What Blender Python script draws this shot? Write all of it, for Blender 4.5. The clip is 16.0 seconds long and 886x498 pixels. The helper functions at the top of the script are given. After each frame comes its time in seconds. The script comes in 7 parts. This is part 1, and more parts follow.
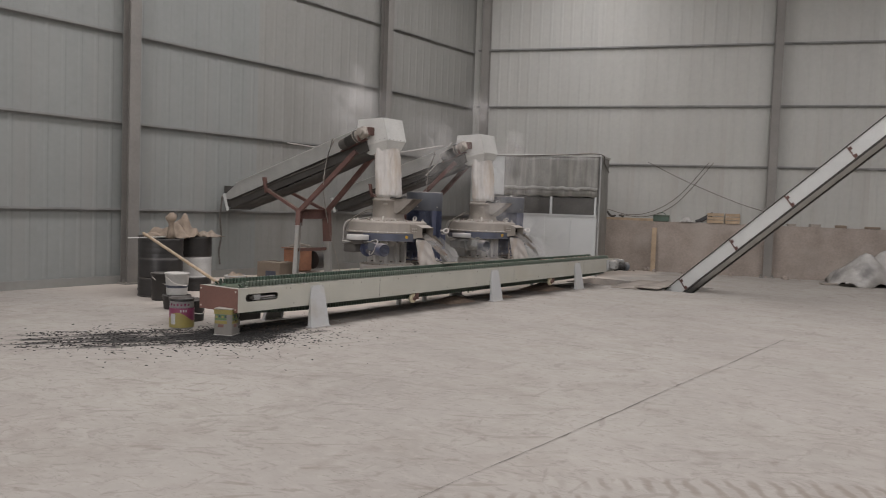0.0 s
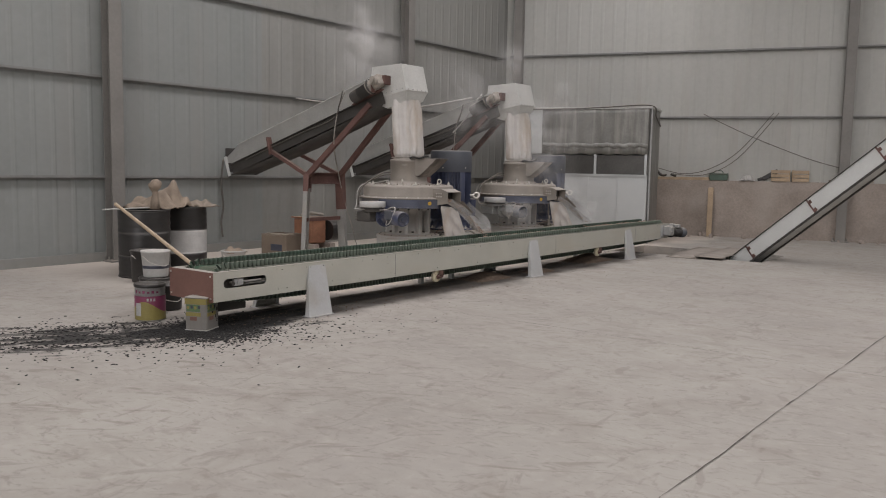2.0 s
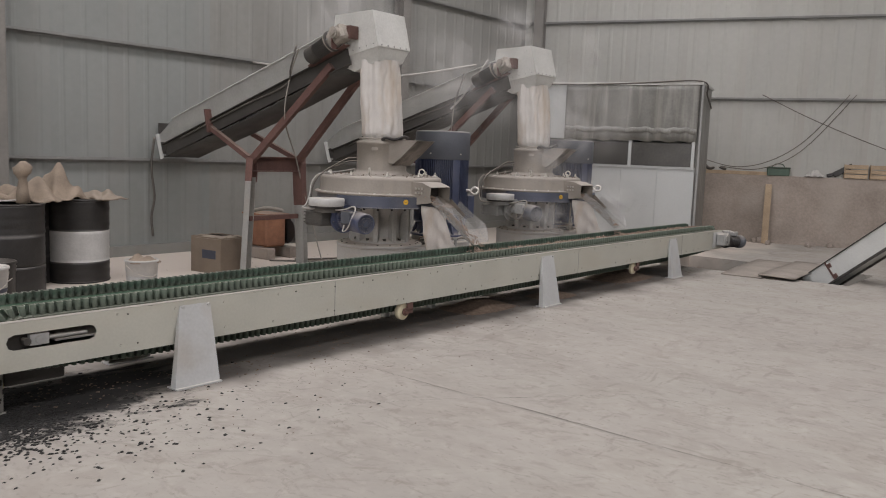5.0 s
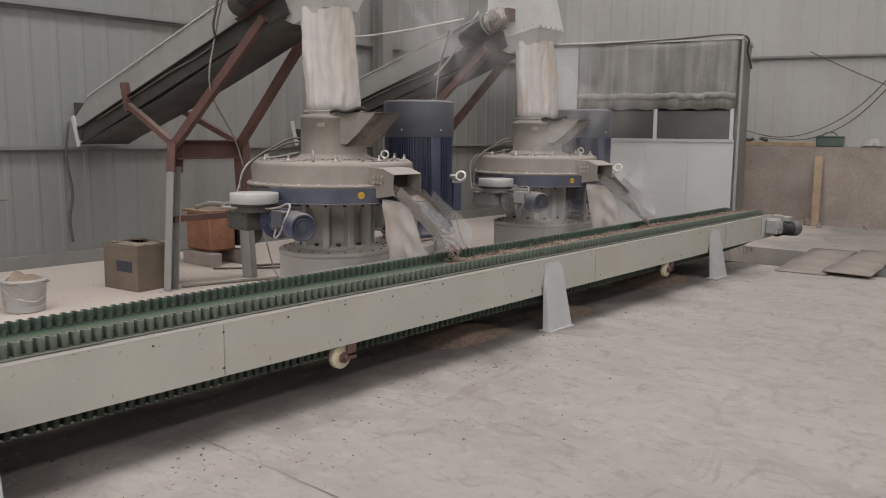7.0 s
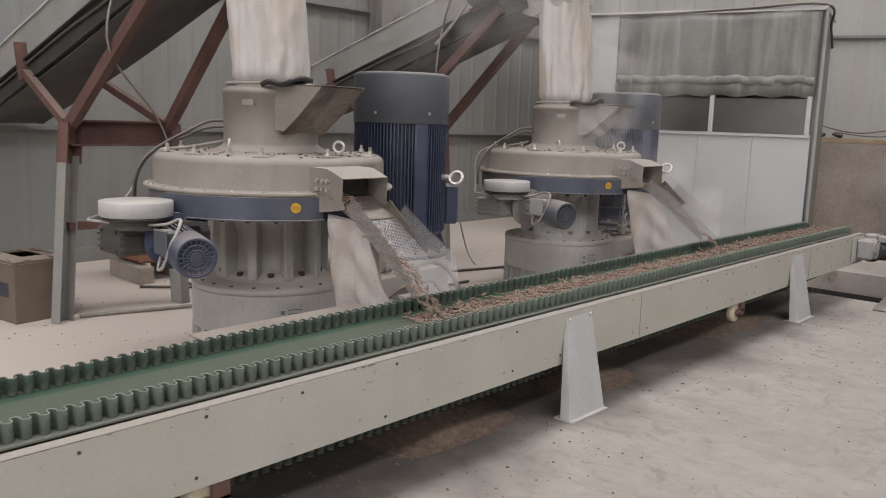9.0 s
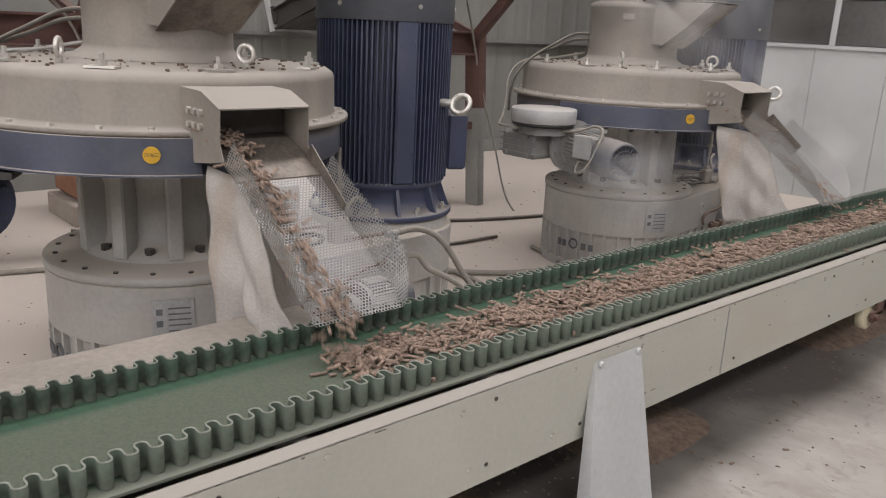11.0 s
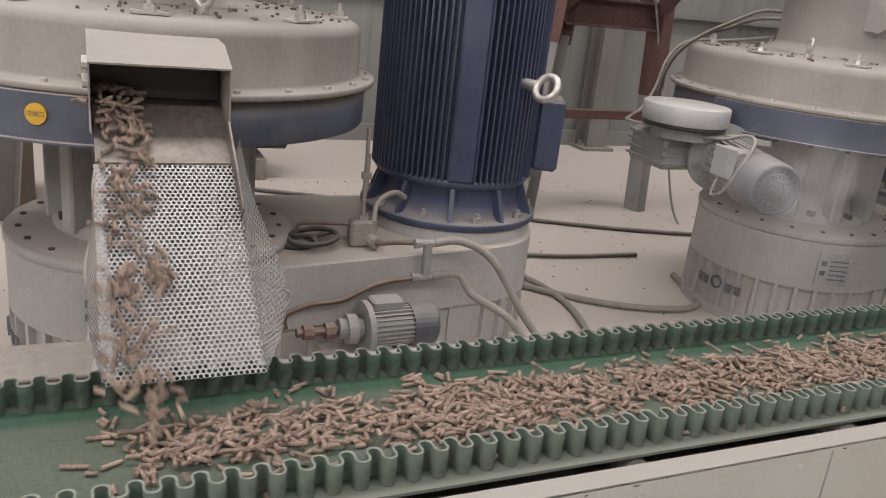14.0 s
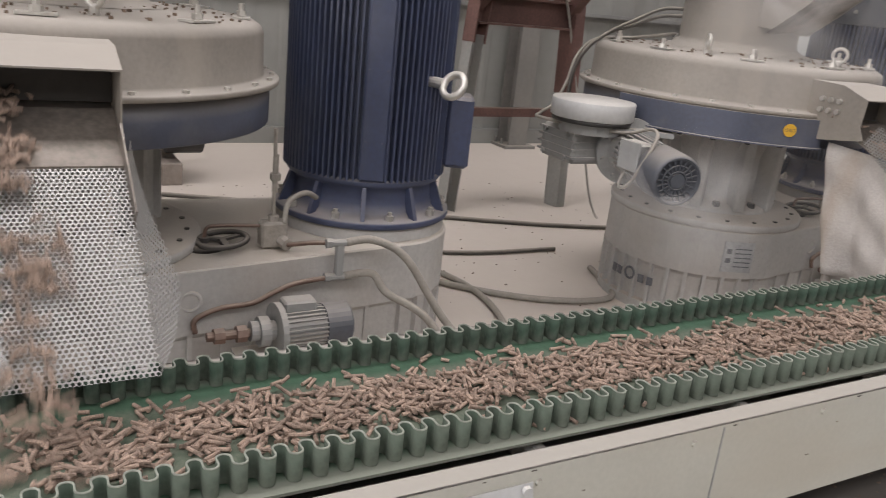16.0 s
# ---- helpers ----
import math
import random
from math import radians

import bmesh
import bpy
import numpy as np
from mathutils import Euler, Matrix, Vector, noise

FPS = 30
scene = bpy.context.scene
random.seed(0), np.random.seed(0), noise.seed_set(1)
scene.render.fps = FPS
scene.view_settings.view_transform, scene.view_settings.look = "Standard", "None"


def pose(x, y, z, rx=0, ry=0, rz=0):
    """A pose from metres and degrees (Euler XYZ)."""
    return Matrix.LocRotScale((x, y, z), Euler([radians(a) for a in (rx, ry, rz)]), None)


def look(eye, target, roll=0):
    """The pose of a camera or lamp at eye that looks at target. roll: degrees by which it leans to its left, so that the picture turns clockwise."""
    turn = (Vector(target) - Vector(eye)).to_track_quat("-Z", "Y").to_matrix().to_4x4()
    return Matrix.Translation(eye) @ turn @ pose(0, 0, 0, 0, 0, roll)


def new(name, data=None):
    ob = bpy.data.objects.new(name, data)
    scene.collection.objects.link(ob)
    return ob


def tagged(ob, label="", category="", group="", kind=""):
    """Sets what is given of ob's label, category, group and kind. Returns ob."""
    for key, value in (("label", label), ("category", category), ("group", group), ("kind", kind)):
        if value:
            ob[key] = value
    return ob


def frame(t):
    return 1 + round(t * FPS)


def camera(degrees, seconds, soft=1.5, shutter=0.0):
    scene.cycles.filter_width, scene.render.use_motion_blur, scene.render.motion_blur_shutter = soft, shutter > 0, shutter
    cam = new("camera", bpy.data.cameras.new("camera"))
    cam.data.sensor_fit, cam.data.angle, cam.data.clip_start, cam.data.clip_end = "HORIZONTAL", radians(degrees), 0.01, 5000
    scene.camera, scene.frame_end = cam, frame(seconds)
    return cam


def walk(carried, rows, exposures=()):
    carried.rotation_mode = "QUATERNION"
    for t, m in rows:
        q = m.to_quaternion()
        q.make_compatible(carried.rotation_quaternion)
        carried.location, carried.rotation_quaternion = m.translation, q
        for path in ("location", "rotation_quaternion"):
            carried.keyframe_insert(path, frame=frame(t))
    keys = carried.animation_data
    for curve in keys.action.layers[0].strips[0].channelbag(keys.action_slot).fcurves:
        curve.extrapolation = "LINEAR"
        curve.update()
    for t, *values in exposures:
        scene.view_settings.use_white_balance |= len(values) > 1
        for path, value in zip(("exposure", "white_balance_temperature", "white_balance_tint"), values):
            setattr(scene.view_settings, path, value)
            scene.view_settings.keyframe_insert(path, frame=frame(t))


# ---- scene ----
cam = camera(57.3, 16.0, soft=1.0, shutter=0.3)
PATH = [
    (0, (-0.005, 0.007, 1.372), (-1.158, 1.637, 1.264), 2.0),
    (0.5, (-0.235, 0.356, 1.374), (-1.448, 1.941, 1.245), 1.6),
    (1, (-0.428, 0.739, 1.364), (-1.64, 2.322, 1.206), 0.9),
    (1.5, (-0.685, 1.09, 1.337), (-1.901, 2.666, 1.142), 1.6),
    (2, (-0.93, 1.443, 1.331), (-2.148, 3.017, 1.132), 1.0),
    (2.5, (-1.167, 1.866, 1.334), (-2.381, 3.443, 1.136), 1.3),
    (3, (-1.445, 2.265, 1.323), (-2.658, 3.843, 1.13), 1.5),
    (5.5, (-2.525, 4.296, 1.34), (-3.793, 5.823, 1.09), 1.9),
    (6, (-2.748, 4.724, 1.336), (-4.016, 6.247, 1.067), 1.2),
    (6.5, (-3.023, 5.123, 1.333), (-4.307, 6.63, 1.054), 1.0),
    (7, (-3.261, 5.539, 1.303), (-4.552, 7.041, 1.022), 0.5),
    (7.5, (-3.54, 5.919, 1.29), (-4.856, 7.4, 1.011), 1.2),
    (8, (-3.802, 6.311, 1.291), (-5.126, 7.784, 1.008), 1.0),
    (8.5, (-4.043, 6.703, 1.31), (-5.37, 8.17, 1.018), 1.6),
    (11, (-5.072, 8.46, 1.27), (-6.504, 9.752, 0.738), 2.9),
    (11.5, (-5.234, 8.728, 1.274), (-6.738, 9.924, 0.721), 3.5),
    (12, (-5.275, 8.958, 1.264), (-6.834, 10.075, 0.695), 4.4),
    (12.5, (-5.279, 9.159, 1.259), (-6.95, 10.082, 0.661), 4.8),
    (13, (-5.361, 9.299, 1.259), (-7.054, 10.162, 0.633), 4.5),
    (13.5, (-5.35, 9.396, 1.263), (-7.05, 10.24, 0.633), 5.1),
    (14, (-5.322, 9.428, 1.26), (-7.04, 10.23, 0.623), 6.4),
    (14.5, (-5.32, 9.436, 1.261), (-7.055, 10.197, 0.619), 6.1),
    (15, (-5.311, 9.451, 1.26), (-7.048, 10.207, 0.62), 6.0),
    (15.5, (-5.293, 9.462, 1.266), (-7.004, 10.279, 0.629), 6.0),
    (16, (-5.276, 9.486, 1.26), (-6.927, 10.432, 0.643), 6.1),
]
walk(cam, [(t, look(eye, target, roll)) for t, eye, target, roll in PATH],
     exposures=[(0, -0.67), (1.5, -0.69), (2.5, -0.74), (3.1, -0.58), (7, -0.53), (8.5, -0.42), (11, -0.29), (12, -0.24), (16, -0.10)])

# ---- world and light ----
world = bpy.data.worlds.new("sky")
scene.world = world
world.use_nodes = True
wn = world.node_tree.nodes
sky = wn.new("ShaderNodeTexSky")
sky.sky_type = "NISHITA"
sky.sun_disc = False
sky.sun_elevation, sky.sun_rotation = radians(50), radians(200)
wn["Background"].inputs[1].default_value = 0.12
world.node_tree.links.new(sky.outputs[0], wn["Background"].inputs[0])
scene.view_settings.exposure = 0.0

ROOF = 7.6
SKYLIGHTS = [(-7.8, 5.0), (-0.5, 5.0), (6.0, 5.0)]       # x, y of roof strips
STRIP_WATTS = (1200, 1150, 900)
STRIP = (1.6, 24.0)
for (sx, sy), watts in zip(SKYLIGHTS, STRIP_WATTS):
    lamp = bpy.data.lights.new("skylight_lamp", "AREA")
    lamp.shape, lamp.size, lamp.size_y = "RECTANGLE", STRIP[0], STRIP[1]
    lamp.energy, lamp.color = watts, (1.0, 0.955, 0.968)
    ob = new("skylight_lamp", lamp)
    ob.matrix_world = pose(sx, sy, ROOF - 0.06)
door_lamp = bpy.data.lights.new("doorway_lamp", "AREA")
door_lamp.shape, door_lamp.size, door_lamp.size_y = "RECTANGLE", 7.0, 5.0
door_lamp.energy, door_lamp.color = 1100, (1.0, 0.955, 0.968)
ob = new("doorway_lamp", door_lamp)
ob.matrix_world = look((1.0, -13.6, 2.6), (0.0, 0.0, 2.0))


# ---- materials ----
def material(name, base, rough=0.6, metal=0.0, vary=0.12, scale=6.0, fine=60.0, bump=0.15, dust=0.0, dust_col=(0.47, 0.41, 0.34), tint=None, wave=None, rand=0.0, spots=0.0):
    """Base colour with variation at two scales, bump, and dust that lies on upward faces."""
    m = bpy.data.materials.new(name)
    m.use_nodes = True
    t = m.node_tree
    n, l = t.nodes, t.links
    b = n["Principled BSDF"]
    co = n.new("ShaderNodeTexCoord")
    big = n.new("ShaderNodeTexNoise")
    big.inputs["Scale"].default_value, big.inputs["Detail"].default_value = scale, 5
    small = n.new("ShaderNodeTexNoise")
    small.inputs["Scale"].default_value, small.inputs["Detail"].default_value = fine, 3
    l.new(co.outputs["Object"], big.inputs["Vector"])
    l.new(co.outputs["Object"], small.inputs["Vector"])
    ramp = n.new("ShaderNodeMapRange")
    ramp.inputs[1].default_value, ramp.inputs[2].default_value = 0.3, 0.7
    ramp.inputs[3].default_value, ramp.inputs[4].default_value = 1 - vary, 1 + vary
    l.new(big.outputs["Fac"], ramp.inputs[0])
    ramp2 = n.new("ShaderNodeMapRange")
    ramp2.inputs[1].default_value, ramp2.inputs[2].default_value = 0.3, 0.7
    ramp2.inputs[3].default_value, ramp2.inputs[4].default_value = 1 - vary * 0.6, 1 + vary * 0.6
    l.new(small.outputs["Fac"], ramp2.inputs[0])
    mul = n.new("ShaderNodeMath")
    mul.operation = "MULTIPLY"
    l.new(ramp.outputs[0], mul.inputs[0])
    l.new(ramp2.outputs[0], mul.inputs[1])
    value = mul.outputs[0]
    if rand:
        info = n.new("ShaderNodeObjectInfo")
        rr = n.new("ShaderNodeMapRange")
        rr.inputs[3].default_value, rr.inputs[4].default_value = 1 - rand, 1 + rand
        l.new(info.outputs["Random"], rr.inputs[0])
        m2 = n.new("ShaderNodeMath")
        m2.operation = "MULTIPLY"
        l.new(value, m2.inputs[0])
        l.new(rr.outputs[0], m2.inputs[1])
        value = m2.outputs[0]
    scale_node = n.new("ShaderNodeVectorMath")
    scale_node.operation = "SCALE"
    scale_node.inputs[0].default_value = base[:3]
    l.new(value, scale_node.inputs["Scale"])
    colour = scale_node.outputs[0]

    def blend(col_a, other, fac):
        mix = n.new("ShaderNodeMix")
        mix.data_type = "RGBA"
        l.new(fac, mix.inputs[0])
        l.new(col_a, mix.inputs[6])
        mix.inputs[7].default_value = (*other, 1)
        return mix.outputs[2]

    if tint:  # streaks or stains of another colour
        st = n.new("ShaderNodeTexNoise")
        st.inputs["Scale"].default_value, st.inputs["Detail"].default_value = tint[2], 6
        if len(tint) > 3:
            mp = n.new("ShaderNodeMapping")
            mp.inputs["Scale"].default_value = tint[3]
            l.new(co.outputs["Object"], mp.inputs["Vector"])
            l.new(mp.outputs[0], st.inputs["Vector"])
        else:
            l.new(co.outputs["Object"], st.inputs["Vector"])
        sr = n.new("ShaderNodeMapRange")
        sr.inputs[1].default_value, sr.inputs[2].default_value = 0.5, 0.72
        sr.inputs[4].default_value = tint[1]
        l.new(st.outputs["Fac"], sr.inputs[0])
        colour = blend(colour, tint[0], sr.outputs[0])
    if spots:
        vo = n.new("ShaderNodeTexVoronoi")
        vo.inputs["Scale"].default_value = 9
        l.new(co.outputs["Object"], vo.inputs["Vector"])
        vr = n.new("ShaderNodeMapRange")
        vr.inputs[1].default_value, vr.inputs[2].default_value = 0.10, 0.04
        vr.inputs[4].default_value = spots
        l.new(vo.outputs["Distance"], vr.inputs[0])
        colour = blend(colour, (0.06, 0.05, 0.045), vr.outputs[0])
    rough_out = None
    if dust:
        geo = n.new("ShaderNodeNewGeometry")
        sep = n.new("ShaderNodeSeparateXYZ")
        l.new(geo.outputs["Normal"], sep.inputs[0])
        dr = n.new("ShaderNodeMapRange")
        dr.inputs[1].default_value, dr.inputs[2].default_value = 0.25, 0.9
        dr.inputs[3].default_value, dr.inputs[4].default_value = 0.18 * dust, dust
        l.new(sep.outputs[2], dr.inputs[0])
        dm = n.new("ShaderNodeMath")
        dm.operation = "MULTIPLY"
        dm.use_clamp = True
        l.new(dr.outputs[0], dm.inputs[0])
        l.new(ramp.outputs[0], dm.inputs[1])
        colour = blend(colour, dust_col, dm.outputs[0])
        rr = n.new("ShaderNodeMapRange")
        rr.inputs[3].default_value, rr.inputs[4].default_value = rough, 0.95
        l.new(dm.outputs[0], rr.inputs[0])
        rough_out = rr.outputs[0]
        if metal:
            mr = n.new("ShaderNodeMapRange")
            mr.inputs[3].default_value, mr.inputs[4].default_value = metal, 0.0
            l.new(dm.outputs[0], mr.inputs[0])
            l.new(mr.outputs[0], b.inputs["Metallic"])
    l.new(colour, b.inputs["Base Color"])
    if rough_out:
        l.new(rough_out, b.inputs["Roughness"])
    else:
        b.inputs["Roughness"].default_value = rough
    if not (dust and metal):
        b.inputs["Metallic"].default_value = metal
    if bump:
        bp = n.new("ShaderNodeBump")
        bp.inputs["Strength"].default_value, bp.inputs["Distance"].default_value = bump, 0.01
        l.new(small.outputs["Fac"], bp.inputs["Height"])
        l.new(bp.outputs[0], b.inputs["Normal"])
    return m


def glass_material(name, colour, rough, alpha):
    m = bpy.data.materials.new(name)
    m.use_nodes = True
    b = m.node_tree.nodes["Principled BSDF"]
    b.inputs["Base Color"].default_value = (*colour, 1)
    b.inputs["Roughness"].default_value = rough
    b.inputs["Transmission Weight"].default_value = alpha
    return m


def floor_material():
    m = material("dusty_concrete", (0.33, 0.305, 0.275), 0.9, vary=0.07, scale=0.9, fine=9.0, bump=0.25)
    t = m.node_tree
    n, l = t.nodes, t.links
    b = n["Principled BSDF"]
    old = b.inputs["Base Color"].links[0].from_socket
    co = n.new("ShaderNodeTexCoord")

    def stain(scl, sx, sy, lo, hi, amount, colour, prev, rot=0.0, warp=0.0):
        mp = n.new("ShaderNodeMapping")
        mp.inputs["Scale"].default_value = (sx, sy, 1)
        mp.inputs["Rotation"].default_value = (0, 0, rot)
        l.new(co.outputs["Object"], mp.inputs["Vector"])
        no = n.new("ShaderNodeTexNoise")
        no.inputs["Scale"].default_value, no.inputs["Detail"].default_value, no.inputs["Roughness"].default_value = scl, 6, 0.62
        no.inputs["Distortion"].default_value = warp
        l.new(mp.outputs[0], no.inputs["Vector"])
        r = n.new("ShaderNodeMapRange")
        r.inputs[1].default_value, r.inputs[2].default_value, r.inputs[4].default_value = lo, hi, amount
        l.new(no.outputs["Fac"], r.inputs[0])
        mix = n.new("ShaderNodeMix")
        mix.data_type = "RGBA"
        l.new(r.outputs[0], mix.inputs[0])
        l.new(prev, mix.inputs[6])
        mix.inputs[7].default_value = (*colour, 1)
        return mix.outputs[2]

    c = stain(0.5, 1, 1, 0.42, 0.7, 0.6, (0.385, 0.368, 0.326), old)
    c = stain(2.2, 1, 1, 0.5, 0.72, 0.45, (0.25, 0.218, 0.185), c, 0.0, 0.8)
    c = stain(1.3, 0.8, 1.5, 0.52, 0.70, 0.35, (0.23, 0.20, 0.172), c, 0.6, 1.2)
    c = stain(5.0, 0.7, 1.5, 0.56, 0.68, 0.42, (0.21, 0.182, 0.155), c, -0.3, 1.6)
    c = stain(3.0, 1.4, 0.7, 0.58, 0.66, 0.40, (0.20, 0.172, 0.148), c, 0.5, 2.2)
    c = stain(9.0, 0.6, 1.6, 0.58, 0.66, 0.45, (0.20, 0.175, 0.15), c, 0.0, 2.5)
    c = stain(11.0, 1, 1, 0.55, 0.7, 0.35, (0.43, 0.40, 0.36), c)
    c = stain(30.0, 1, 1, 0.62, 0.72, 0.35, (0.17, 0.15, 0.13), c)
    def strokes(prev, turn, long_, short, scl, lo, hi, amount, colour):
        mp = n.new("ShaderNodeMapping")
        mp.vector_type = "TEXTURE"
        mp.inputs["Rotation"].default_value = (0, 0, turn)
        mp.inputs["Scale"].default_value = (long_, short, 1)
        l.new(co.outputs["Object"], mp.inputs["Vector"])
        no = n.new("ShaderNodeTexNoise")
        no.inputs["Scale"].default_value, no.inputs["Detail"].default_value, no.inputs["Roughness"].default_value = scl, 4, 0.6
        no.inputs["Distortion"].default_value = 0.9
        l.new(mp.outputs[0], no.inputs["Vector"])
        r = n.new("ShaderNodeMapRange")
        r.inputs[1].default_value, r.inputs[2].default_value, r.inputs[4].default_value = lo, hi, amount
        l.new(no.outputs["Fac"], r.inputs[0])
        # the driven part of the floor is scuffed, the part beside the machines is swept
        sy = n.new("ShaderNodeSeparateXYZ")
        l.new(co.outputs["Object"], sy.inputs[0])
        worn = n.new("ShaderNodeMapRange")
        worn.inputs[1].default_value, worn.inputs[2].default_value, worn.inputs[3].default_value, worn.inputs[4].default_value = 5.0, 7.2, 1.0, 0.25
        l.new(sy.outputs[1], worn.inputs[0])
        mu = n.new("ShaderNodeMath")
        mu.operation = "MULTIPLY"
        l.new(r.outputs[0], mu.inputs[0])
        l.new(worn.outputs[0], mu.inputs[1])
        mix = n.new("ShaderNodeMix")
        mix.data_type = "RGBA"
        l.new(mu.outputs[0], mix.inputs[0])
        l.new(prev, mix.inputs[6])
        mix.inputs[7].default_value = (*colour, 1)
        return mix.outputs[2]

    c = strokes(c, 0.55, 1.6, 0.42, 3.4, 0.60, 0.68, 0.40, (0.175, 0.145, 0.115))
    c = strokes(c, 0.85, 1.8, 0.36, 5.2, 0.62, 0.69, 0.34, (0.17, 0.145, 0.12))

    def tyre(prev, at, turn, long_r, wide_r, pitch):
        """A faint row of tread bars, broken up, along a strip of floor."""
        mp = n.new("ShaderNodeMapping")
        mp.vector_type = "TEXTURE"
        mp.inputs["Location"].default_value = (at[0], at[1], 0)
        mp.inputs["Rotation"].default_value = (0, 0, turn)
        l.new(co.outputs["Object"], mp.inputs["Vector"])
        wv = n.new("ShaderNodeTexWave")
        wv.inputs["Scale"].default_value, wv.inputs["Distortion"].default_value = 0.314 / pitch, 3.0
        wv.inputs["Detail"].default_value, wv.inputs["Detail Scale"].default_value = 2, 2.0
        l.new(mp.outputs[0], wv.inputs["Vector"])
        sq = n.new("ShaderNodeVectorMath")
        sq.operation = "MULTIPLY"
        sq.inputs[1].default_value = (1 / long_r, 1 / wide_r, 0)
        l.new(mp.outputs[0], sq.inputs[0])
        ln = n.new("ShaderNodeVectorMath")
        ln.operation = "LENGTH"
        l.new(sq.outputs[0], ln.inputs[0])
        edge = n.new("ShaderNodeMapRange")
        edge.inputs[1].default_value, edge.inputs[2].default_value, edge.inputs[3].default_value, edge.inputs[4].default_value = 0.6, 1.0, 1.0, 0.0
        l.new(ln.outputs["Value"], edge.inputs[0])
        bars = n.new("ShaderNodeMapRange")
        bars.inputs[1].default_value, bars.inputs[2].default_value, bars.inputs[4].default_value = 0.55, 0.95, 0.55
        l.new(wv.outputs["Fac"], bars.inputs[0])
        mu = n.new("ShaderNodeMath")
        mu.operation = "MULTIPLY"
        l.new(edge.outputs[0], mu.inputs[0])
        l.new(bars.outputs[0], mu.inputs[1])
        mix = n.new("ShaderNodeMix")
        mix.data_type = "RGBA"
        l.new(mu.outputs[0], mix.inputs[0])
        l.new(prev, mix.inputs[6])
        mix.inputs[7].default_value = (0.185, 0.155, 0.125, 1)
        return mix.outputs[2]

    c = tyre(c, (-0.95, 4.25), 0.62, 1.3, 0.16, 0.11)
    c = tyre(c, (-1.45, 3.55), 0.62, 1.1, 0.15, 0.11)
    # pale wood dust lies thick round the mills, behind the conveyor
    sp = n.new("ShaderNodeSeparateXYZ")
    l.new(co.outputs["Object"], sp.inputs[0])
    wob = n.new("ShaderNodeTexNoise")
    wob.inputs["Scale"].default_value, wob.inputs["Detail"].default_value = 1.6, 5
    l.new(co.outputs["Object"], wob.inputs["Vector"])
    wx = n.new("ShaderNodeMath")
    wx.operation = "MULTIPLY_ADD"
    l.new(wob.outputs["Fac"], wx.inputs[0])
    wx.inputs[1].default_value = 1.4
    l.new(sp.outputs[0], wx.inputs[2])
    wr = n.new("ShaderNodeMapRange")
    wr.inputs[1].default_value, wr.inputs[2].default_value, wr.inputs[3].default_value, wr.inputs[4].default_value = -6.4, -5.7, 0.85, 0.0
    l.new(wx.outputs[0], wr.inputs[0])
    yr = n.new("ShaderNodeMapRange")
    yr.inputs[1].default_value, yr.inputs[2].default_value = 5.6, 7.4
    l.new(sp.outputs[1], yr.inputs[0])
    dm = n.new("ShaderNodeMath")
    dm.operation = "MULTIPLY"
    l.new(wr.outputs[0], dm.inputs[0])
    l.new(yr.outputs[0], dm.inputs[1])
    dmix = n.new("ShaderNodeMix")
    dmix.data_type = "RGBA"
    l.new(dm.outputs[0], dmix.inputs[0])
    l.new(c, dmix.inputs[6])
    dmix.inputs[7].default_value = (0.62, 0.545, 0.475, 1)
    c = dmix.outputs[2]
    # dark dirt and the conveyor's shade, painted together in a strip under it
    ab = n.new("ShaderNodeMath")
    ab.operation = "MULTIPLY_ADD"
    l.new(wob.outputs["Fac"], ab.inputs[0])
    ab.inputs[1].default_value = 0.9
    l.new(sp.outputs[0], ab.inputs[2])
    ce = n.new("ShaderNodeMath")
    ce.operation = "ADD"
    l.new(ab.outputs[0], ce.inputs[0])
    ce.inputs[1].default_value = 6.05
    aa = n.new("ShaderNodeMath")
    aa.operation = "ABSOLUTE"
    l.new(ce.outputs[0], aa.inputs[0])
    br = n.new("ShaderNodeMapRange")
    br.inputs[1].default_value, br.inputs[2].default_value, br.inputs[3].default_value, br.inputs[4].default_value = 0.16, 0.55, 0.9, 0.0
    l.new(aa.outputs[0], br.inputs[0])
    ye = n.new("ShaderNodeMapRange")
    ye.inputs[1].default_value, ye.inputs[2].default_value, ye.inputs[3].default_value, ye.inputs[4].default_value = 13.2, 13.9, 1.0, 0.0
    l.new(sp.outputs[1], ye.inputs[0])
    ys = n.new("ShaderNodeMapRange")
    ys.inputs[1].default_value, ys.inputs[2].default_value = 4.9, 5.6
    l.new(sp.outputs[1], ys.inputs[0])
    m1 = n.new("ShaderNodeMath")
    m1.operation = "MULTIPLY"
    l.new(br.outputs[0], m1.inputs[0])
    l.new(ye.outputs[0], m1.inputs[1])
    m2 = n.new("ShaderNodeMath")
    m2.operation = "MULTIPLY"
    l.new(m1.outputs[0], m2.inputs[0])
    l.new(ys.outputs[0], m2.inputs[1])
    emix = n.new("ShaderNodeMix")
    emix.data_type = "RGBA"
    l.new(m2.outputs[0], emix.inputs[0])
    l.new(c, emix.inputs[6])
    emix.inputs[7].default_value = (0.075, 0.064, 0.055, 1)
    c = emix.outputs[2]
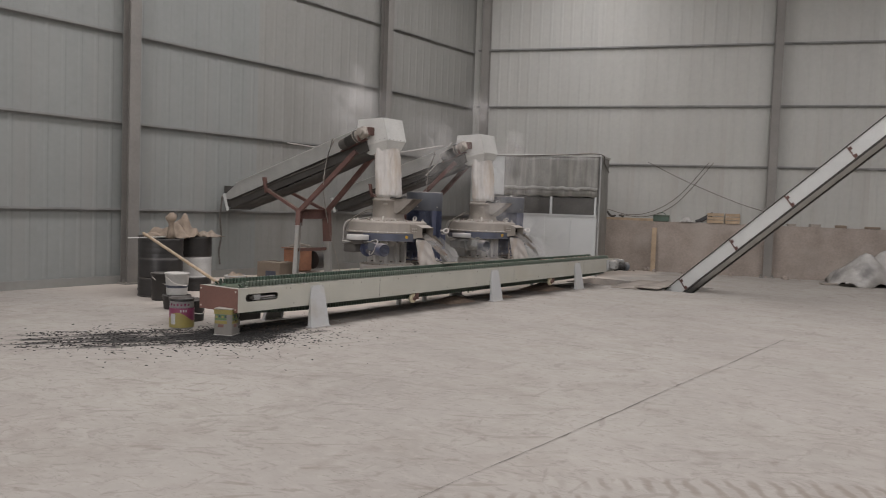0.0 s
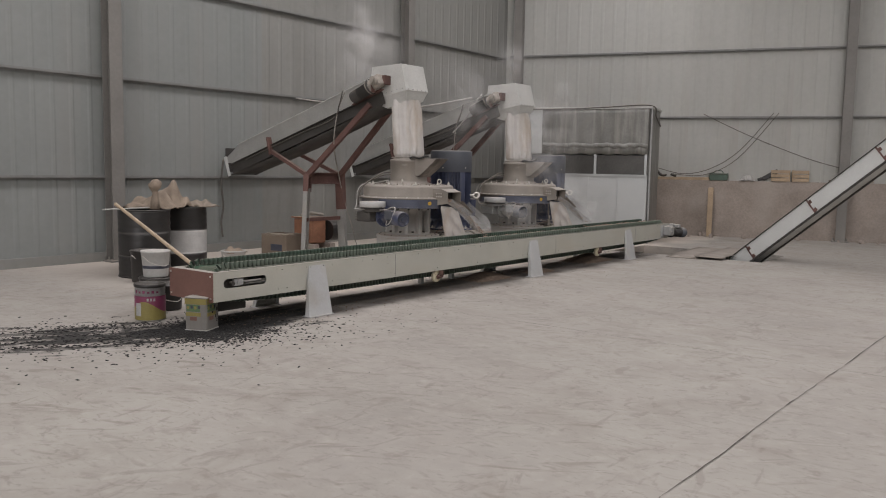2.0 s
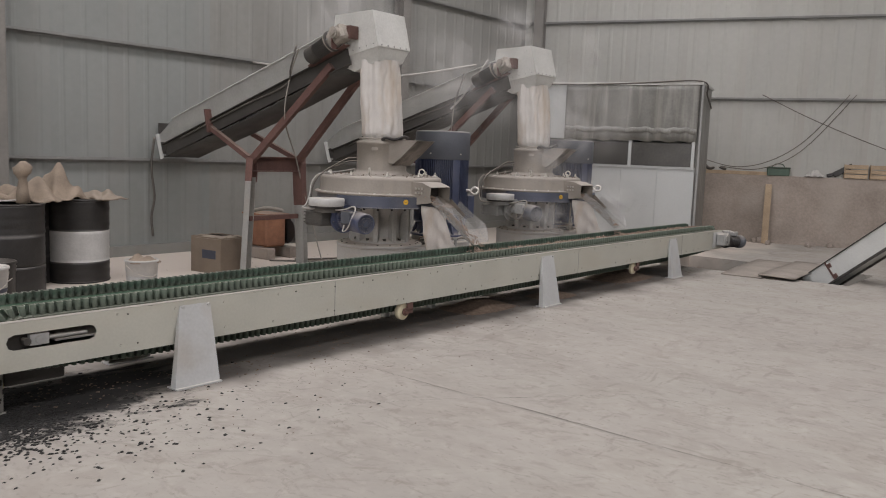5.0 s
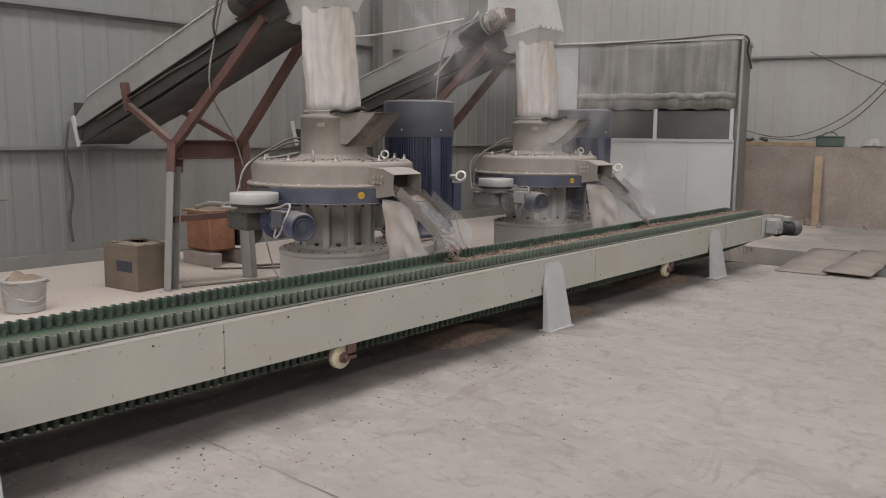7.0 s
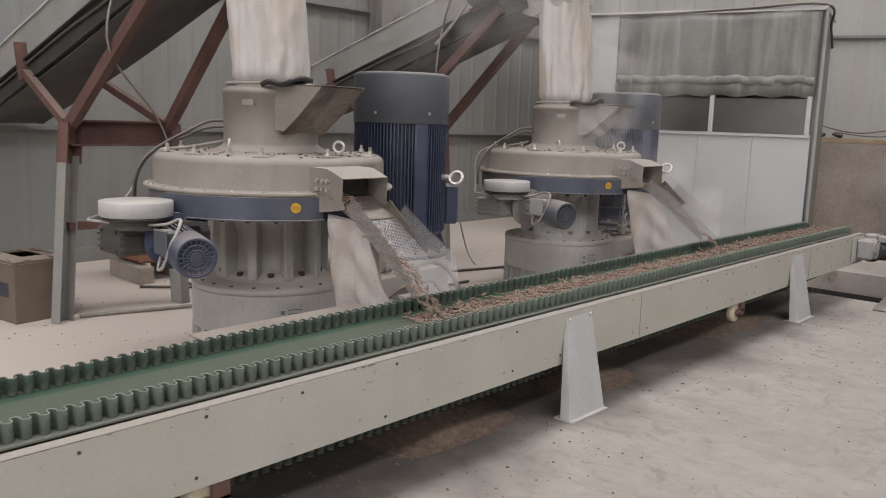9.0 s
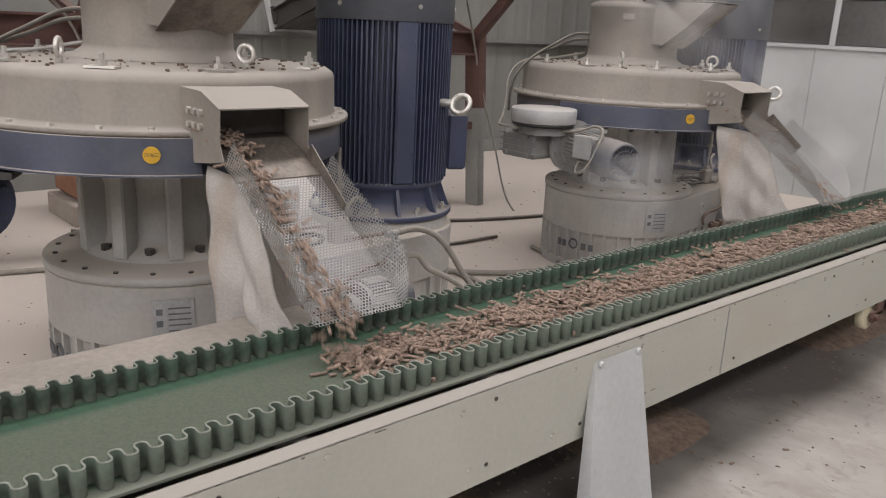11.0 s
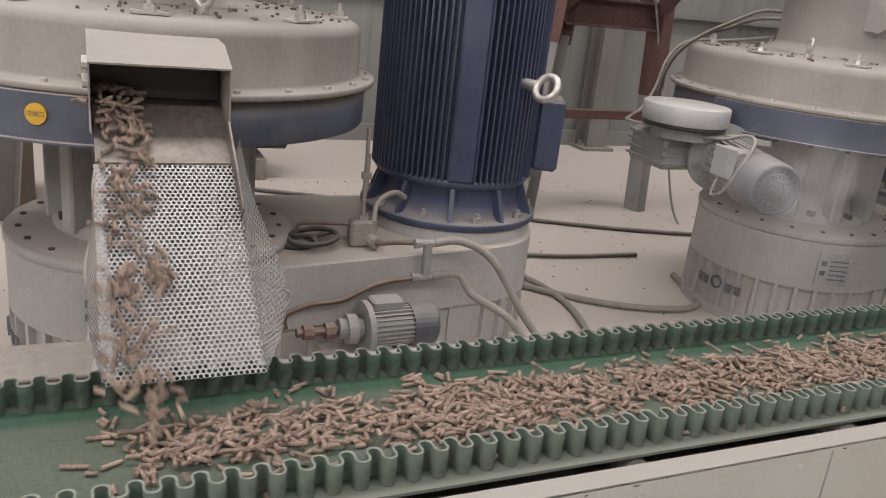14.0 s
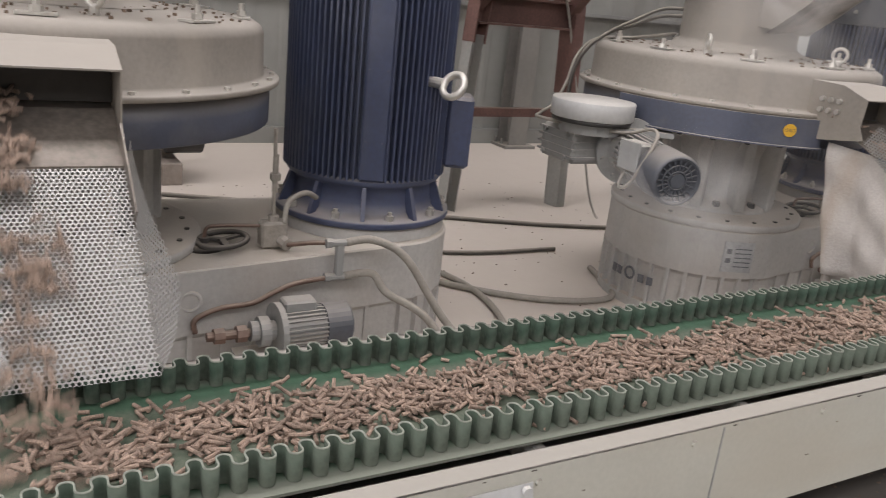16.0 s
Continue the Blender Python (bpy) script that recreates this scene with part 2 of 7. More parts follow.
    # oily black streaks round the conveyor's tail, and a solid black patch under it
    def patch(prev, at, turn, long_r, wide_r, grain, noise_scale, swing, lo, hi, amount, colour):
        mp = n.new("ShaderNodeMapping")
        mp.vector_type = "TEXTURE"
        mp.inputs["Location"].default_value = (at[0], at[1], 0)
        mp.inputs["Rotation"].default_value = (0, 0, turn)
        mp.inputs["Scale"].default_value = (long_r, wide_r, 1)
        l.new(co.outputs["Object"], mp.inputs["Vector"])
        ln = n.new("ShaderNodeVectorMath")
        ln.operation = "LENGTH"
        l.new(mp.outputs[0], ln.inputs[0])
        mp2 = n.new("ShaderNodeMapping")
        mp2.vector_type = "TEXTURE"
        mp2.inputs["Rotation"].default_value = (0, 0, turn)
        mp2.inputs["Scale"].default_value = (grain[0], grain[1], 1)
        l.new(co.outputs["Object"], mp2.inputs["Vector"])
        nz = n.new("ShaderNodeTexNoise")
        nz.inputs["Scale"].default_value, nz.inputs["Detail"].default_value, nz.inputs["Roughness"].default_value = noise_scale, 8, 0.68
        nz.inputs["Distortion"].default_value = 0.5
        l.new(mp2.outputs[0], nz.inputs["Vector"])
        ad = n.new("ShaderNodeMath")
        ad.operation = "MULTIPLY_ADD"
        l.new(nz.outputs["Fac"], ad.inputs[0])
        ad.inputs[1].default_value = swing
        ad.inputs[2].default_value = -swing / 2
        su = n.new("ShaderNodeMath")
        su.operation = "ADD"
        l.new(ad.outputs[0], su.inputs[0])
        l.new(ln.outputs["Value"], su.inputs[1])
        sr = n.new("ShaderNodeMapRange")
        sr.inputs[1].default_value, sr.inputs[2].default_value, sr.inputs[3].default_value, sr.inputs[4].default_value = lo, hi, amount, 0.0
        l.new(su.outputs[0], sr.inputs[0])
        mix = n.new("ShaderNodeMix")
        mix.data_type = "RGBA"
        l.new(sr.outputs[0], mix.inputs[0])
        l.new(prev, mix.inputs[6])
        mix.inputs[7].default_value = (*colour, 1)
        return mix.outputs[2]

    c = patch(c, (-6.85, 4.5), 0.98, 1.35, 0.62, (1.1, 0.30), 2.4, 5.0, 0.25, 0.70, 0.97, (0.022, 0.020, 0.018))
    c = patch(c, (-6.40, 5.42), 1.15, 0.95, 0.52, (0.8, 0.4), 3.0, 2.4, 0.55, 0.85, 0.98, (0.012, 0.011, 0.010))
    # black grit together with the conveyor's shade, painted on the floor under the tail
    c = patch(c, (-6.50, 5.85), 1.57, 0.85, 0.36, (0.8, 0.4), 3.0, 1.6, 0.70, 1.0, 0.97, (0.014, 0.013, 0.012))
    l.new(c, b.inputs["Base Color"])
    return m


def belt_dust(m):
    """Crushed pellet dust along the middle of the belt, with clean bands beside the sidewalls."""
    n, l = m.node_tree.nodes, m.node_tree.links
    b = n["Principled BSDF"]
    old = b.inputs["Base Color"].links[0].from_socket
    co = n.new("ShaderNodeTexCoord")
    info = n.new("ShaderNodeObjectInfo")
    sh = n.new("ShaderNodeVectorMath")
    sh.operation = "SCALE"
    sh.inputs[0].default_value = (0, 0, 40)
    l.new(info.outputs["Random"], sh.inputs["Scale"])
    ad = n.new("ShaderNodeVectorMath")
    ad.operation = "ADD"
    l.new(co.outputs["Object"], ad.inputs[0])
    l.new(sh.outputs[0], ad.inputs[1])
    sp = n.new("ShaderNodeSeparateXYZ")
    l.new(co.outputs["Object"], sp.inputs[0])
    ab = n.new("ShaderNodeMath")
    ab.operation = "ABSOLUTE"
    l.new(sp.outputs[0], ab.inputs[0])
    band = n.new("ShaderNodeMapRange")
    band.inputs[1].default_value, band.inputs[2].default_value, band.inputs[3].default_value, band.inputs[4].default_value = 0.10, 0.125, 1.0, 0.12
    l.new(ab.outputs[0], band.inputs[0])
    no = n.new("ShaderNodeTexNoise")
    no.inputs["Scale"].default_value, no.inputs["Detail"].default_value, no.inputs["Roughness"].default_value = 120, 6, 0.78
    l.new(ad.outputs[0], no.inputs["Vector"])
    sp2 = n.new("ShaderNodeMapRange")
    sp2.inputs[1].default_value, sp2.inputs[2].default_value, sp2.inputs[3].default_value, sp2.inputs[4].default_value = 0.36, 0.62, 0.42, 0.92
    l.new(no.outputs["Fac"], sp2.inputs[0])
    mu = n.new("ShaderNodeMath")
    mu.operation = "MULTIPLY"
    l.new(band.outputs[0], mu.inputs[0])
    l.new(sp2.outputs[0], mu.inputs[1])
    mix = n.new("ShaderNodeMix")
    mix.data_type = "RGBA"
    l.new(mu.outputs[0], mix.inputs[0])
    l.new(old, mix.inputs[6])
    mix.inputs[7].default_value = (0.130, 0.138, 0.106, 1)
    # grey dust outside the sidewalls
    rim = n.new("ShaderNodeMapRange")
    rim.inputs[1].default_value, rim.inputs[2].default_value, rim.inputs[4].default_value = 0.160, 0.192, 0.75
    l.new(ab.outputs[0], rim.inputs[0])
    mix2 = n.new("ShaderNodeMix")
    mix2.data_type = "RGBA"
    l.new(rim.outputs[0], mix2.inputs[0])
    l.new(mix.outputs[2], mix2.inputs[6])
    mix2.inputs[7].default_value = (0.215, 0.215, 0.18, 1)
    l.new(mix2.outputs[2], b.inputs["Base Color"])


def foot_dust(m, top, amount, colour):
    """Dust caked on the lowest part of the belt's sidewalls."""
    n, l = m.node_tree.nodes, m.node_tree.links
    b = n["Principled BSDF"]
    old = b.inputs["Base Color"].links[0].from_socket
    co = n.new("ShaderNodeTexCoord")
    sp = n.new("ShaderNodeSeparateXYZ")
    l.new(co.outputs["Object"], sp.inputs[0])
    no = n.new("ShaderNodeTexNoise")
    no.inputs["Scale"].default_value, no.inputs["Detail"].default_value = 60, 4
    l.new(co.outputs["Object"], no.inputs["Vector"])
    ma = n.new("ShaderNodeMath")
    ma.operation = "MULTIPLY_ADD"
    l.new(no.outputs["Fac"], ma.inputs[0])
    ma.inputs[1].default_value = -top
    l.new(sp.outputs[2], ma.inputs[2])
    mr = n.new("ShaderNodeMapRange")
    mr.inputs[1].default_value, mr.inputs[2].default_value, mr.inputs[3].default_value, mr.inputs[4].default_value = -top * 0.5, top * 0.5, amount, 0.0
    l.new(ma.outputs[0], mr.inputs[0])
    mix = n.new("ShaderNodeMix")
    mix.data_type = "RGBA"
    l.new(mr.outputs[0], mix.inputs[0])
    l.new(old, mix.inputs[6])
    mix.inputs[7].default_value = (*colour, 1)
    l.new(mix.outputs[2], b.inputs["Base Color"])


def pelletised(name):
    return material(name, (0.255, 0.185, 0.142), 0.8, vary=0.5, scale=45, fine=400, bump=0.3, rand=0.12)


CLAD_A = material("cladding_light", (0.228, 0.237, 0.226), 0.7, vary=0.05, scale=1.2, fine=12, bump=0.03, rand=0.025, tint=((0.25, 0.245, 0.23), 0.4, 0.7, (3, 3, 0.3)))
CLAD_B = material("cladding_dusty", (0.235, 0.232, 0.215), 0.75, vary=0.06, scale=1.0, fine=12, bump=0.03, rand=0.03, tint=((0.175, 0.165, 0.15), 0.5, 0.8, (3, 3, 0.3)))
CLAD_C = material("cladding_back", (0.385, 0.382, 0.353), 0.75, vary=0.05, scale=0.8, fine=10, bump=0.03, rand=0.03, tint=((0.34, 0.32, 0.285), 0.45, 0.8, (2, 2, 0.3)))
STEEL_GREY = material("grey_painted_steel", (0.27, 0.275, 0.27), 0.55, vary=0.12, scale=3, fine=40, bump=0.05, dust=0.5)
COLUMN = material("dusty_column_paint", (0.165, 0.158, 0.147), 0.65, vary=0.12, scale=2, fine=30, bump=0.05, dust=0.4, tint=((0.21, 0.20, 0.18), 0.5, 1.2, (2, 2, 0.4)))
GIRT = material("galvanised_purlin", (0.20, 0.20, 0.195), 0.6, 0.1, vary=0.1, scale=4, fine=40, bump=0.05, dust=0.3)
PLASTER = material("rough_plaster", (0.30, 0.255, 0.22), 0.95, vary=0.16, scale=2.2, fine=30, bump=0.5, tint=((0.37, 0.33, 0.29), 0.6, 1.5))
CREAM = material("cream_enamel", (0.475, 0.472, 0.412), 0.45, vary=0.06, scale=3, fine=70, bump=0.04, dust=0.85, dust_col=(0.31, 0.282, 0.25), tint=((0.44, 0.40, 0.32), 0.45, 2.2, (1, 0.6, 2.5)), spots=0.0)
LEGGREY = material("light_grey_sheet", (0.47, 0.48, 0.48), 0.45, vary=0.08, scale=4, fine=60, bump=0.05, dust=0.4, tint=((0.33, 0.28, 0.22), 0.5, 3.0))
RUST = material("red_oxide_primer", (0.105, 0.046, 0.038), 0.7, vary=0.25, scale=5, fine=70, bump=0.15, dust=0.28)
END_RED = material("end_plate_primer", (0.155, 0.072, 0.057), 0.65, vary=0.12, scale=4, fine=60, bump=0.08, dust=0.25)
RUBBER = material("green_pvc_belt", (0.020, 0.064, 0.040), 0.5, vary=0.2, scale=7, fine=90, bump=0.08, dust=0.12, dust_col=(0.17, 0.20, 0.125))
belt_dust(RUBBER)
RUBBER_EDGE = material("worn_skirt_edge", (0.20, 0.21, 0.175), 0.8, vary=0.3, scale=20, fine=120, bump=0.1)
SKIRT = material("green_pvc_skirt", (0.013, 0.033, 0.022), 0.75, rand=0.3, vary=0.25, scale=12, fine=120, bump=0.06, dust=0.12, dust_col=(0.36, 0.36, 0.29), tint=((0.115, 0.135, 0.108), 0.6, 9))
foot_dust(SKIRT, 0.036, 0.55, (0.17, 0.18, 0.145))
for m_ in (SKIRT, RUBBER):
    m_.node_tree.nodes["Principled BSDF"].inputs["Specular IOR Level"].default_value = 0.2
BLACK = material("black_rubber", (0.022, 0.021, 0.020), 0.7, vary=0.2, scale=6, fine=60, bump=0.2, dust=0.35)
DUSTY_BELT = material("dusty_belt_underside", (0.068, 0.064, 0.059), 0.85, vary=0.2, scale=5, fine=60, bump=0.2, tint=((0.13, 0.12, 0.105), 0.5, 2.0))
BLACKPAINT = material("black_drum_paint", (0.012, 0.012, 0.013), 0.4, vary=0.3, scale=5, fine=50, bump=0.1, dust=0.16)
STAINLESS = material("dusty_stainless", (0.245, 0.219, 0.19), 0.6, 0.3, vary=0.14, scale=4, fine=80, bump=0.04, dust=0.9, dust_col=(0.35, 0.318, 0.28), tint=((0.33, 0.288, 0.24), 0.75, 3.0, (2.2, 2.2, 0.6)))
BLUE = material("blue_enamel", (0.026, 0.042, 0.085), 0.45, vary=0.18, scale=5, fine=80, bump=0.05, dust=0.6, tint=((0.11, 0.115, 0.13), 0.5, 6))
MOTOR_BLUE = material("motor_blue_paint", (0.016, 0.034, 0.096), 0.38, vary=0.25, scale=4, fine=60, bump=0.05, dust=0.5, tint=((0.055, 0.065, 0.09), 0.5, 5, (1, 1, 0.35)))
MOTOR_CAP = material("fan_cowl_blue", (0.052, 0.063, 0.084), 0.5, vary=0.16, scale=3, fine=60, bump=0.05, dust=0.4)
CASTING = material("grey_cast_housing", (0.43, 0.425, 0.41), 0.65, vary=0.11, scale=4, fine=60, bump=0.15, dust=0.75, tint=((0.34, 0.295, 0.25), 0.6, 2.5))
DUSTY_CASTING = material("dusty_cast_top", (0.30, 0.27, 0.235), 0.9, vary=0.2, scale=7, fine=60, bump=0.3)
ZINC = material("zinc_bolt", (0.62, 0.60, 0.56), 0.35, 0.85, vary=0.1, scale=20, fine=100, bump=0.05, dust=0.35)
PERF = material("perforated_steel", (0.30, 0.292, 0.28), 0.42, 0.35, vary=0.05, scale=9, fine=80, bump=0.03)
CHUTE_PLATE = material("worn_chute_plate", (0.23, 0.20, 0.172), 0.42, 0.6, vary=0.3, scale=7, fine=70, bump=0.1, tint=((0.06, 0.045, 0.036), 0.95, 5))
CLOTH = material("white_canvas", (0.56, 0.535, 0.505), 0.95, vary=0.07, scale=5, fine=120, bump=0.2, tint=((0.42, 0.32, 0.22), 0.8, 2.6, (2, 2, 0.5)))
DRAPE = material("dirty_canvas", (0.43, 0.40, 0.37), 0.95, vary=0.10, scale=6, fine=120, bump=0.3, tint=((0.30, 0.235, 0.175), 0.8, 3.0, (2, 2, 0.6)))
SACK = material("woven_sack", (0.27, 0.215, 0.165), 0.95, vary=0.2, scale=9, fine=140, bump=0.5)
TARP = material("pale_tarpaulin", (0.40, 0.385, 0.36), 0.6, vary=0.16, scale=5, fine=60, bump=0.2, tint=((0.12, 0.115, 0.11), 0.8, 3))
WOOD = material("raw_timber", (0.37, 0.275, 0.18), 0.75, vary=0.2, scale=5, fine=70, bump=0.2, dust=0.3)
PLY = material("weathered_plywood", (0.285, 0.252, 0.218), 0.85, vary=0.15, scale=3, fine=50, bump=0.15)
CARD = material("cardboard", (0.165, 0.128, 0.095), 0.9, vary=0.1, scale=5, fine=70, bump=0.1, dust=0.35)
COPPER = material("copper_pipe", (0.17, 0.108, 0.085), 0.5, 0.6, vary=0.15, scale=20, fine=90, bump=0.05, dust=0.35)
HOSE = material("grey_hose", (0.26, 0.24, 0.21), 0.7, vary=0.12, scale=20, fine=120, bump=0.2, dust=0.3)
CABLE = material("dark_cable", (0.05, 0.046, 0.042), 0.6, vary=0.2, scale=20, fine=120, bump=0.1, dust=0.6)
PALE_CABLE = material("pale_cable", (0.42, 0.40, 0.37), 0.6, vary=0.1, scale=20, fine=120, bump=0.1)
TRESTLE_GREY = material("dull_trestle_zinc", (0.285, 0.285, 0.272), 0.6, 0.1, vary=0.12, scale=4, fine=50, bump=0.05, dust=0.4, tint=((0.28, 0.25, 0.21), 0.5, 3))
GALV = material("galvanised_sheet", (0.53, 0.53, 0.505), 0.55, 0.08, vary=0.1, scale=4, fine=50, bump=0.05, dust=0.4)
ELEV = material("pale_elevator_panel", (0.56, 0.57, 0.555), 0.45, vary=0.06, scale=3, fine=50, bump=0.04, dust=0.3)
CABWHITE = material("cabin_panel", (0.46, 0.475, 0.468), 0.45, vary=0.04, scale=2, fine=40, bump=0.03, dust=0.3)
FILMED = material("dusty_plastic_film", (0.17, 0.166, 0.15), 0.4, vary=0.18, scale=3, fine=30, bump=0.1, tint=((0.31, 0.30, 0.27), 0.75, 2.0, (5, 5, 0.4)))
FILM_HEM = material("pale_film_hem", (0.215, 0.21, 0.192), 0.5, vary=0.25, scale=6, fine=40, bump=0.1)
DARKGLASS = material("dusty_dark_glass", (0.075, 0.072, 0.066), 0.25, vary=0.15, scale=3, fine=30, bump=0.02)
WHITE_PLASTIC = material("white_plastic", (0.47, 0.47, 0.46), 0.5, vary=0.1, scale=8, fine=60, bump=0.03, dust=0.4)
ORANGE = material("orange_machine_paint", (0.26, 0.10, 0.045), 0.7, vary=0.25, scale=6, fine=60, bump=0.1, dust=0.6)
YELLOW = material("yellow_label", (0.62, 0.36, 0.03), 0.5, vary=0.08, scale=15, fine=80, bump=0.0)
MAGENTA = material("magenta_label", (0.20, 0.04, 0.09), 0.5, vary=0.1, scale=12, fine=80, bump=0.0)
PALEYELLOW = material("ochre_label", (0.235, 0.195, 0.06), 0.5, vary=0.1, scale=12, fine=80, bump=0.0)
GREEN_LABEL = material("green_label", (0.09, 0.15, 0.07), 0.5, vary=0.1, scale=12, fine=80, bump=0.0)
INK = material("dark_ink", (0.05, 0.055, 0.075), 0.6, vary=0.1, scale=20, fine=90, bump=0.0)
FADED_INK = material("faded_ink", (0.13, 0.132, 0.14), 0.7, vary=0.25, scale=20, fine=90, bump=0.0)
LABEL_GREY = material("pale_label", (0.36, 0.36, 0.355), 0.6, vary=0.15, scale=10, fine=80, bump=0.0)
CREAM_WHEEL = material("cream_nylon", (0.60, 0.54, 0.38), 0.5, vary=0.08, scale=10, fine=80, bump=0.03, dust=0.3)
# pit concrete coloured near black for the shade deep in the pit
PIT_SHADE = material("shaded_pit_concrete", (0.05, 0.046, 0.042), 0.95, vary=0.3, scale=3, fine=40, bump=0.4)
SPILL = material("black_spill", (0.014, 0.013, 0.012), 0.8, vary=0.3, scale=10, fine=80, bump=0.2)
CRUMB = material("brown_crumb", (0.16, 0.115, 0.085), 0.9, vary=0.3, scale=30, fine=90, bump=0.2)
PELLET = pelletised("wood_pellet")
CONCRETE = floor_material()
JOINT_DARK = material("bare_dark_steel", (0.06, 0.05, 0.042), 0.8, vary=0.3, scale=20, fine=90, bump=0.1)
SCUFF = material("rubbed_dirt", (0.26, 0.23, 0.19), 0.8, vary=0.3, scale=20, fine=90, bump=0.05)
JOINT = material("joint_filler", (0.07, 0.06, 0.052), 0.95, vary=0.3, scale=4, fine=40, bump=0.3)
DARK_GREEN = material("dark_green_box", (0.03, 0.07, 0.05), 0.6, vary=0.15, scale=6, fine=60, bump=0.1, dust=0.4)
ROOFM = material("roof_sheet", (0.45, 0.45, 0.44), 0.6, vary=0.05, scale=1, fine=10, bump=0.02)


# ---- mesh helpers ----
def box(bm, c, s, m=None, bevel=0.0):
    mat4 = (m or Matrix()) @ Matrix.Translation(c) @ Matrix.Diagonal((s[0], s[1], s[2], 1))
    r = bmesh.ops.create_cube(bm, size=1.0, matrix=mat4)
    if bevel:
        edges = list({e for v in r["verts"] for e in v.link_edges})
        bmesh.ops.bevel(bm, geom=edges, offset=bevel, segments=1, affect="EDGES")


def span(a, b):
    """A frame with z from a to b; origin at a."""
    a, b = Vector(a), Vector(b)
    return Matrix.Translation(a) @ (b - a).to_track_quat("Z", "Y").to_matrix().to_4x4()


def rod(bm, a, b, r, seg=12, r2=None):
    length = (Vector(b) - Vector(a)).length
    bmesh.ops.create_cone(bm, cap_ends=True, segments=seg, radius1=r, radius2=r if r2 is None else r2, depth=length,
                          matrix=span(a, b) @ Matrix.Translation((0, 0, length / 2)))


def bar(bm, a, b, w, h, bevel=0.0):
    """A square bar from a to b, w across and h high."""
    a, b = Vector(a), Vector(b)
    d = (b - a)
    length = d.length
    z = d.normalized()
    side = z.cross(Vector((0, 0, 1)))
    side = side.normalized() if side.length > 1e-4 else Vector((1, 0, 0))
    up = side.cross(z)
    m = Matrix((side, up, z)).transposed().to_4x4()
    m.translation = (a + b) / 2
    box(bm, (0, 0, 0), (w, h, length), m, bevel)


def channel(bm, a, b, w, h, t=0.008):
    """A C-section from a to b: web h high, flanges w deep."""
    a, b = Vector(a), Vector(b)
    z = (b - a).normalized()
    side = z.cross(Vector((0, 0, 1)))
    side = side.normalized() if side.length > 1e-4 else Vector((1, 0, 0))
    up = side.cross(z)
    m = Matrix((side, up, z)).transposed().to_4x4()
    m.translation = (a + b) / 2
    n = (b - a).length
    box(bm, (0, 0, 0), (t, h, n), m)
    box(bm, (w / 2, h / 2 - t / 2, 0), (w, t, n), m)
    box(bm, (w / 2, -h / 2 + t / 2, 0), (w, t, n), m)


def lathe(bm, profile, seg=48, at=(0, 0, 0), smooth=True):
    rings = []
    for r, z in profile:
        if r < 1e-5:
            rings.append([bm.verts.new((at[0], at[1], at[2] + z))])
        else:
            rings.append([bm.verts.new((at[0] + r * math.cos(2 * math.pi * i / seg), at[1] + r * math.sin(2 * math.pi * i / seg), at[2] + z)) for i in range(seg)])
    for a, b in zip(rings, rings[1:]):
        for i in range(seg):
            j = (i + 1) % seg
            if len(a) == 1 and len(b) == 1:
                continue
            if len(a) == 1:
                f = bm.faces.new((a[0], b[j], b[i]))
            elif len(b) == 1:
                f = bm.faces.new((a[i], a[j], b[0]))
            else:
                f = bm.faces.new((a[i], a[j], b[j], b[i]))
            f.smooth = smooth


def tube(bm, pts, r, seg=8, smooth_steps=6):
    """A round tube through the points, rounded by a spline."""
    p = [Vector(q) for q in pts]
    path = []
    for i in range(len(p) - 1):
        p0, p1, p2, p3 = p[max(i - 1, 0)], p[i], p[i + 1], p[min(i + 2, len(p) - 1)]
        for k in range(smooth_steps):
            u = k / smooth_steps
            path.append(0.5 * ((2 * p1) + (p2 - p0) * u + (2 * p0 - 5 * p1 + 4 * p2 - p3) * u * u + (3 * p1 - p0 - 3 * p2 + p3) * u ** 3))
    path.append(p[-1])
    rings = []
    ref = Vector((0.13, 0.21, 1))
    for i, q in enumerate(path):
        d = (path[min(i + 1, len(path) - 1)] - path[max(i - 1, 0)]).normalized()
        s = d.cross(ref)
        if s.length < 1e-3:
            s = d.cross(Vector((1, 0, 0)))
        s.normalize()
        u = s.cross(d)
        ref = u
        rings.append([bm.verts.new(q + r * (math.cos(2 * math.pi * k / seg) * s + math.sin(2 * math.pi * k / seg) * u)) for k in range(seg)])
    for a, b in zip(rings, rings[1:]):
        for k in range(seg):
            f = bm.faces.new((a[k], a[(k + 1) % seg], b[(k + 1) % seg], b[k]))
            f.smooth = True
    bm.faces.new(rings[0])
    bm.faces.new(rings[-1][::-1])


def torus(bm, m, R, r, seg=20, sub=8):
    rings = []
    for i in range(seg):
        a = 2 * math.pi * i / seg
        rings.append([bm.verts.new(m @ Vector(((R + r * math.cos(2 * math.pi * k / sub)) * math.cos(a), (R + r * math.cos(2 * math.pi * k / sub)) * math.sin(a), r * math.sin(2 * math.pi * k / sub)))) for k in range(sub)])
    for i in range(seg):
        a, b = rings[i], rings[(i + 1) % seg]
        for k in range(sub):
            f = bm.faces.new((a[k], b[k], b[(k + 1) % sub], a[(k + 1) % sub]))
            f.smooth = True


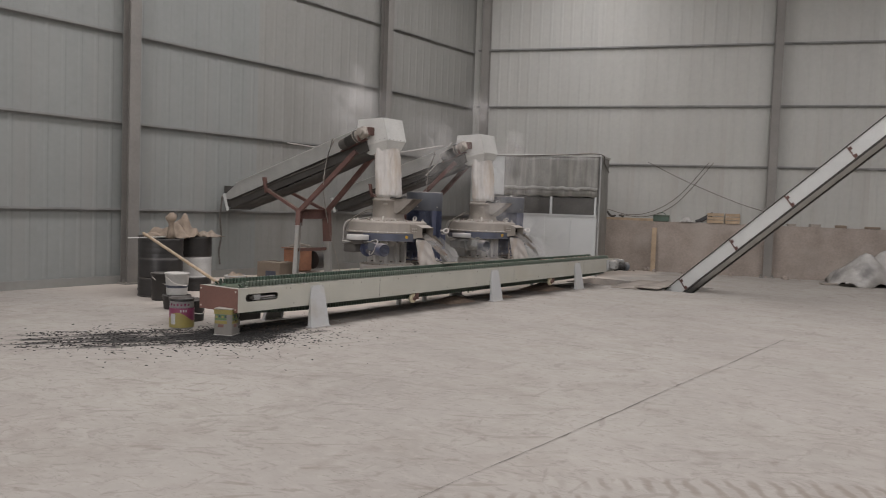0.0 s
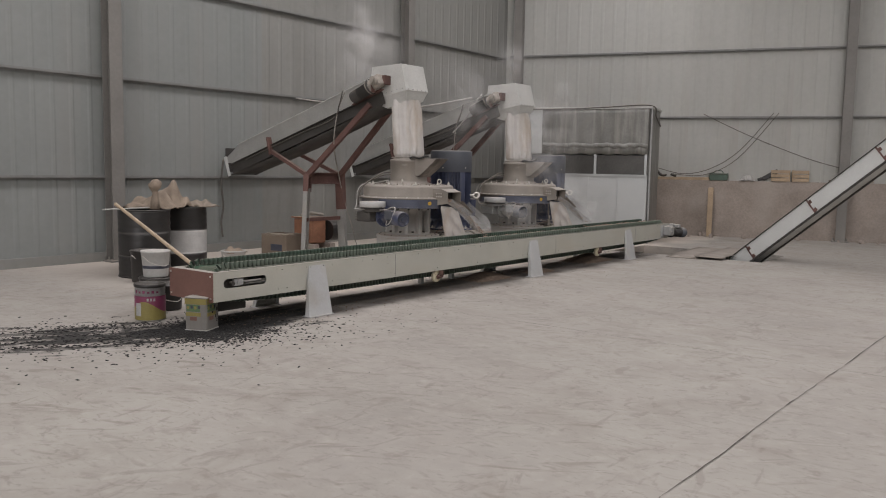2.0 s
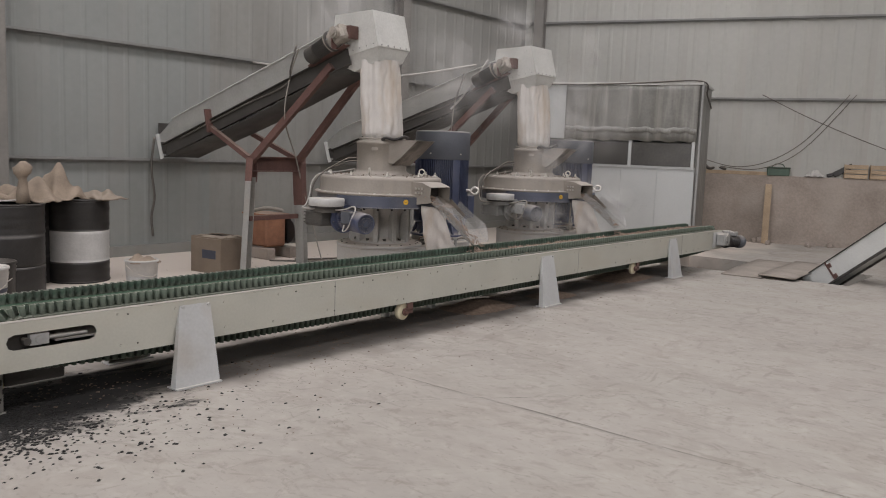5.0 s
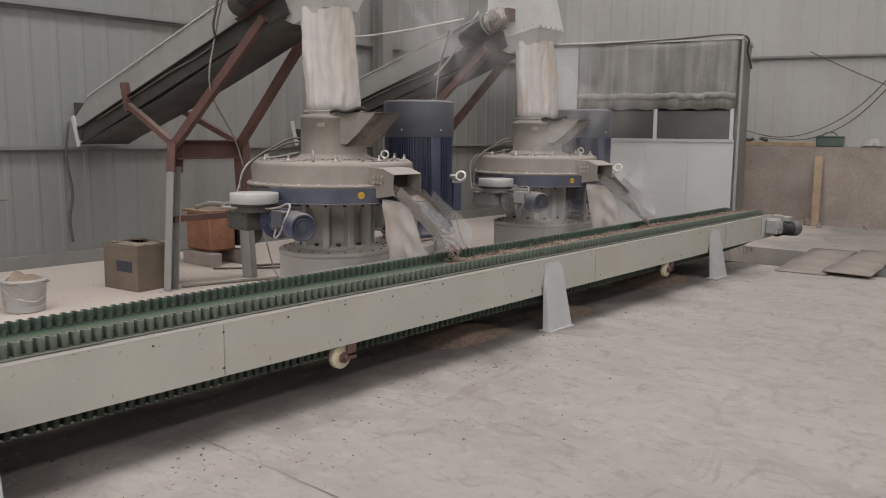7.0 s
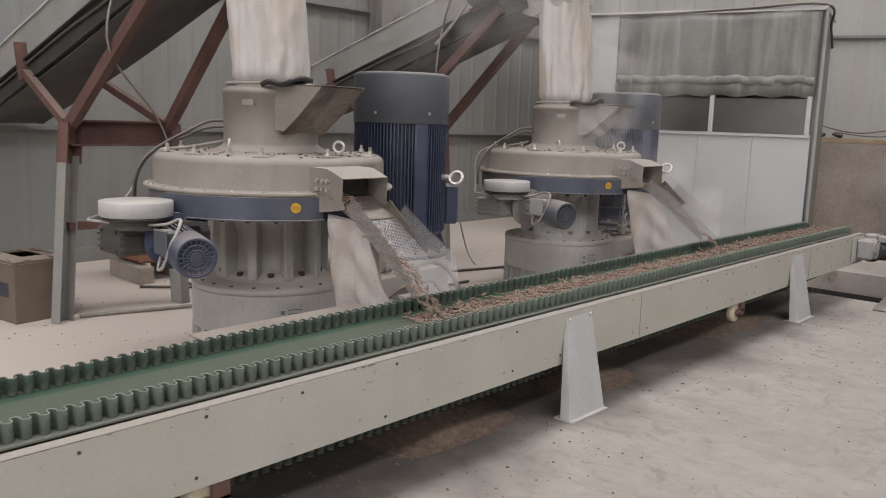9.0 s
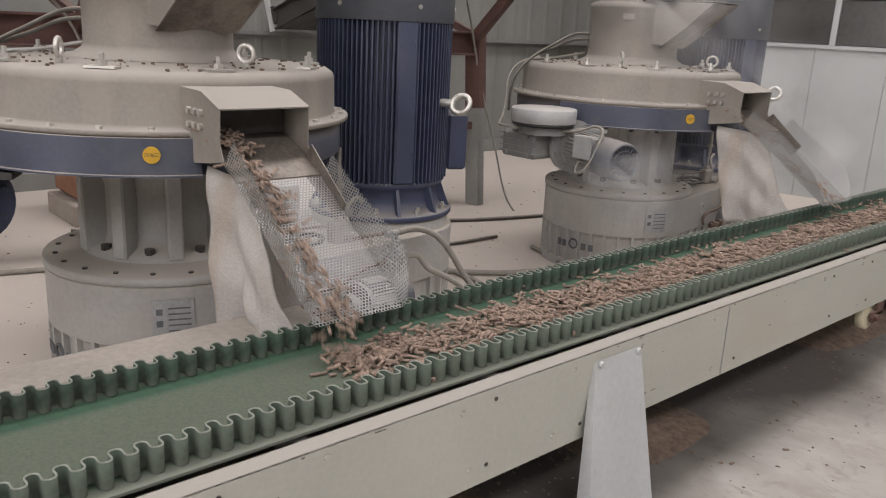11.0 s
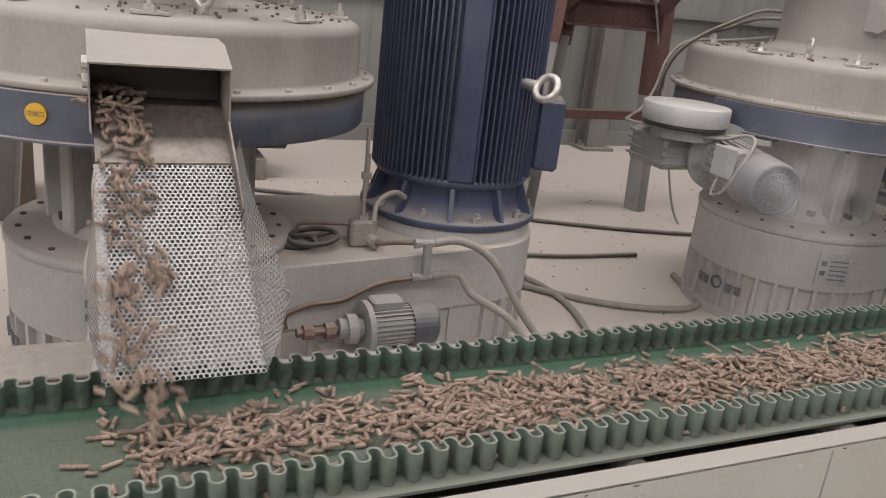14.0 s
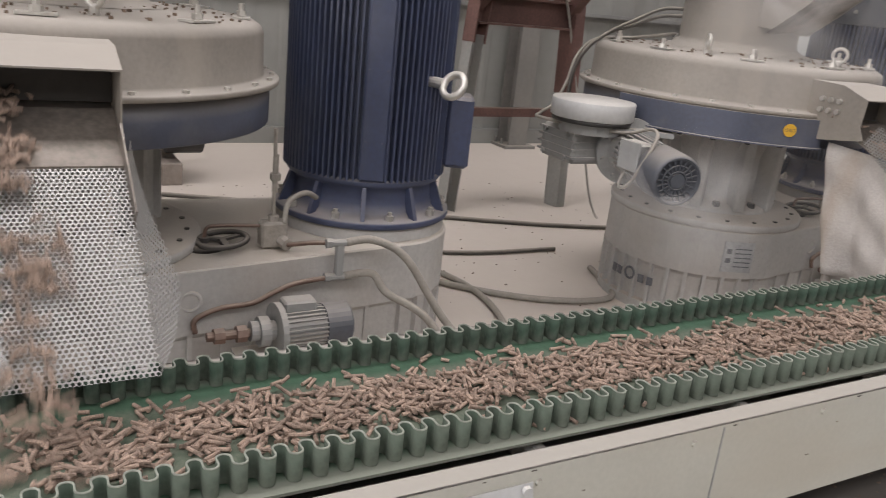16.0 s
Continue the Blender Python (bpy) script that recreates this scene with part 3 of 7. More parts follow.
def prism(bm, outline, y0, y1):
    """Extrudes an outline in x, z from y0 to y1."""
    a = [bm.verts.new((x, y0, z)) for x, z in outline]
    b = [bm.verts.new((x, y1, z)) for x, z in outline]
    n = len(outline)
    for i in range(n):
        bm.faces.new((a[i], a[(i + 1) % n], b[(i + 1) % n], b[i]))
    bm.faces.new(a[::-1])
    bm.faces.new(b)


def sheet(bm, f, nu, nv, thick=0.0):
    """A sheet of points f(u, v), u and v from 0 to 1; given thickness along its normals."""
    g = [[bm.verts.new(f(i / nu, j / nv)) for j in range(nv + 1)] for i in range(nu + 1)]
    faces = []
    for i in range(nu):
        for j in range(nv):
            fc = bm.faces.new((g[i][j], g[i + 1][j], g[i + 1][j + 1], g[i][j + 1]))
            fc.smooth = True
            faces.append(fc)
    if thick:
        bmesh.ops.recalc_face_normals(bm, faces=faces)
        bmesh.ops.solidify(bm, geom=faces, thickness=thick)


def finish(name, bm, mats):
    if isinstance(bm, bpy.types.Mesh):
        return bm
    bmesh.ops.recalc_face_normals(bm, faces=bm.faces)
    me = bpy.data.meshes.new(name)
    bm.to_mesh(me)
    bm.free()
    for m in (mats if isinstance(mats, (list, tuple)) else [mats]):
        me.materials.append(m)
    return me


def part(name, bm, mat, parent=None, label="", at=None):
    ob = new(name, finish(name, bm, mat))
    if parent:
        ob.parent = parent
    if at:
        ob.matrix_basis = at
    if label:
        ob["label"] = label
    return ob


def thing(name, label, category, at=(0, 0, 0), rz=0.0, group="", kind=""):
    ob = new(name)
    ob.empty_display_size = 0.1
    ob.matrix_basis = pose(at[0], at[1], at[2], 0, 0, rz)
    return tagged(ob, label, category, group, kind)


def solo(name, bm, mat, label, category="", kind="", group="", at=None):
    return tagged(part(name, bm, mat, None, "", at), label, category, group, kind)


def B():
    return bmesh.new()


# ---- the shed ----
WX = -11.25                       # inner face of the long wall
CORNER = (-11.25, 17.0)
BACK_TURN = 18.0                  # the end wall is not square to the long one
PIT = (-7.0, -4.55, 13.95, 15.25)
EAST, SOUTH = 13.0, -14.0


def floor_mesh():
    bm = B()
    x0, x1, y0, y1 = PIT
    for a, b, c, d in ((WX - 0.4, EAST + 0.4, SOUTH - 0.4, y0), (WX - 0.4, x0, y0, y1), (x1, EAST + 0.4, y0, y1), (WX - 0.4, EAST + 0.4, y1, 27.0)):
        box(bm, ((a + b) / 2, (c + d) / 2, -0.1), (b - a, d - c, 0.2))
    return bm


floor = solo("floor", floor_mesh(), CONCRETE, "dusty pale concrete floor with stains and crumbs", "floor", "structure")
bm = B()
x0, x1, y0, y1 = PIT
box(bm, ((x0 + x1) / 2, (y0 + y1) / 2, -1.55), (x1 - x0 + 0.2, y1 - y0 + 0.2, 0.1))
for a, b, c, d in ((x0 - 0.1, x0, y0, y1), (x1, x1 + 0.1, y0, y1), (x0 - 0.1, x1 + 0.1, y0 - 0.1, y0), (x0 - 0.1, x1 + 0.1, y1, y1 + 0.1)):
    box(bm, ((a + b) / 2, (c + d) / 2, -0.852), (b - a, d - c, 1.3))
solo("pit", bm, PIT_SHADE, "rough concrete pit sunk in the floor", "pit", "structure")

rng = random.Random(4)


def joint(points_from, points_to, width=0.009):
    bm = B()
    a, b = Vector(points_from), Vector(points_to)
    n = int((b - a).length / 0.12)
    side = (b - a).normalized().cross(Vector((0, 0, 1)))
    prev = None
    drift = 0.0
    for i in range(n + 1):
        drift = drift * 0.9 + rng.uniform(-0.006, 0.006)
        w = width * rng.choice((0.25, 0.5, 0.6, 0.9, 1.0, 1.5))
        c = a.lerp(b, i / n) + side * drift
        v = (bm.verts.new(c + side * w / 2), bm.verts.new(c - side * w / 2))
        if prev:
            bm.faces.new((prev[0], v[0], v[1], prev[1]))
        prev = v
    ob = solo("floor_joint", bm, JOINT, "dark open joint in the concrete floor", "", "structure")
    return ob


joint((-2.6, -13.5, 0.004), (-2.06, 9.6, 0.004), 0.0055)
joint((-6.9, 7.4, 0.004), (12.5, 7.4, 0.004), 0.0038)
joint((-5.35, 6.75, 0.005), (-4.88, 7.41, 0.005), 0.0016)
joint((-4.88, 7.41, 0.005), (-4.25, 8.22, 0.005), 0.0018)
joint((-4.36, 8.05, 0.005), (-3.6, 8.3, 0.005), 0.0016)
joint((-6.0, 1.75, 0.004), (12.5, 1.9, 0.004), 0.008)
joint((3.9, -13.5, 0.004), (3.9, 20, 0.004))


def clad_sheet(height, width=1.0, ribs=4):
    """A ribbed sheet, along x, its inner face to -y."""
    bm = B()
    p = width / ribs
    prof = []
    for i in range(ribs):
        s = i * p
        prof += [(s, 0.0), (s + p * 0.34, 0.0), (s + p * 0.44, -0.006), (s + p * 0.56, -0.006), (s + p * 0.66, 0.0)]
    prof.append((width, 0.0))
    low = [bm.verts.new((x, y, 0)) for x, y in prof]
    top = [bm.verts.new((x, y, height)) for x, y in prof]
    backl = [bm.verts.new((x, y + 0.012, 0)) for x, y in prof]
    backt = [bm.verts.new((x, y + 0.012, height)) for x, y in prof]
    for i in range(len(prof) - 1):
        bm.faces.new((low[i], low[i + 1], top[i + 1], top[i]))
        bm.faces.new((backl[i + 1], backl[i], backt[i], backt[i + 1]))
    return bm


def clad_wall(name, label, start, turn, length, z0, mats, gaps=()):
    """Ribbed sheets set side by side from start, along the turned x axis."""
    wall = thing(name, label, "wall", (start[0], start[1], 0), turn, kind="structure")
    meshes = {}
    for i in range(int(length)):
        if any(a <= i < b for a, b in gaps):
            continue
        m = mats(i)
        if m not in meshes:
            meshes[m] = finish("cladding_sheet", clad_sheet(ROOF - z0), m)
        part("cladding_sheet", meshes[m], m, wall, "", pose(i, 0.0, z0))
    return wall


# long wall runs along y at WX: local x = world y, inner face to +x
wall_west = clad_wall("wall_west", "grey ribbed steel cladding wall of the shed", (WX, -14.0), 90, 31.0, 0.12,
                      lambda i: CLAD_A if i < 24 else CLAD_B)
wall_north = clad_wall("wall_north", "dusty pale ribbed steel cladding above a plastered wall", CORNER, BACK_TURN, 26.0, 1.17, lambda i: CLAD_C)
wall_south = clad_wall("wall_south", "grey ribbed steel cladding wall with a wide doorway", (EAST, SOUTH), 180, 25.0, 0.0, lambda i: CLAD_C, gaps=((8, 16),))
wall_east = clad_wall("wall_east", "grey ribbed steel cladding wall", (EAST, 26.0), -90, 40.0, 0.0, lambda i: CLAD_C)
bm = B()
box(bm, (1.0, SOUTH - 0.01, 6.4), (8.0, 0.03, 2.4))
part("lintel_panel", bm, CLAD_C, None)["kind"] = "structure"
bpy.data.objects["lintel_panel"]["label"] = "grey sheet panel above the doorway"

bt = pose(CORNER[0], CORNER[1], 0, 0, 0, BACK_TURN)
bm = B()
box(bm, (13.0, 0.08, 0.585), (26.0, 0.32, 1.17))
solo("plastered_wall", bm, PLASTER, "rough brown plastered low wall under the cladding", "wall", "structure", at=bt)
bm = B()
box(bm, (WX - 0.05, 1.5, 0.06), (0.24, 31.0, 0.12))
solo("wall_kerb", bm, CLAD_B, "low grey base sheet under the cladding", "", "structure")


def h_column(bm, h=ROOF, w=0.18, d=0.21):
    box(bm, (0, -d, h / 2), (w, 0.012, h))
    box(bm, (0, -0.03, h / 2), (w, 0.012, h))
    box(bm, (0, -d / 2, h / 2), (0.01, d - 0.03, h))
    box(bm, (0, -d / 2, 0.012), (w + 0.12, d + 0.12, 0.024))
    for sx in (-1, 1):
        for sy in (-0.06, -d + 0.06):
            rod(bm, (sx * (w / 2 + 0.03), sy, 0.02), (sx * (w / 2 + 0.03), sy, 0.07), 0.014, 6)


bm = B()
h_column(bm)
col_mesh = finish("steel_column", bm, COLUMN)
for yy in (-10.62, -4.62, 1.38, 7.36, 13.38):
    tagged(part("steel_column", col_mesh, COLUMN, None, "", pose(WX + 0.04, yy, 0, 0, 0, 90)), "grey painted steel H-column on a base plate", "column", "shed columns", "structure")
for s in (0.32, 7.0, 13.6, 20.2):
    tagged(part("steel_column", col_mesh, COLUMN, None, "", bt @ pose(s, -0.02, 0)), "grey painted steel H-column on a base plate", "column", "shed columns", "structure")


def girt(bm, x0, x1, z):
    box(bm, ((x0 + x1) / 2, -0.025, z + 0.03), (x1 - x0, 0.05, 0.006))
    box(bm, ((x0 + x1) / 2, -0.048, z + 0.018), (x1 - x0, 0.006, 0.03))
    box(bm, ((x0 + x1) / 2, -0.012, z + 0.005), (x1 - x0, 0.006, 0.05))


for z in (1.12, 2.44, 3.78, 5.12, 6.45):
    bm = B()
    girt(bm, 0, 30.9, z)
    solo("wall_girt", bm, GIRT, "galvanised steel girt across the cladding", "girt", "structure", "wall girts", at=pose(WX + 0.0, -14.0, 0, 0, 0, 90) @ pose(0, -0.024, 0))
for z in (2.46, 3.82, 5.2, 6.5):
    bm = B()
    girt(bm, 0.1, 25.9, z)
    solo("wall_girt", bm, GIRT, "galvanised steel girt across the cladding", "girt", "structure", "wall girts", at=bt @ pose(0, -0.024, 0))

bm = B()
edges_x = [WX - 0.4]
for sx, sy in SKYLIGHTS:
    edges_x += [sx - STRIP[0] / 2, sx + STRIP[0] / 2]
edges_x.append(EAST + 0.4)
for i in range(0, len(edges_x), 2):
    a, b = edges_x[i], edges_x[i + 1]
    box(bm, ((a + b) / 2, 6.3, ROOF + 0.05), (b - a, 41.5, 0.1))
for sx, sy in SKYLIGHTS:
    lo, hi = sy - STRIP[1] / 2, sy + STRIP[1] / 2
    box(bm, (sx, (-14.45 + lo) / 2, ROOF + 0.05), (STRIP[0], lo + 14.45, 0.1))
    box(bm, (sx, (27.05 + hi) / 2, ROOF + 0.05), (STRIP[0], 27.05 - hi, 0.1))
solo("ceiling", bm, ROOFM, "pale steel roof with long skylight openings", "roof", "structure")


# ---- belt conveyor ----
CX, RAIL_IN, Y0, Y1 = -6.545, 0.285, 5.36, 14.5      # centre line, half width, ends
TOP, LOW, BELT = 0.47, 0.232, 0.472
PITCH, SPEED, WAVES = 0.045, 0.30, 1
SEG = PITCH * WAVES
PULLEY = 0.105
YA, YB = 5.56, 14.36
LOOP = 2 * (YB - YA) + 2 * math.pi * PULLEY
NSEG = int(round(LOOP / SEG))
STEP = LOOP / NSEG

conveyor = thing("belt_conveyor", "long low cream belt conveyor with green corrugated sidewalls carrying pellets", "conveyor", (0, 0, 0))


def rail(side):
    x = CX + side * RAIL_IN
    bm = B()
    if side > 0:      # with the slot at the tail
        box(bm, (x, (6.0 + Y1) / 2, (TOP + LOW) / 2), (0.006, Y1 - 6.0, TOP - LOW))
        s0, s1, zl, zh = 5.46, 5.90, 0.335, 0.41
        box(bm, (x, (Y0 + 6.0) / 2, (TOP + zh) / 2), (0.006, 6.0 - Y0, TOP - zh))
        box(bm, (x, (Y0 + 6.0) / 2, (LOW + zl) / 2), (0.006, 6.0 - Y0, zl - LOW))
        box(bm, (x, (Y0 + s0) / 2, (zl + zh) / 2), (0.006, s0 - Y0, zh - zl))
        box(bm, (x, (6.0 + s1) / 2, (zl + zh) / 2), (0.006, 6.0 - s1, zh - zl))
        for ye, d in ((s0, 1), (s1, -1)):
            for zz in (zl, zh):
                sg = 1 if zz == zl else -1
                o = [(ye, zz), (ye + d * 0.035, zz), (ye + d * 0.010, zz + sg * 0.010), (ye, zz + sg * 0.035)]
                a = [bm.verts.new((x - 0.003, q, r)) for q, r in o]
                b = [bm.verts.new((x + 0.003, q, r)) for q, r in o]
                bm.faces.new(a), bm.faces.new(b[::-1])
                for k in range(4):
                    bm.faces.new((a[k], a[(k + 1) % 4], b[(k + 1) % 4], b[k]))
    else:
        box(bm, (x, (Y0 + Y1) / 2, (TOP + LOW) / 2), (0.006, Y1 - Y0, TOP - LOW))
    box(bm, (x - side * 0.022, (Y0 + Y1) / 2, TOP - 0.003), (0.05, Y1 - Y0, 0.006))
    box(bm, (x - side * 0.018, (Y0 + Y1) / 2, LOW + 0.003), (0.036, Y1 - Y0, 0.006))
    return part("side_rail", bm, CREAM, conveyor)


near_rail = rail(1)
far_rail = rail(-1)
for yy in (7.55, 10.75, 13.2):       # joints of the rail sheets
    bm = B()
    box(bm, (CX + RAIL_IN + 0.0042, yy, (TOP + LOW) / 2), (0.0024, 0.003, TOP - LOW - 0.01))
    part("rail_seam", bm, STEEL_GREY, near_rail)
rb = random.Random(12)
bolt_bm = B()
bmesh.ops.create_cone(bolt_bm, cap_ends=True, segments=8, radius1=0.0085, radius2=0.006, depth=0.006, matrix=pose(0, 0, 0, 0, 90, 0))
bolt_mesh = finish("rail_bolt", bolt_bm, CREAM)
hole_bm = B()
bmesh.ops.create_cone(hole_bm, cap_ends=True, segments=8, radius1=0.0055, radius2=0.0055, depth=0.002, matrix=pose(0, 0, 0, 0, 90, 0))
hole_mesh = finish("bolt_hole", hole_bm, BLACK)
yy = 6.0
while yy < 14.3:
    for dz, k in ((TOP - 0.03, 0), (LOW + 0.04, 1)):
        if rb.random() < 0.85:
            part("rail_bolt", bolt_mesh, CREAM, near_rail, "", pose(CX + RAIL_IN + 0.005, yy + rb.uniform(-0.05, 0.05), dz + rb.uniform(-0.01, 0.01)))
        if rb.random() < 0.7:
            part("bolt_hole", hole_mesh, BLACK, near_rail, "", pose(CX + RAIL_IN + 0.0045, yy + 0.12 + rb.uniform(-0.05, 0.05), dz + rb.uniform(-0.008, 0.008)))
    yy += 0.36
for k in range(44):      # chipped paint and scuffs on the rail's top edge and face
    bm = B()
    w_, edge_ = 0.005 + 0.03 * rb.random() ** 2, rb.random() < 0.6
    zc_ = TOP - 0.002 - rb.uniform(0.0, 0.004) if edge_ else rb.uniform(LOW + 0.02, TOP - 0.03)
    box(bm, (CX + RAIL_IN + 0.0036, rb.uniform(6.1, 13.9), zc_), (0.0012, w_, rb.uniform(0.001, 0.003)), pose(0, 0, 0))
    part("paint_chip", bm, JOINT_DARK if edge_ else SCUFF, near_rail)

# tail box and cross members
bm = B()
box(bm, (CX, Y0 - 0.003, (TOP + LOW) / 2), (2 * RAIL_IN + 0.012, 0.006, TOP - LOW))
end_plate = part("end_plate", bm, END_RED, conveyor, "red-brown primed steel end plate")
for sx in (-1, 1):
    for zz in (LOW + 0.03, TOP - 0.03):
        bm = B()
        rod(bm, (CX + sx * 0.265, Y0 - 0.006, zz), (CX + sx * 0.265, Y0 - 0.012, zz), 0.009, 6)
        part("bolt", bm, ZINC, end_plate)
bm = B()
box(bm, (CX, 5.40, TOP - 0.004), (0.5, 0.07, 0.006))
part("cover_strip", bm, CREAM, conveyor)
bm = B()
box(bm, (CX - 0.05, 5.66, 0.17), (0.36, 0.3, 0.10), None, 0.006)
part("tail_tray", bm, BLACK, conveyor, "dark dirty tray under the tail")
bm = B()
rod(bm, (CX - 0.24, YA, BELT - PULLEY), (CX + 0.24, YA, BELT - PULLEY), PULLEY - 0.012, 20)
rod(bm, (CX - 0.28, YA, BELT - PULLEY), (CX + 0.284, YA, BELT - PULLEY), 0.018, 12)
part("tail_pulley", bm, BLACK, conveyor)
bm = B()
rod(bm, (CX + 0.262, 5.62, 0.372), (CX + 0.262, 5.86, 0.372), 0.008, 8)
box(bm, (CX + 0.262, 5.62, 0.372), (0.03, 0.09, 0.055))
rod(bm, (CX + 0.27, 5.62, 0.372), (CX + 0.285, 5.62, 0.372), 0.02, 12)
part("belt_tensioner", bm, STEEL_GREY, conveyor)
bm = B()
rod(bm, (CX - 0.24, YB, BELT - PULLEY), (CX + 0.24, YB, BELT - PULLEY), PULLEY - 0.012, 20)
rod(bm, (CX - 0.3, YB, BELT - PULLEY), (CX + 0.36, YB, BELT - PULLEY), 0.02, 12)
part("head_pulley", bm, BLACK, conveyor)
idler_bm = B()
rod(idler_bm, (CX - 0.235, 0, BELT - 0.048), (CX + 0.235, 0, BELT - 0.048), 0.028, 14)
rod(idler_bm, (CX - 0.28, 0, BELT - 0.048), (CX + 0.28, 0, BELT - 0.048), 0.008, 8)
rod(idler_bm, (CX + 0.238, 0, BELT - 0.048), (CX + 0.262, 0, BELT - 0.048), 0.021, 12)
idler_mesh = finish("idler_roller", idler_bm, ZINC)
yy = 5.95
while yy < 14.1:
    part("idler_roller", idler_mesh, ZINC, conveyor, "", pose(0, yy, 0))
    yy += 0.55
bm = B()
box(bm, (CX, (YA + YB) / 2, BELT - 0.125), (0.5, YB - YA - 0.3, 0.008))
part("pan", bm, STEEL_GREY, conveyor, "grey steel pan between the belt runs")

# dusty board lying on the far rail by the first chute
bm = B()
box(bm, (CX - 0.345, 9.12, TOP + 0.006), (0.15, 1.0, 0.008), None, 0.002)
part("side_board", bm, PLY, conveyor, "dusty board fixed on the far rail")

# legs: bent plates that splay to the floor
for yf in (6.42, 10.125, 12.875):
    for side in (1, -1):
        leg_bm = B()
        xo, xf = CX + side * (RAIL_IN + 0.006), CX + side * (RAIL_IN + 0.105)

        def leg_plate(u, v, xo=xo, xf=xf, side=side):
            w = 0.098 + (0.142 - 0.098) * (1 - v)
            return Vector((xf + (xo - xf) * v, yf + 0.012 + 0.045 * v + (u - 0.5) * 2 * w, 0.004 + v * (TOP - 0.03)))

        def bent(u, v, side=side):
            w = u * 3
            fold = Vector((-side * 0.05 * (1 - 0.7 * v), 0, 0))
            if w <= 1.0:
                return leg_plate(0.0, v) + fold * (1 - w)
            if w >= 2.0:
                return leg_plate(1.0, v) + fold * (w - 2)
            return leg_plate(w - 1, v)

        sheet(leg_bm, bent, 3, 6, 0.006)
        for f in leg_bm.faces:
            f.smooth = False
        leg = part("leg", leg_bm, LEGGREY, conveyor, "light grey bent sheet-steel leg")
        bm = B()
        box(bm, (xf - side * 0.03, yf + 0.012, 0.004), (0.1, 0.29, 0.008))
        part("foot_plate", bm, LEGGREY, leg)
        for dy in (-0.025, 0.138):
            bm = B()
            rod(bm, (xo + side * 0.004, yf + dy, TOP - 0.035), (xo + side * 0.012, yf + dy, TOP - 0.036), 0.009, 10)
            part("bolt", bm, LEGGREY, leg)

# nylon wheels under the frame
for yw in (8.27, 12.02):
    bm = B()
    lathe(bm, [(0.0, -0.02), (0.02, -0.02), (0.055, -0.018), (0.062, -0.016), (0.062, 0.016), (0.055, 0.018), (0.02, 0.02), (0.0, 0.02)], 24)
    m = pose(CX + 0.242, yw, 0.165, 0, 90, 0)
    bm.transform(m)
    wheel = part("wheel", bm, CREAM_WHEEL, conveyor, "cream nylon wheel on a rusty axle")
    bm = B()
    rod(bm, (CX + 0.22, yw, 0.165), (CX + 0.30, yw, 0.165), 0.014, 10)
    rod(bm, (CX + 0.272, yw, 0.165), (CX + 0.282, yw, 0.165), 0.03, 8)
    bar(bm, (CX + 0.276, yw + 0.05, 0.17), (CX + 0.276, yw + 0.05, 0.25), 0.012, 0.06)
    bar(bm, (CX + 0.276, yw - 0.02, 0.165), (CX + 0.276, yw + 0.08, 0.165), 0.012, 0.03)
    part("axle", bm, RUST, wheel)
for yw in (8.62, 9.2, 12.3):
    bm = B()
    bar(bm, (CX - 0.255, yw, 0), (CX - 0.255, yw, 0.24), 0.05, 0.05)
    part("support_post", bm, LEGGREY, conveyor)

# head drive: right-angle gearbox, brake side and flanged motor
gx, gy, gz = CX + 0.36, YB - 0.03, 0.36
bm = B()
box(bm, (gx, gy, gz), (0.13, 0.17, 0.17), None, 0.02)
rod(bm, (gx - 0.07, gy, gz), (gx + 0.075, gy, gz), 0.075, 20)
rod(bm, (gx + 0.07, gy, gz), (gx + 0.085, gy, gz), 0.045, 16)
drive = part("gearbox", bm, STEEL_GREY, conveyor, "dusty grey gearbox of the head drive")
for k in range(6):
    bm = B()
    a = math.radians(60 * k)
    rod(bm, (gx + 0.074, gy + 0.06 * math.cos(a), gz + 0.06 * math.sin(a)), (gx + 0.082, gy + 0.06 * math.cos(a), gz + 0.06 * math.sin(a)), 0.007, 6)
    part("bolt", bm, ZINC, drive)
mm = span((gx + 0.01, gy + 0.09, gz - 0.02), (gx + 0.10, gy + 0.30, gz - 0.035))
bm = B()
rod(bm, mm @ Vector((0, 0, -0.02)), mm @ Vector((0, 0, 0.012)), 0.095, 22)
ridges = [(0.0, 0.0)]
for k in range(12):
    ridges += [(0.066, 0.012 + k * 0.0155), (0.080, 0.014 + k * 0.0155), (0.080, 0.019 + k * 0.0155), (0.066, 0.021 + k * 0.0155)]
fins = B()
lathe(fins, ridges + [(0.0, 0.20)], 22)
fins.transform(mm)
tmp = bpy.data.meshes.new("fins")
fins.to_mesh(tmp)
bm.from_mesh(tmp)
bpy.data.meshes.remove(tmp)
motor = part("drive_motor", bm, BLACKPAINT, conveyor, "small dusty electric motor")
bm = B()
lathe(bm, [(0.0, 0.30), (0.05, 0.30), (0.076, 0.292), (0.084, 0.275), (0.084, 0.20), (0.0, 0.20)], 22)
bm.transform(mm)
part("fan_cowl", bm, MOTOR_CAP, motor)
bm = B()
box(bm, (gx + 0.08, gy + 0.17, gz + 0.075), (0.08, 0.10, 0.055), pose(0, 0, 0), 0.008)
part("terminal_box", bm, STEEL_GREY, motor)
bm = B()
box(bm, (gx - 0.02, gy + 0.19, gz + 0.05), (0.10, 0.10, 0.12), None, 0.012)
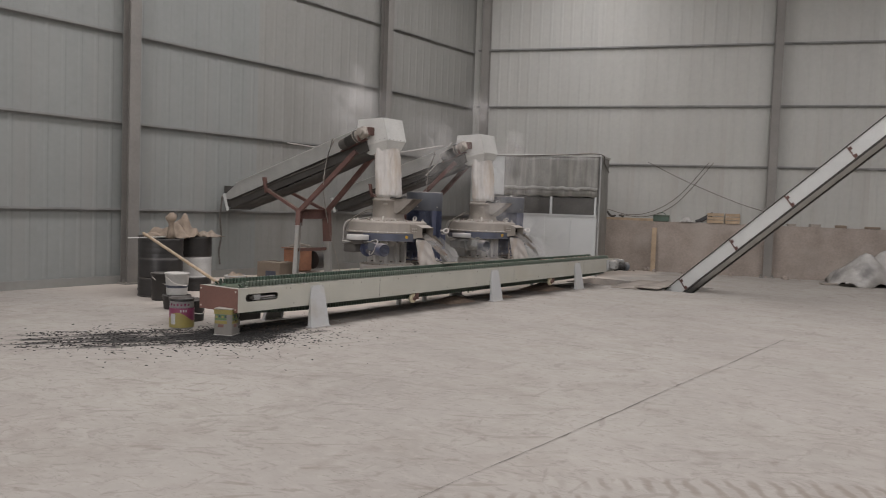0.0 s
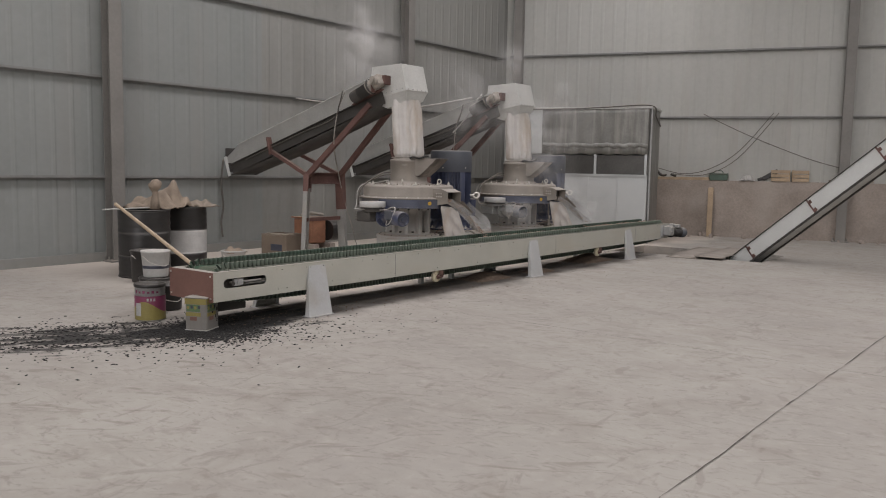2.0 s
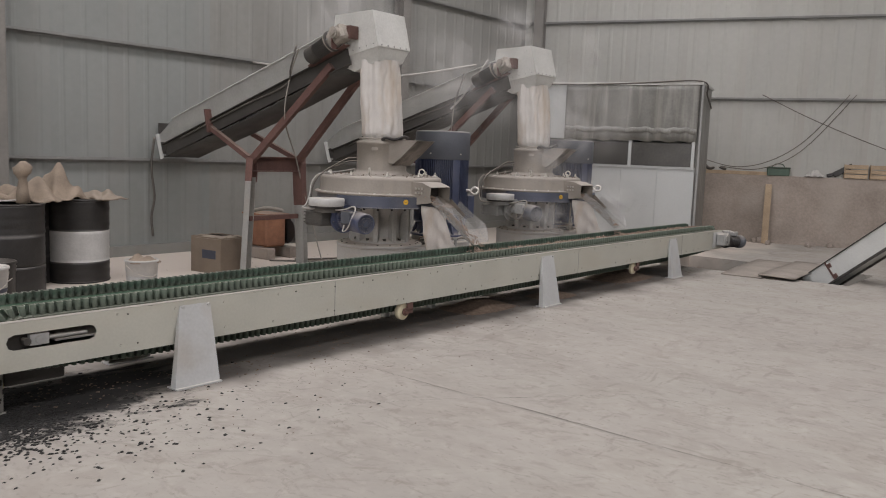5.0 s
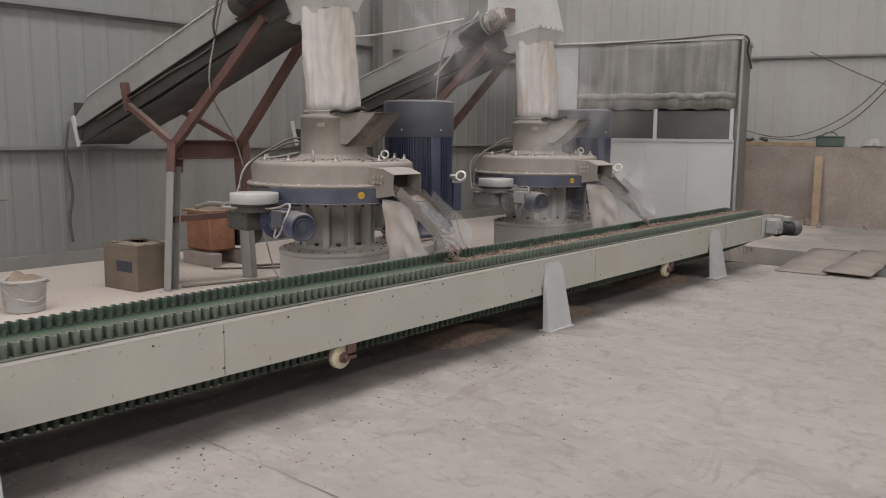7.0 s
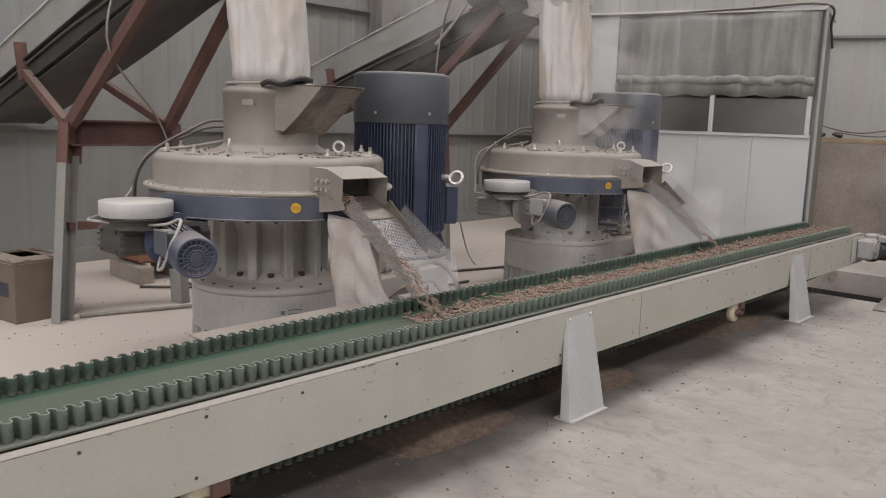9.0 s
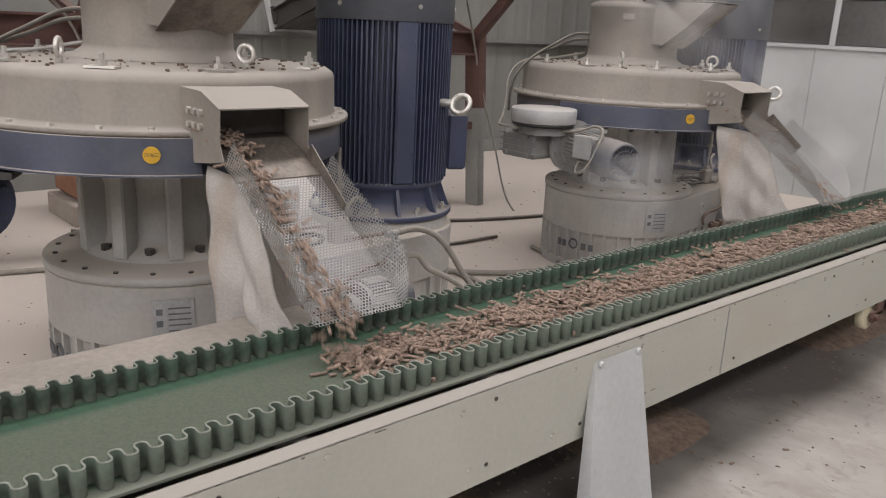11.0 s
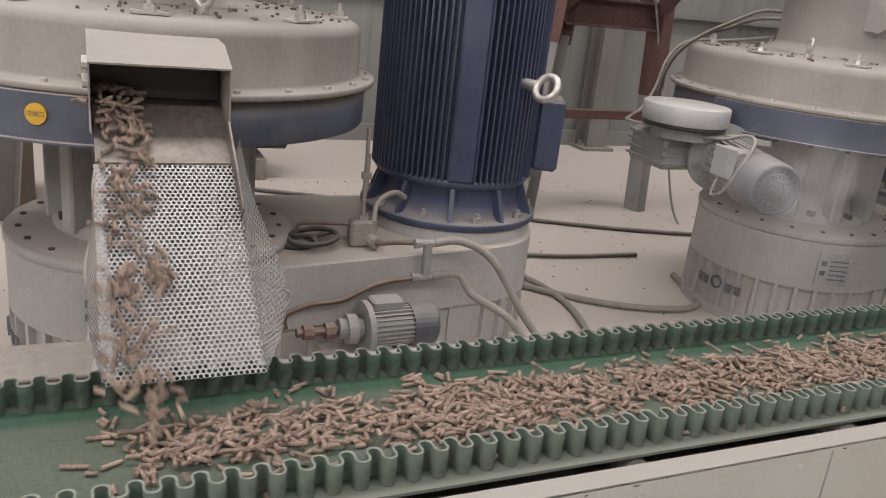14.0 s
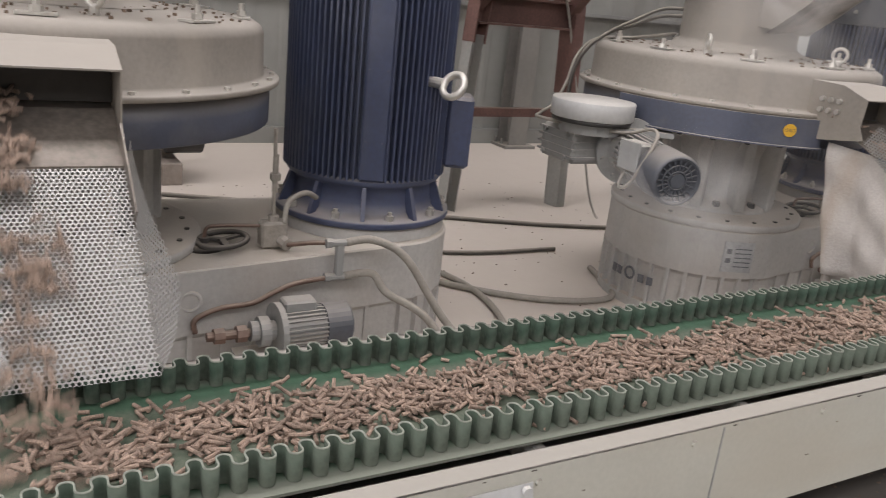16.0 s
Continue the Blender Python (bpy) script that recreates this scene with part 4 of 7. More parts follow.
rod(bm, (gx - 0.02, gy + 0.22, gz + 0.02), (gx - 0.02, gy + 0.33, gz + 0.02), 0.06, 16)
part("chain_case", bm, STEEL_GREY, conveyor, "dusty grey drive casing at the head")
bm = B()
prism(bm, [(0, 0), (0.3, 0.02), (0.3, 0.2), (0, 0.2)], -0.004, 0.004)
bm.transform(pose(CX + RAIL_IN + 0.012, Y1 - 0.34, 0.25, 0, 0, 90))
part("drive_plate", bm, LEGGREY, conveyor)


# belt in short lengths, each with its two corrugated sidewalls
def sidewall_mesh(side):
    bm = B()
    n = WAVES * 16
    xc = side * 0.175
    low = []
    for i in range(n + 1):
        ph = 2 * math.pi * i / 16
        low.append((xc + 0.0175 * math.sin(ph), STEP * i / n - 0.0046 * math.sin(2 * ph)))
    for th, z0, z1, mi in ((0.0014, 0.001, 0.0535, 0), (0.0016, 0.053, 0.055, 1)):
        rows = []
        for i in range(n + 1):
            j0, j1 = max(i - 1, 0), min(i + 1, n)
            d = Vector((low[j1][0] - low[j0][0], low[j1][1] - low[j0][1], 0)).normalized()
            nn = Vector((d.y, -d.x, 0)) * th
            p = Vector((*low[i], 0))
            rows.append([bm.verts.new(p + nn + Vector((0, 0, z0))), bm.verts.new(p + nn + Vector((0, 0, z1))),
                         bm.verts.new(p - nn + Vector((0, 0, z1))), bm.verts.new(p - nn + Vector((0, 0, z0)))])
        for a, b in zip(rows, rows[1:]):
            for k in range(3):
                f = bm.faces.new((a[k], a[k + 1], b[k + 1], b[k]))
                f.material_index = mi
                f.smooth = True
    me = bpy.data.meshes.new("sidewall")
    bm.to_mesh(me)
    bm.free()
    for m in (SKIRT, RUBBER_EDGE):
        me.materials.append(m)
    return me


bm = B()
box(bm, (0, STEP / 2, -0.003), (0.43, STEP, 0.006))
belt_mesh = finish("belt_length", bm, RUBBER)
walls = [sidewall_mesh(-1), sidewall_mesh(1)]
belt = []
for i in range(NSEG):
    piece = part("belt_length", belt_mesh, None, conveyor, "green belt length with corrugated sidewalls" if i == 0 else "")
    belt.append(piece)
    for w in walls:
        part("sidewall", w, None, piece)


def on_loop(s):
    """The pose of a belt length whose start is s metres along the loop."""
    s %= LOOP
    run = YB - YA
    half = math.pi * PULLEY
    zc = BELT - PULLEY
    if s < run:
        return pose(CX, YA + s, BELT)
    if s < run + half:
        a = (s - run) / PULLEY
        return pose(CX, YB + PULLEY * math.sin(a), zc + PULLEY * math.cos(a), -math.degrees(a), 0, 0)
    if s < 2 * run + half:
        u = s - run - half
        sag = 0.05 * (1 - (2 * u / run - 1) ** 8)
        return pose(CX, YB - u, zc - PULLEY - sag, -180, 0, 0)
    a = math.pi + (s - 2 * run - half) / PULLEY
    return pose(CX, YA + PULLEY * math.sin(a), zc + PULLEY * math.cos(a), -math.degrees(a), 0, 0)


# ---- pellet mills ----
MILLS = [(-7.849, 9.62), (-7.849, 12.297)]
LIP_X, LIP_Z = 1.252, 0.567


def finned(bm, m, r0, r1, z0, z1, count, skip=()):
    """A ribbed cylinder in one piece: count fins from radius r0 to r1."""
    ring = []
    for k in range(count):
        a = 2 * math.pi * k / count
        w = 2 * math.pi / count
        out = r0 if any(abs((math.degrees(a) - c + 180) % 360 - 180) < h for c, h in skip) else r1
        for da, rr in ((-0.18, r0), (-0.14, out), (0.14, out), (0.18, r0)):
            ring.append((rr * math.cos(a + da * w), rr * math.sin(a + da * w)))
    low = [bm.verts.new(m @ Vector((x, y, z0))) for x, y in ring]
    top = [bm.verts.new(m @ Vector((x, y, z1))) for x, y in ring]
    for i in range(len(ring)):
        j = (i + 1) % len(ring)
        bm.faces.new((low[i], low[j], top[j], top[i]))
    bm.faces.new(low[::-1])
    bm.faces.new(top)


def motor_small(bm_body, bm_cowl, a, b, r):
    """A finned motor from a to b: body and cowl."""
    a, b = Vector(a), Vector(b)
    m = span(a, b)
    n = (b - a).length
    def at(p):
        return m @ Vector(p)
    rod(bm_body, at((0, 0, 0)), at((0, 0, 0.018)), r * 1.35, 24)
    finned(bm_body, m, r * 0.86, r * 1.02, 0.010, n * 0.66, 26)
    rod(bm_cowl, at((0, 0, n * 0.64)), at((0, 0, n * 0.97)), r * 1.06, 28)
    rod(bm_cowl, at((0, 0, n * 0.97)), at((0, 0, n)), r * 1.06, 28, r * 0.95)


def mill_base(mill):
    body = B()
    # stadium-shaped housing under the neck and the big motor
    def outline(r1, r2, seg=20):
        pts = []
        for k in range(seg + 1):
            t = math.pi + math.pi * k / seg
            pts.append((r1 * math.cos(t), r1 * math.sin(t)))
        for k in range(seg + 1):
            t = math.pi * k / seg
            pts.append((-0.05 + r2 * math.cos(t), 1.01 + r2 * math.sin(t)))
        return pts
    levels = [(0.415, 0.315, 0.0), (0.415, 0.315, 0.04), (0.392, 0.29, 0.045), (0.392, 0.29, 0.200), (0.398, 0.302, 0.216), (0.412, 0.312, 0.220), (0.412, 0.312, 0.415), (0.408, 0.306, 0.42)]
    prev = None
    for r1, r2, z in levels:
        ring = [body.verts.new((x, y, z)) for x, y in outline(r1, r2)]
        if prev:
            for i in range(len(ring)):
                j = (i + 1) % len(ring)
                body.faces.new((prev[i], prev[j], ring[j], ring[i]))
        prev = ring
    body.faces.new(prev)
    ob = part("gear_housing", body, CASTING, mill, "dusty light grey cast gear housing with ribs")
    rib = B()
    box(rib, (0, 0, 0.13), (0.024, 0.014, 0.19))
    rib = finish("rib", rib, CASTING)
    spots = [pose(0, 0, 0, 0, 0, 185 + k * 10.5) @ pose(0.401, 0, 0) for k in range(17)]
    for k in range(9):
        y = 0.12 + k * 0.1
        spots += [pose(0.392 - 0.152 * y, y, 0), pose(-0.392 + 0.052 * y, y, 0)]
    spots += [pose(-0.05, 1.01, 0, 0, 0, 8 + k * 14) @ pose(0.299, 0, 0) for k in range(12)]
    for m in spots:
        part("rib", rib, CASTING, ob, "", m)
    # raised cast lettering stands as plain blocks
    bm = B()
    for k in range(3):
        box(bm, (0.372 - 0.152 * (0.40 + 0.06 * k), 0.40 + 0.06 * k, 0.325), (0.06, 0.036, 0.05), None, 0.006)
    torus(bm, pose(0.412 - 0.152 * 0.32, 0.32, 0.325, 0, 90, 0), 0.028, 0.006)
    part("cast_mark", bm, CASTING, ob)
    # printed mark on the round end
    bm = B()
    for a in (-97, -92, -75, -69):
        box(bm, (0.415, 0, 0.140), (0.004, 0.027, 0.036), pose(0, 0, 0, 0, 0, a))
    torus(bm, pose(0, 0, 0, 0, 0, -83.5) @ pose(0.415, 0, 0.148, 0, 90, 0), 0.025, 0.005)
    part("printed_mark", bm, FADED_INK, ob, "faded dark printed mark on grey paint")
    bm = B()
    box(bm, (0.413, 0, 0.315), (0.004, 0.13, 0.13), pose(0, 0, 0, 0, 0, -22))
    plate = part("data_plate", bm, LABEL_GREY, ob, "pale printed instruction plate")
    for k in range(5):
        bm = B()
        box(bm, (0.416, 0.02, 0.275 + k * 0.019), (0.003, 0.07, 0.004), pose(0, 0, 0, 0, 0, -22))
        part("printed_line", bm, FADED_INK, plate)
    for zz in (0.30, 0.34):
        bm = B()
        box(bm, (0.416, -0.042, zz), (0.003, 0.02, 0.02), pose(0, 0, 0, 0, 0, -22))
        part("printed_square", bm, FADED_INK, plate)
    # flange ring with bolts
    bm = B()
    lathe(bm, [(0.27, 0.415), (0.413, 0.422), (0.417, 0.426), (0.417, 0.447), (0.412, 0.453), (0.30, 0.456), (0.27, 0.47)], 56)
    ring = part("flange_ring", bm, CASTING, mill, "dusty brown-grey bolted flange")
    bolt = B()
    rod(bolt, (0, 0, 0), (0, 0, 0.010), 0.009, 6)
    bolt = finish("bolt", bolt, BLACK)
    for k in range(20):
        part("bolt", bolt, BLACK, ring, "", pose(0, 0, 0, 0, 0, 360 * (k + 0.3) / 20) @ pose(0.375, 0, 0.449))
    # neck with ribs
    bm = B()
    lathe(bm, [(0.285, 0.455), (0.285, 0.485), (0.235, 0.50), (0.225, 0.53), (0.225, 0.70), (0.245, 0.75), (0.31, 0.80), (0.40, 0.82), (0.0, 0.83)], 48)
    neck = part("neck", bm, CASTING, mill, "grey cast neck with vertical ribs")
    for k in range(10):
        bm = B()
        box(bm, (0.255, 0, 0.64), (0.09, 0.05, 0.33), pose(0, 0, 0, 0, 0, 18 + 36 * k), 0.006)
        part("rib", bm, CASTING, neck)
    nut = B()
    rod(nut, (0, 0, 0), (0, 0, 0.022), 0.017, 6)
    nut = finish("nut", nut, BLACK)
    for k in range(10):
        part("nut", nut, BLACK, neck, "", pose(0, 0, 0, 0, 0, 36 * k) @ pose(0.262, 0, 0.486))
    hanger = B()
    rod(hanger, (0, 0, 0), (0, 0, 0.036), 0.011, 6)
    hanger = finish("hanging_bolt", hanger, BLACK)
    for k in range(22):
        part("hanging_bolt", hanger, BLACK, neck, "", pose(0, 0, 0, 0, 0, 360 * k / 22) @ pose(0.46, 0, 0.79))


def mill_cover(mill):
    bm = B()
    lathe(bm, [(0.0, 0.818), (0.608, 0.818), (0.612, 0.822), (0.612, 0.93), (0.0, 0.932)], 72)
    band = part("blue_band", bm, BLUE, mill, "dark blue enamelled ring band")
    bm = B()
    arc = [math.radians(-84 + 70 * k / 28) for k in range(29)]
    ring = []
    for r_, z in ((0.59, 0.824), (0.668, 0.824), (0.668, 0.829), (0.655, 0.830), (0.655, 0.931), (0.59, 0.931)):
        ring.append([bm.verts.new((r_ * math.cos(a), r_ * math.sin(a), z)) for a in arc])
    for a, b in zip(ring, ring[1:] + ring[:1]):
        for k in range(28):
            f = bm.faces.new((a[k], a[k + 1], b[k + 1], b[k]))
    bm.faces.new([q_[0] for q_ in ring])
    bm.faces.new([q_[-1] for q_ in ring][::-1])
    guard = part("belt_guard", bm, BLUE, mill, "curved blue guard with a round yellow sticker")
    sm = pose(0, 0, 0, 0, 0, -25.7)
    bm = B()
    rod(bm, sm @ Vector((0.652, 0, 0.886)), sm @ Vector((0.6595, 0, 0.886)), 0.0235, 28)
    sticker = part("round_sticker", bm, YELLOW, guard, "round yellow oiling-point sticker")
    cu = bpy.data.curves.new("sticker_text", "FONT")
    cu.body, cu.size, cu.align_x, cu.align_y = "\u6ce8\u6cb9\u53e3", 0.0135, "CENTER", "CENTER"
    tx = new("sticker_text", cu)
    dg = bpy.context.evaluated_depsgraph_get()
    me = bpy.data.meshes.new_from_object(tx.evaluated_get(dg))
    bpy.data.objects.remove(tx)
    me.materials.clear()
    me.materials.append(INK)
    t2 = new("sticker_text", me)
    t2.parent = sticker
    t2.matrix_basis = sm @ pose(0.6602, 0, 0.886, 90, 0, 90)
    bm = B()
    lathe(bm, [(0.56, 0.933), (0.638, 0.933), (0.640, 0.937), (0.640, 0.945), (0.636, 0.949), (0.598, 0.952), (0.592, 0.960), (0.590, 1.072), (0.584, 1.090), (0.562, 1.105), (0.25, 1.12), (0.0, 1.122)], 80)
    cover = part("cover", bm, STAINLESS, mill, "dust-covered stainless steel drum cover")
    rb_ = B()
    rod(rb_, (0, 0, 0), (0, 0, 0.009), 0.009, 6)
    rb_ = finish("bolt", rb_, ZINC)
    for k in range(28):
        part("bolt", rb_, ZINC, cover, "", pose(0, 0, 0, 0, 0, 360 * k / 28) @ pose(0.618, 0, 0.949))
    for k, t in enumerate((-78, -40, -5, 38, 75, 120, 165, 210, 250)):
        bm = B()
        a = pose(0, 0, 0, 0, 0, t) @ pose(0.525, 0, 1.105)
        box(bm, (0, 0, 0.006), (0.05, 0.085, 0.006), a)
        rod(bm, a @ Vector((0, 0, 0)), a @ Vector((0, 0, 0.045)), 0.008, 8)
        rod(bm, a @ Vector((0, 0, 0.01)), a @ Vector((0, 0, 0.024)), 0.015, 6)
        part("cover_clamp", bm, ZINC, cover)
    for t in (-60, 10, 150):
        bm = B()
        a = pose(0, 0, 0, 0, 0, t) @ pose(0.46, 0, 1.11)
        torus(bm, a @ pose(0, 0, 0.045, 90, 0, 25), 0.026, 0.007)
        rod(bm, a @ Vector((0, 0, 0)), a @ Vector((0, 0, 0.02)), 0.012, 8)
        part("lifting_eye", bm, ZINC, cover)
    bm = B()
    r = random.Random(21)
    for k in range(170):
        t, q = r.uniform(0, 6.283), r.uniform(0.28, 0.565)
        s = r.uniform(0.003, 0.009)
        box(bm, (q * math.cos(t), q * math.sin(t), 1.124 - (q - 0.25) * 0.05 + (-0.012 if q > 0.553 else 0)), (s * 1.6, s, s * 0.8), None)
    crumbs = part("crumb_layer", bm, CRUMB, cover)
    crumbs["kind"] = "stuff"
    # collar, scoop and dust cone
    bm = B()
    lathe(bm, [(0.32, 1.118), (0.275, 1.128), (0.248, 1.146), (0.242, 1.16), (0.242, 1.40), (0.246, 1.402), (0.246, 1.425), (0.225, 1.435), (0.17, 1.45)], 56)
    collar = part("feed_collar", bm, STAINLESS, mill, "dusty stainless feed collar")
    a = pose(0, 0, 0, 0, 0, 8)
    bm = B()
    for s in (-0.15, 0.15):
        o = [(0.15, 1.23), (0.25, 1.225), (0.36, 1.31), (0.50, 1.44), (0.15, 1.445)]
        prism(bm, o, s - 0.002, s + 0.002)
    box(bm, (0.34, 0, 1.447), (0.34, 0.30, 0.004))
    bm.transform(a)
    scoop = part("scoop", bm, STAINLESS, collar, "dull stainless inspection scoop")
    # the darker plate colour holds the underside's shade as well as its stains
    bm = B()
    bar(bm, (0.23, 0, 1.21), (0.50, 0, 1.44), 0.30, 0.004)
    bm.transform(a)
    part("scoop_chute", bm, CHUTE_PLATE, collar, "stained underside of the scoop, coloured darker for its shade")
    bm = B()
    sheet(bm, lambda u, v: a @ Vector((0.13 + 0.20 * u, -0.20 + v * 0.17, 1.455 + 0.03 * v * (1 - v) + 0.02 * u + 0.012 * math.sin(u * 6 + v * 3))), 8, 6, 0.022)
    part("rubber_flap", bm, BLACKPAINT, collar, "black rubber flap over the scoop")
    bm = B()
    box(bm, (0.245, 0, 1.36), (0.012, 0.06, 0.03), pose(0, 0, 0, 0, 0, -62))
    part("plain_plate", bm, STAINLESS, collar)
    # hoses on the cover
    for dz, dr in ((0.0, 0.0), (0.03, 0.05)):
        bm = B()
        tube(bm, [pose(0, 0, 0, 0, 0, -138) @ Vector(p) for p in ((0.238, 0.03, 1.235 + dz), (0.33, 0.03, 1.225 + dz), (0.44, 0.06 + dr * 0.4, 1.175 + 0.6 * dz), (0.53, 0.11 + dr * 0.5, 1.135), (0.605, 0.16 + dr * 0.5, 1.06), (0.645, 0.19 + dr * 0.4, 0.96), (0.65, 0.20 + dr * 0.4, 0.84))], 0.0075)
        part("grease_hose", bm, CABLE, mill)


def perforated(name, P, nu, nv, parent, mat=PERF):
    """A sheet over P(u, v) cut with round holes: hexagonal cells, each with a six-sided hole."""
    verts, faces = [], []
    for j in range(nv):
        for i in range(nu):
            cu_, cv_ = (i + 0.5 + (0.5 if j % 2 else 0.0)) / (nu + 0.5), (j + 0.5) / nv
            base = len(verts)
            for rad in (1.0, 0.66):
                for k in range(6):
                    t = math.pi / 6 + k * math.pi / 3
                    du, dv = rad * 0.5774 * math.cos(t) / (nu + 0.5), rad * 0.6667 * math.sin(t) / nv
                    verts.append(P(min(max(cu_ + du, 0), 1), min(max(cv_ + dv, 0), 1)))
            for k in range(6):
                q = (k + 1) % 6
                faces.append((base + k, base + q, base + 6 + q, base + 6 + k))
    me = bpy.data.meshes.new(name)
    me.from_pydata([tuple(v) for v in verts], [], faces)
    me.materials.append(mat)
    return part(name, me, mat, parent)


CH_Y0, CH_Y1 = -0.178, 0.09


def chute_line(v):
    """x, z along the perforated floor of the chute, v from 0 (top) to 1 (lip)."""
    pts = ((0.868, 0.845), (1.06, 0.706), (LIP_X, LIP_Z))
    if v < 0.5:
        w = v * 2
        return (pts[0][0] + (pts[1][0] - pts[0][0]) * w, pts[0][1] + (pts[1][1] - pts[0][1]) * w)
    w = v * 2 - 1
    return (pts[1][0] + (pts[2][0] - pts[1][0]) * w, pts[1][1] + (pts[2][1] - pts[1][1]) * w)


def mill_chute(mill):
    # bent steel hood and cheeks
    bm = B()
    prism(bm, [(0.56, 1.070), (0.690, 1.067), (0.795, 1.03), (0.795, 1.026), (0.688, 1.063), (0.56, 1.066)], CH_Y0 - 0.004, CH_Y1 + 0.004)
    top = [(0.56, 1.066), (0.688, 1.063), (0.795, 1.026)]
    prism(bm, top + [(0.790, 0.935), (0.812, 0.893), (0.745, 0.880), (0.64, 0.865), (0.56, 0.865)], CH_Y0 - 0.003, CH_Y0)
    prism(bm, top + [(0.79, 0.92), (0.845, 0.86), (0.868, 0.845), (0.90, 0.82), (0.87, 0.78), (0.72, 0.86), (0.62, 0.86), (0.56, 0.86)], CH_Y1, CH_Y1 + 0.003)
    hood = part("discharge_hood", bm, STAINLESS, mill, "bent dusty steel hood over the discharge")
    for dx in (0.62, 0.655, 0.69):
        for zz in (1.01, 0.972):
            for ya, yb in ((CH_Y0 - 0.003, CH_Y0 - 0.014), (CH_Y1 + 0.003, CH_Y1 + 0.014)):
                bm = B()
                rod(bm, (dx, ya, zz), (dx, yb, zz), 0.010, 6)
                part("bolt", bm, ZINC, hood)
    bm = B()
    prism(bm, [(0.52, 0.955), (0.70, 0.935), (0.868, 0.849), (0.868, 0.845), (0.70, 0.931), (0.52, 0.95)], CH_Y0 + 0.004, CH_Y1 - 0.004)
    part("chute_plate", bm, CHUTE_PLATE, mill, "worn stained steel plate of the chute")
    # the opening is not cut: a black plate stands in for the shade inside
    bm = B()
    prism(bm, [(0.655, 0.942), (0.660, 0.942), (0.664, 1.060), (0.659, 1.060)], CH_Y0 + 0.002, CH_Y1 - 0.002)
    part("mouth", bm, BLACK, mill, "black plate standing in for the shaded mouth of the discharge")
    bm = B()
    bar(bm, (0.80, CH_Y1 - 0.006, 0.90), (0.965, CH_Y1 + 0.0, 0.76), 0.004, 0.07)
    part("wear_strip", bm, CHUTE_PLATE, mill)

    def bottom(u, v):
        x, z = chute_line(v)
        return Vector((x, CH_Y0 + (CH_Y1 - CH_Y0) * u, z))

    def side(sgn):
        def P(u, v):
            v = v if sgn > 0 else v * 1.15 - 0.15
            x, z = chute_line(v)
            flare = (0.040 if sgn > 0 else 0.020) * math.sin(math.pi * max(v, 0.0) ** 2.3) * u
            h = 0.088 * u * (1 - 0.78 * max(0, v - 0.72) / 0.28)
            y = CH_Y0 - flare if sgn < 0 else CH_Y1 + flare
            return Vector((x + h * 0.57, y, z + h * 0.82))
        return P

    perforated("perforated_floor", bottom, 27, 52, mill)
    perforated("perforated_side", side(-1), 9, 52, mill)
    perforated("perforated_side", side(1), 9, 52, mill)
    # canvas hung beside and under the chute
    bm = B()

    def drape(u, v):
        x = 0.668 + 0.13 * v ** 1.2 + (0.29 + 0.07 * v) * u
        if x < 0.868:
            top = 0.86 - 0.02 * u
        else:
            top = 0.845 - (x - 0.868) * 0.712 - 0.004
        z = top - v * (top - 0.40)
        y = CH_Y0 + 0.020 - 0.012 * v - 0.022 * math.sin(u * 9 + v * 2.5) * v ** 0.6 + 0.014 * math.sin(u * 17 + 5 * v) * v + 0.006 * math.sin(u * 5 - 14 * v) - 0.012 * math.sin(math.pi * v) * (1 - u)
        return Vector((x, y, z))

    sheet(bm, drape, 36, 16, 0.004)
    part("canvas_drape", bm, DRAPE, mill, "dirty white canvas hung beside the chute")
    bm = B()
    sheet(bm, lambda u, v: Vector((0.76 + 0.06 * math.sin(v * 8) * 0.3 + 0.02 * u, CH_Y0 + 0.02 + (CH_Y1 - CH_Y0 - 0.04) * v, 0.80 - 0.5 * u)), 8, 12, 0.004)
    part("canvas_back", bm, DRAPE, mill, "dirty white canvas hung behind the chute")


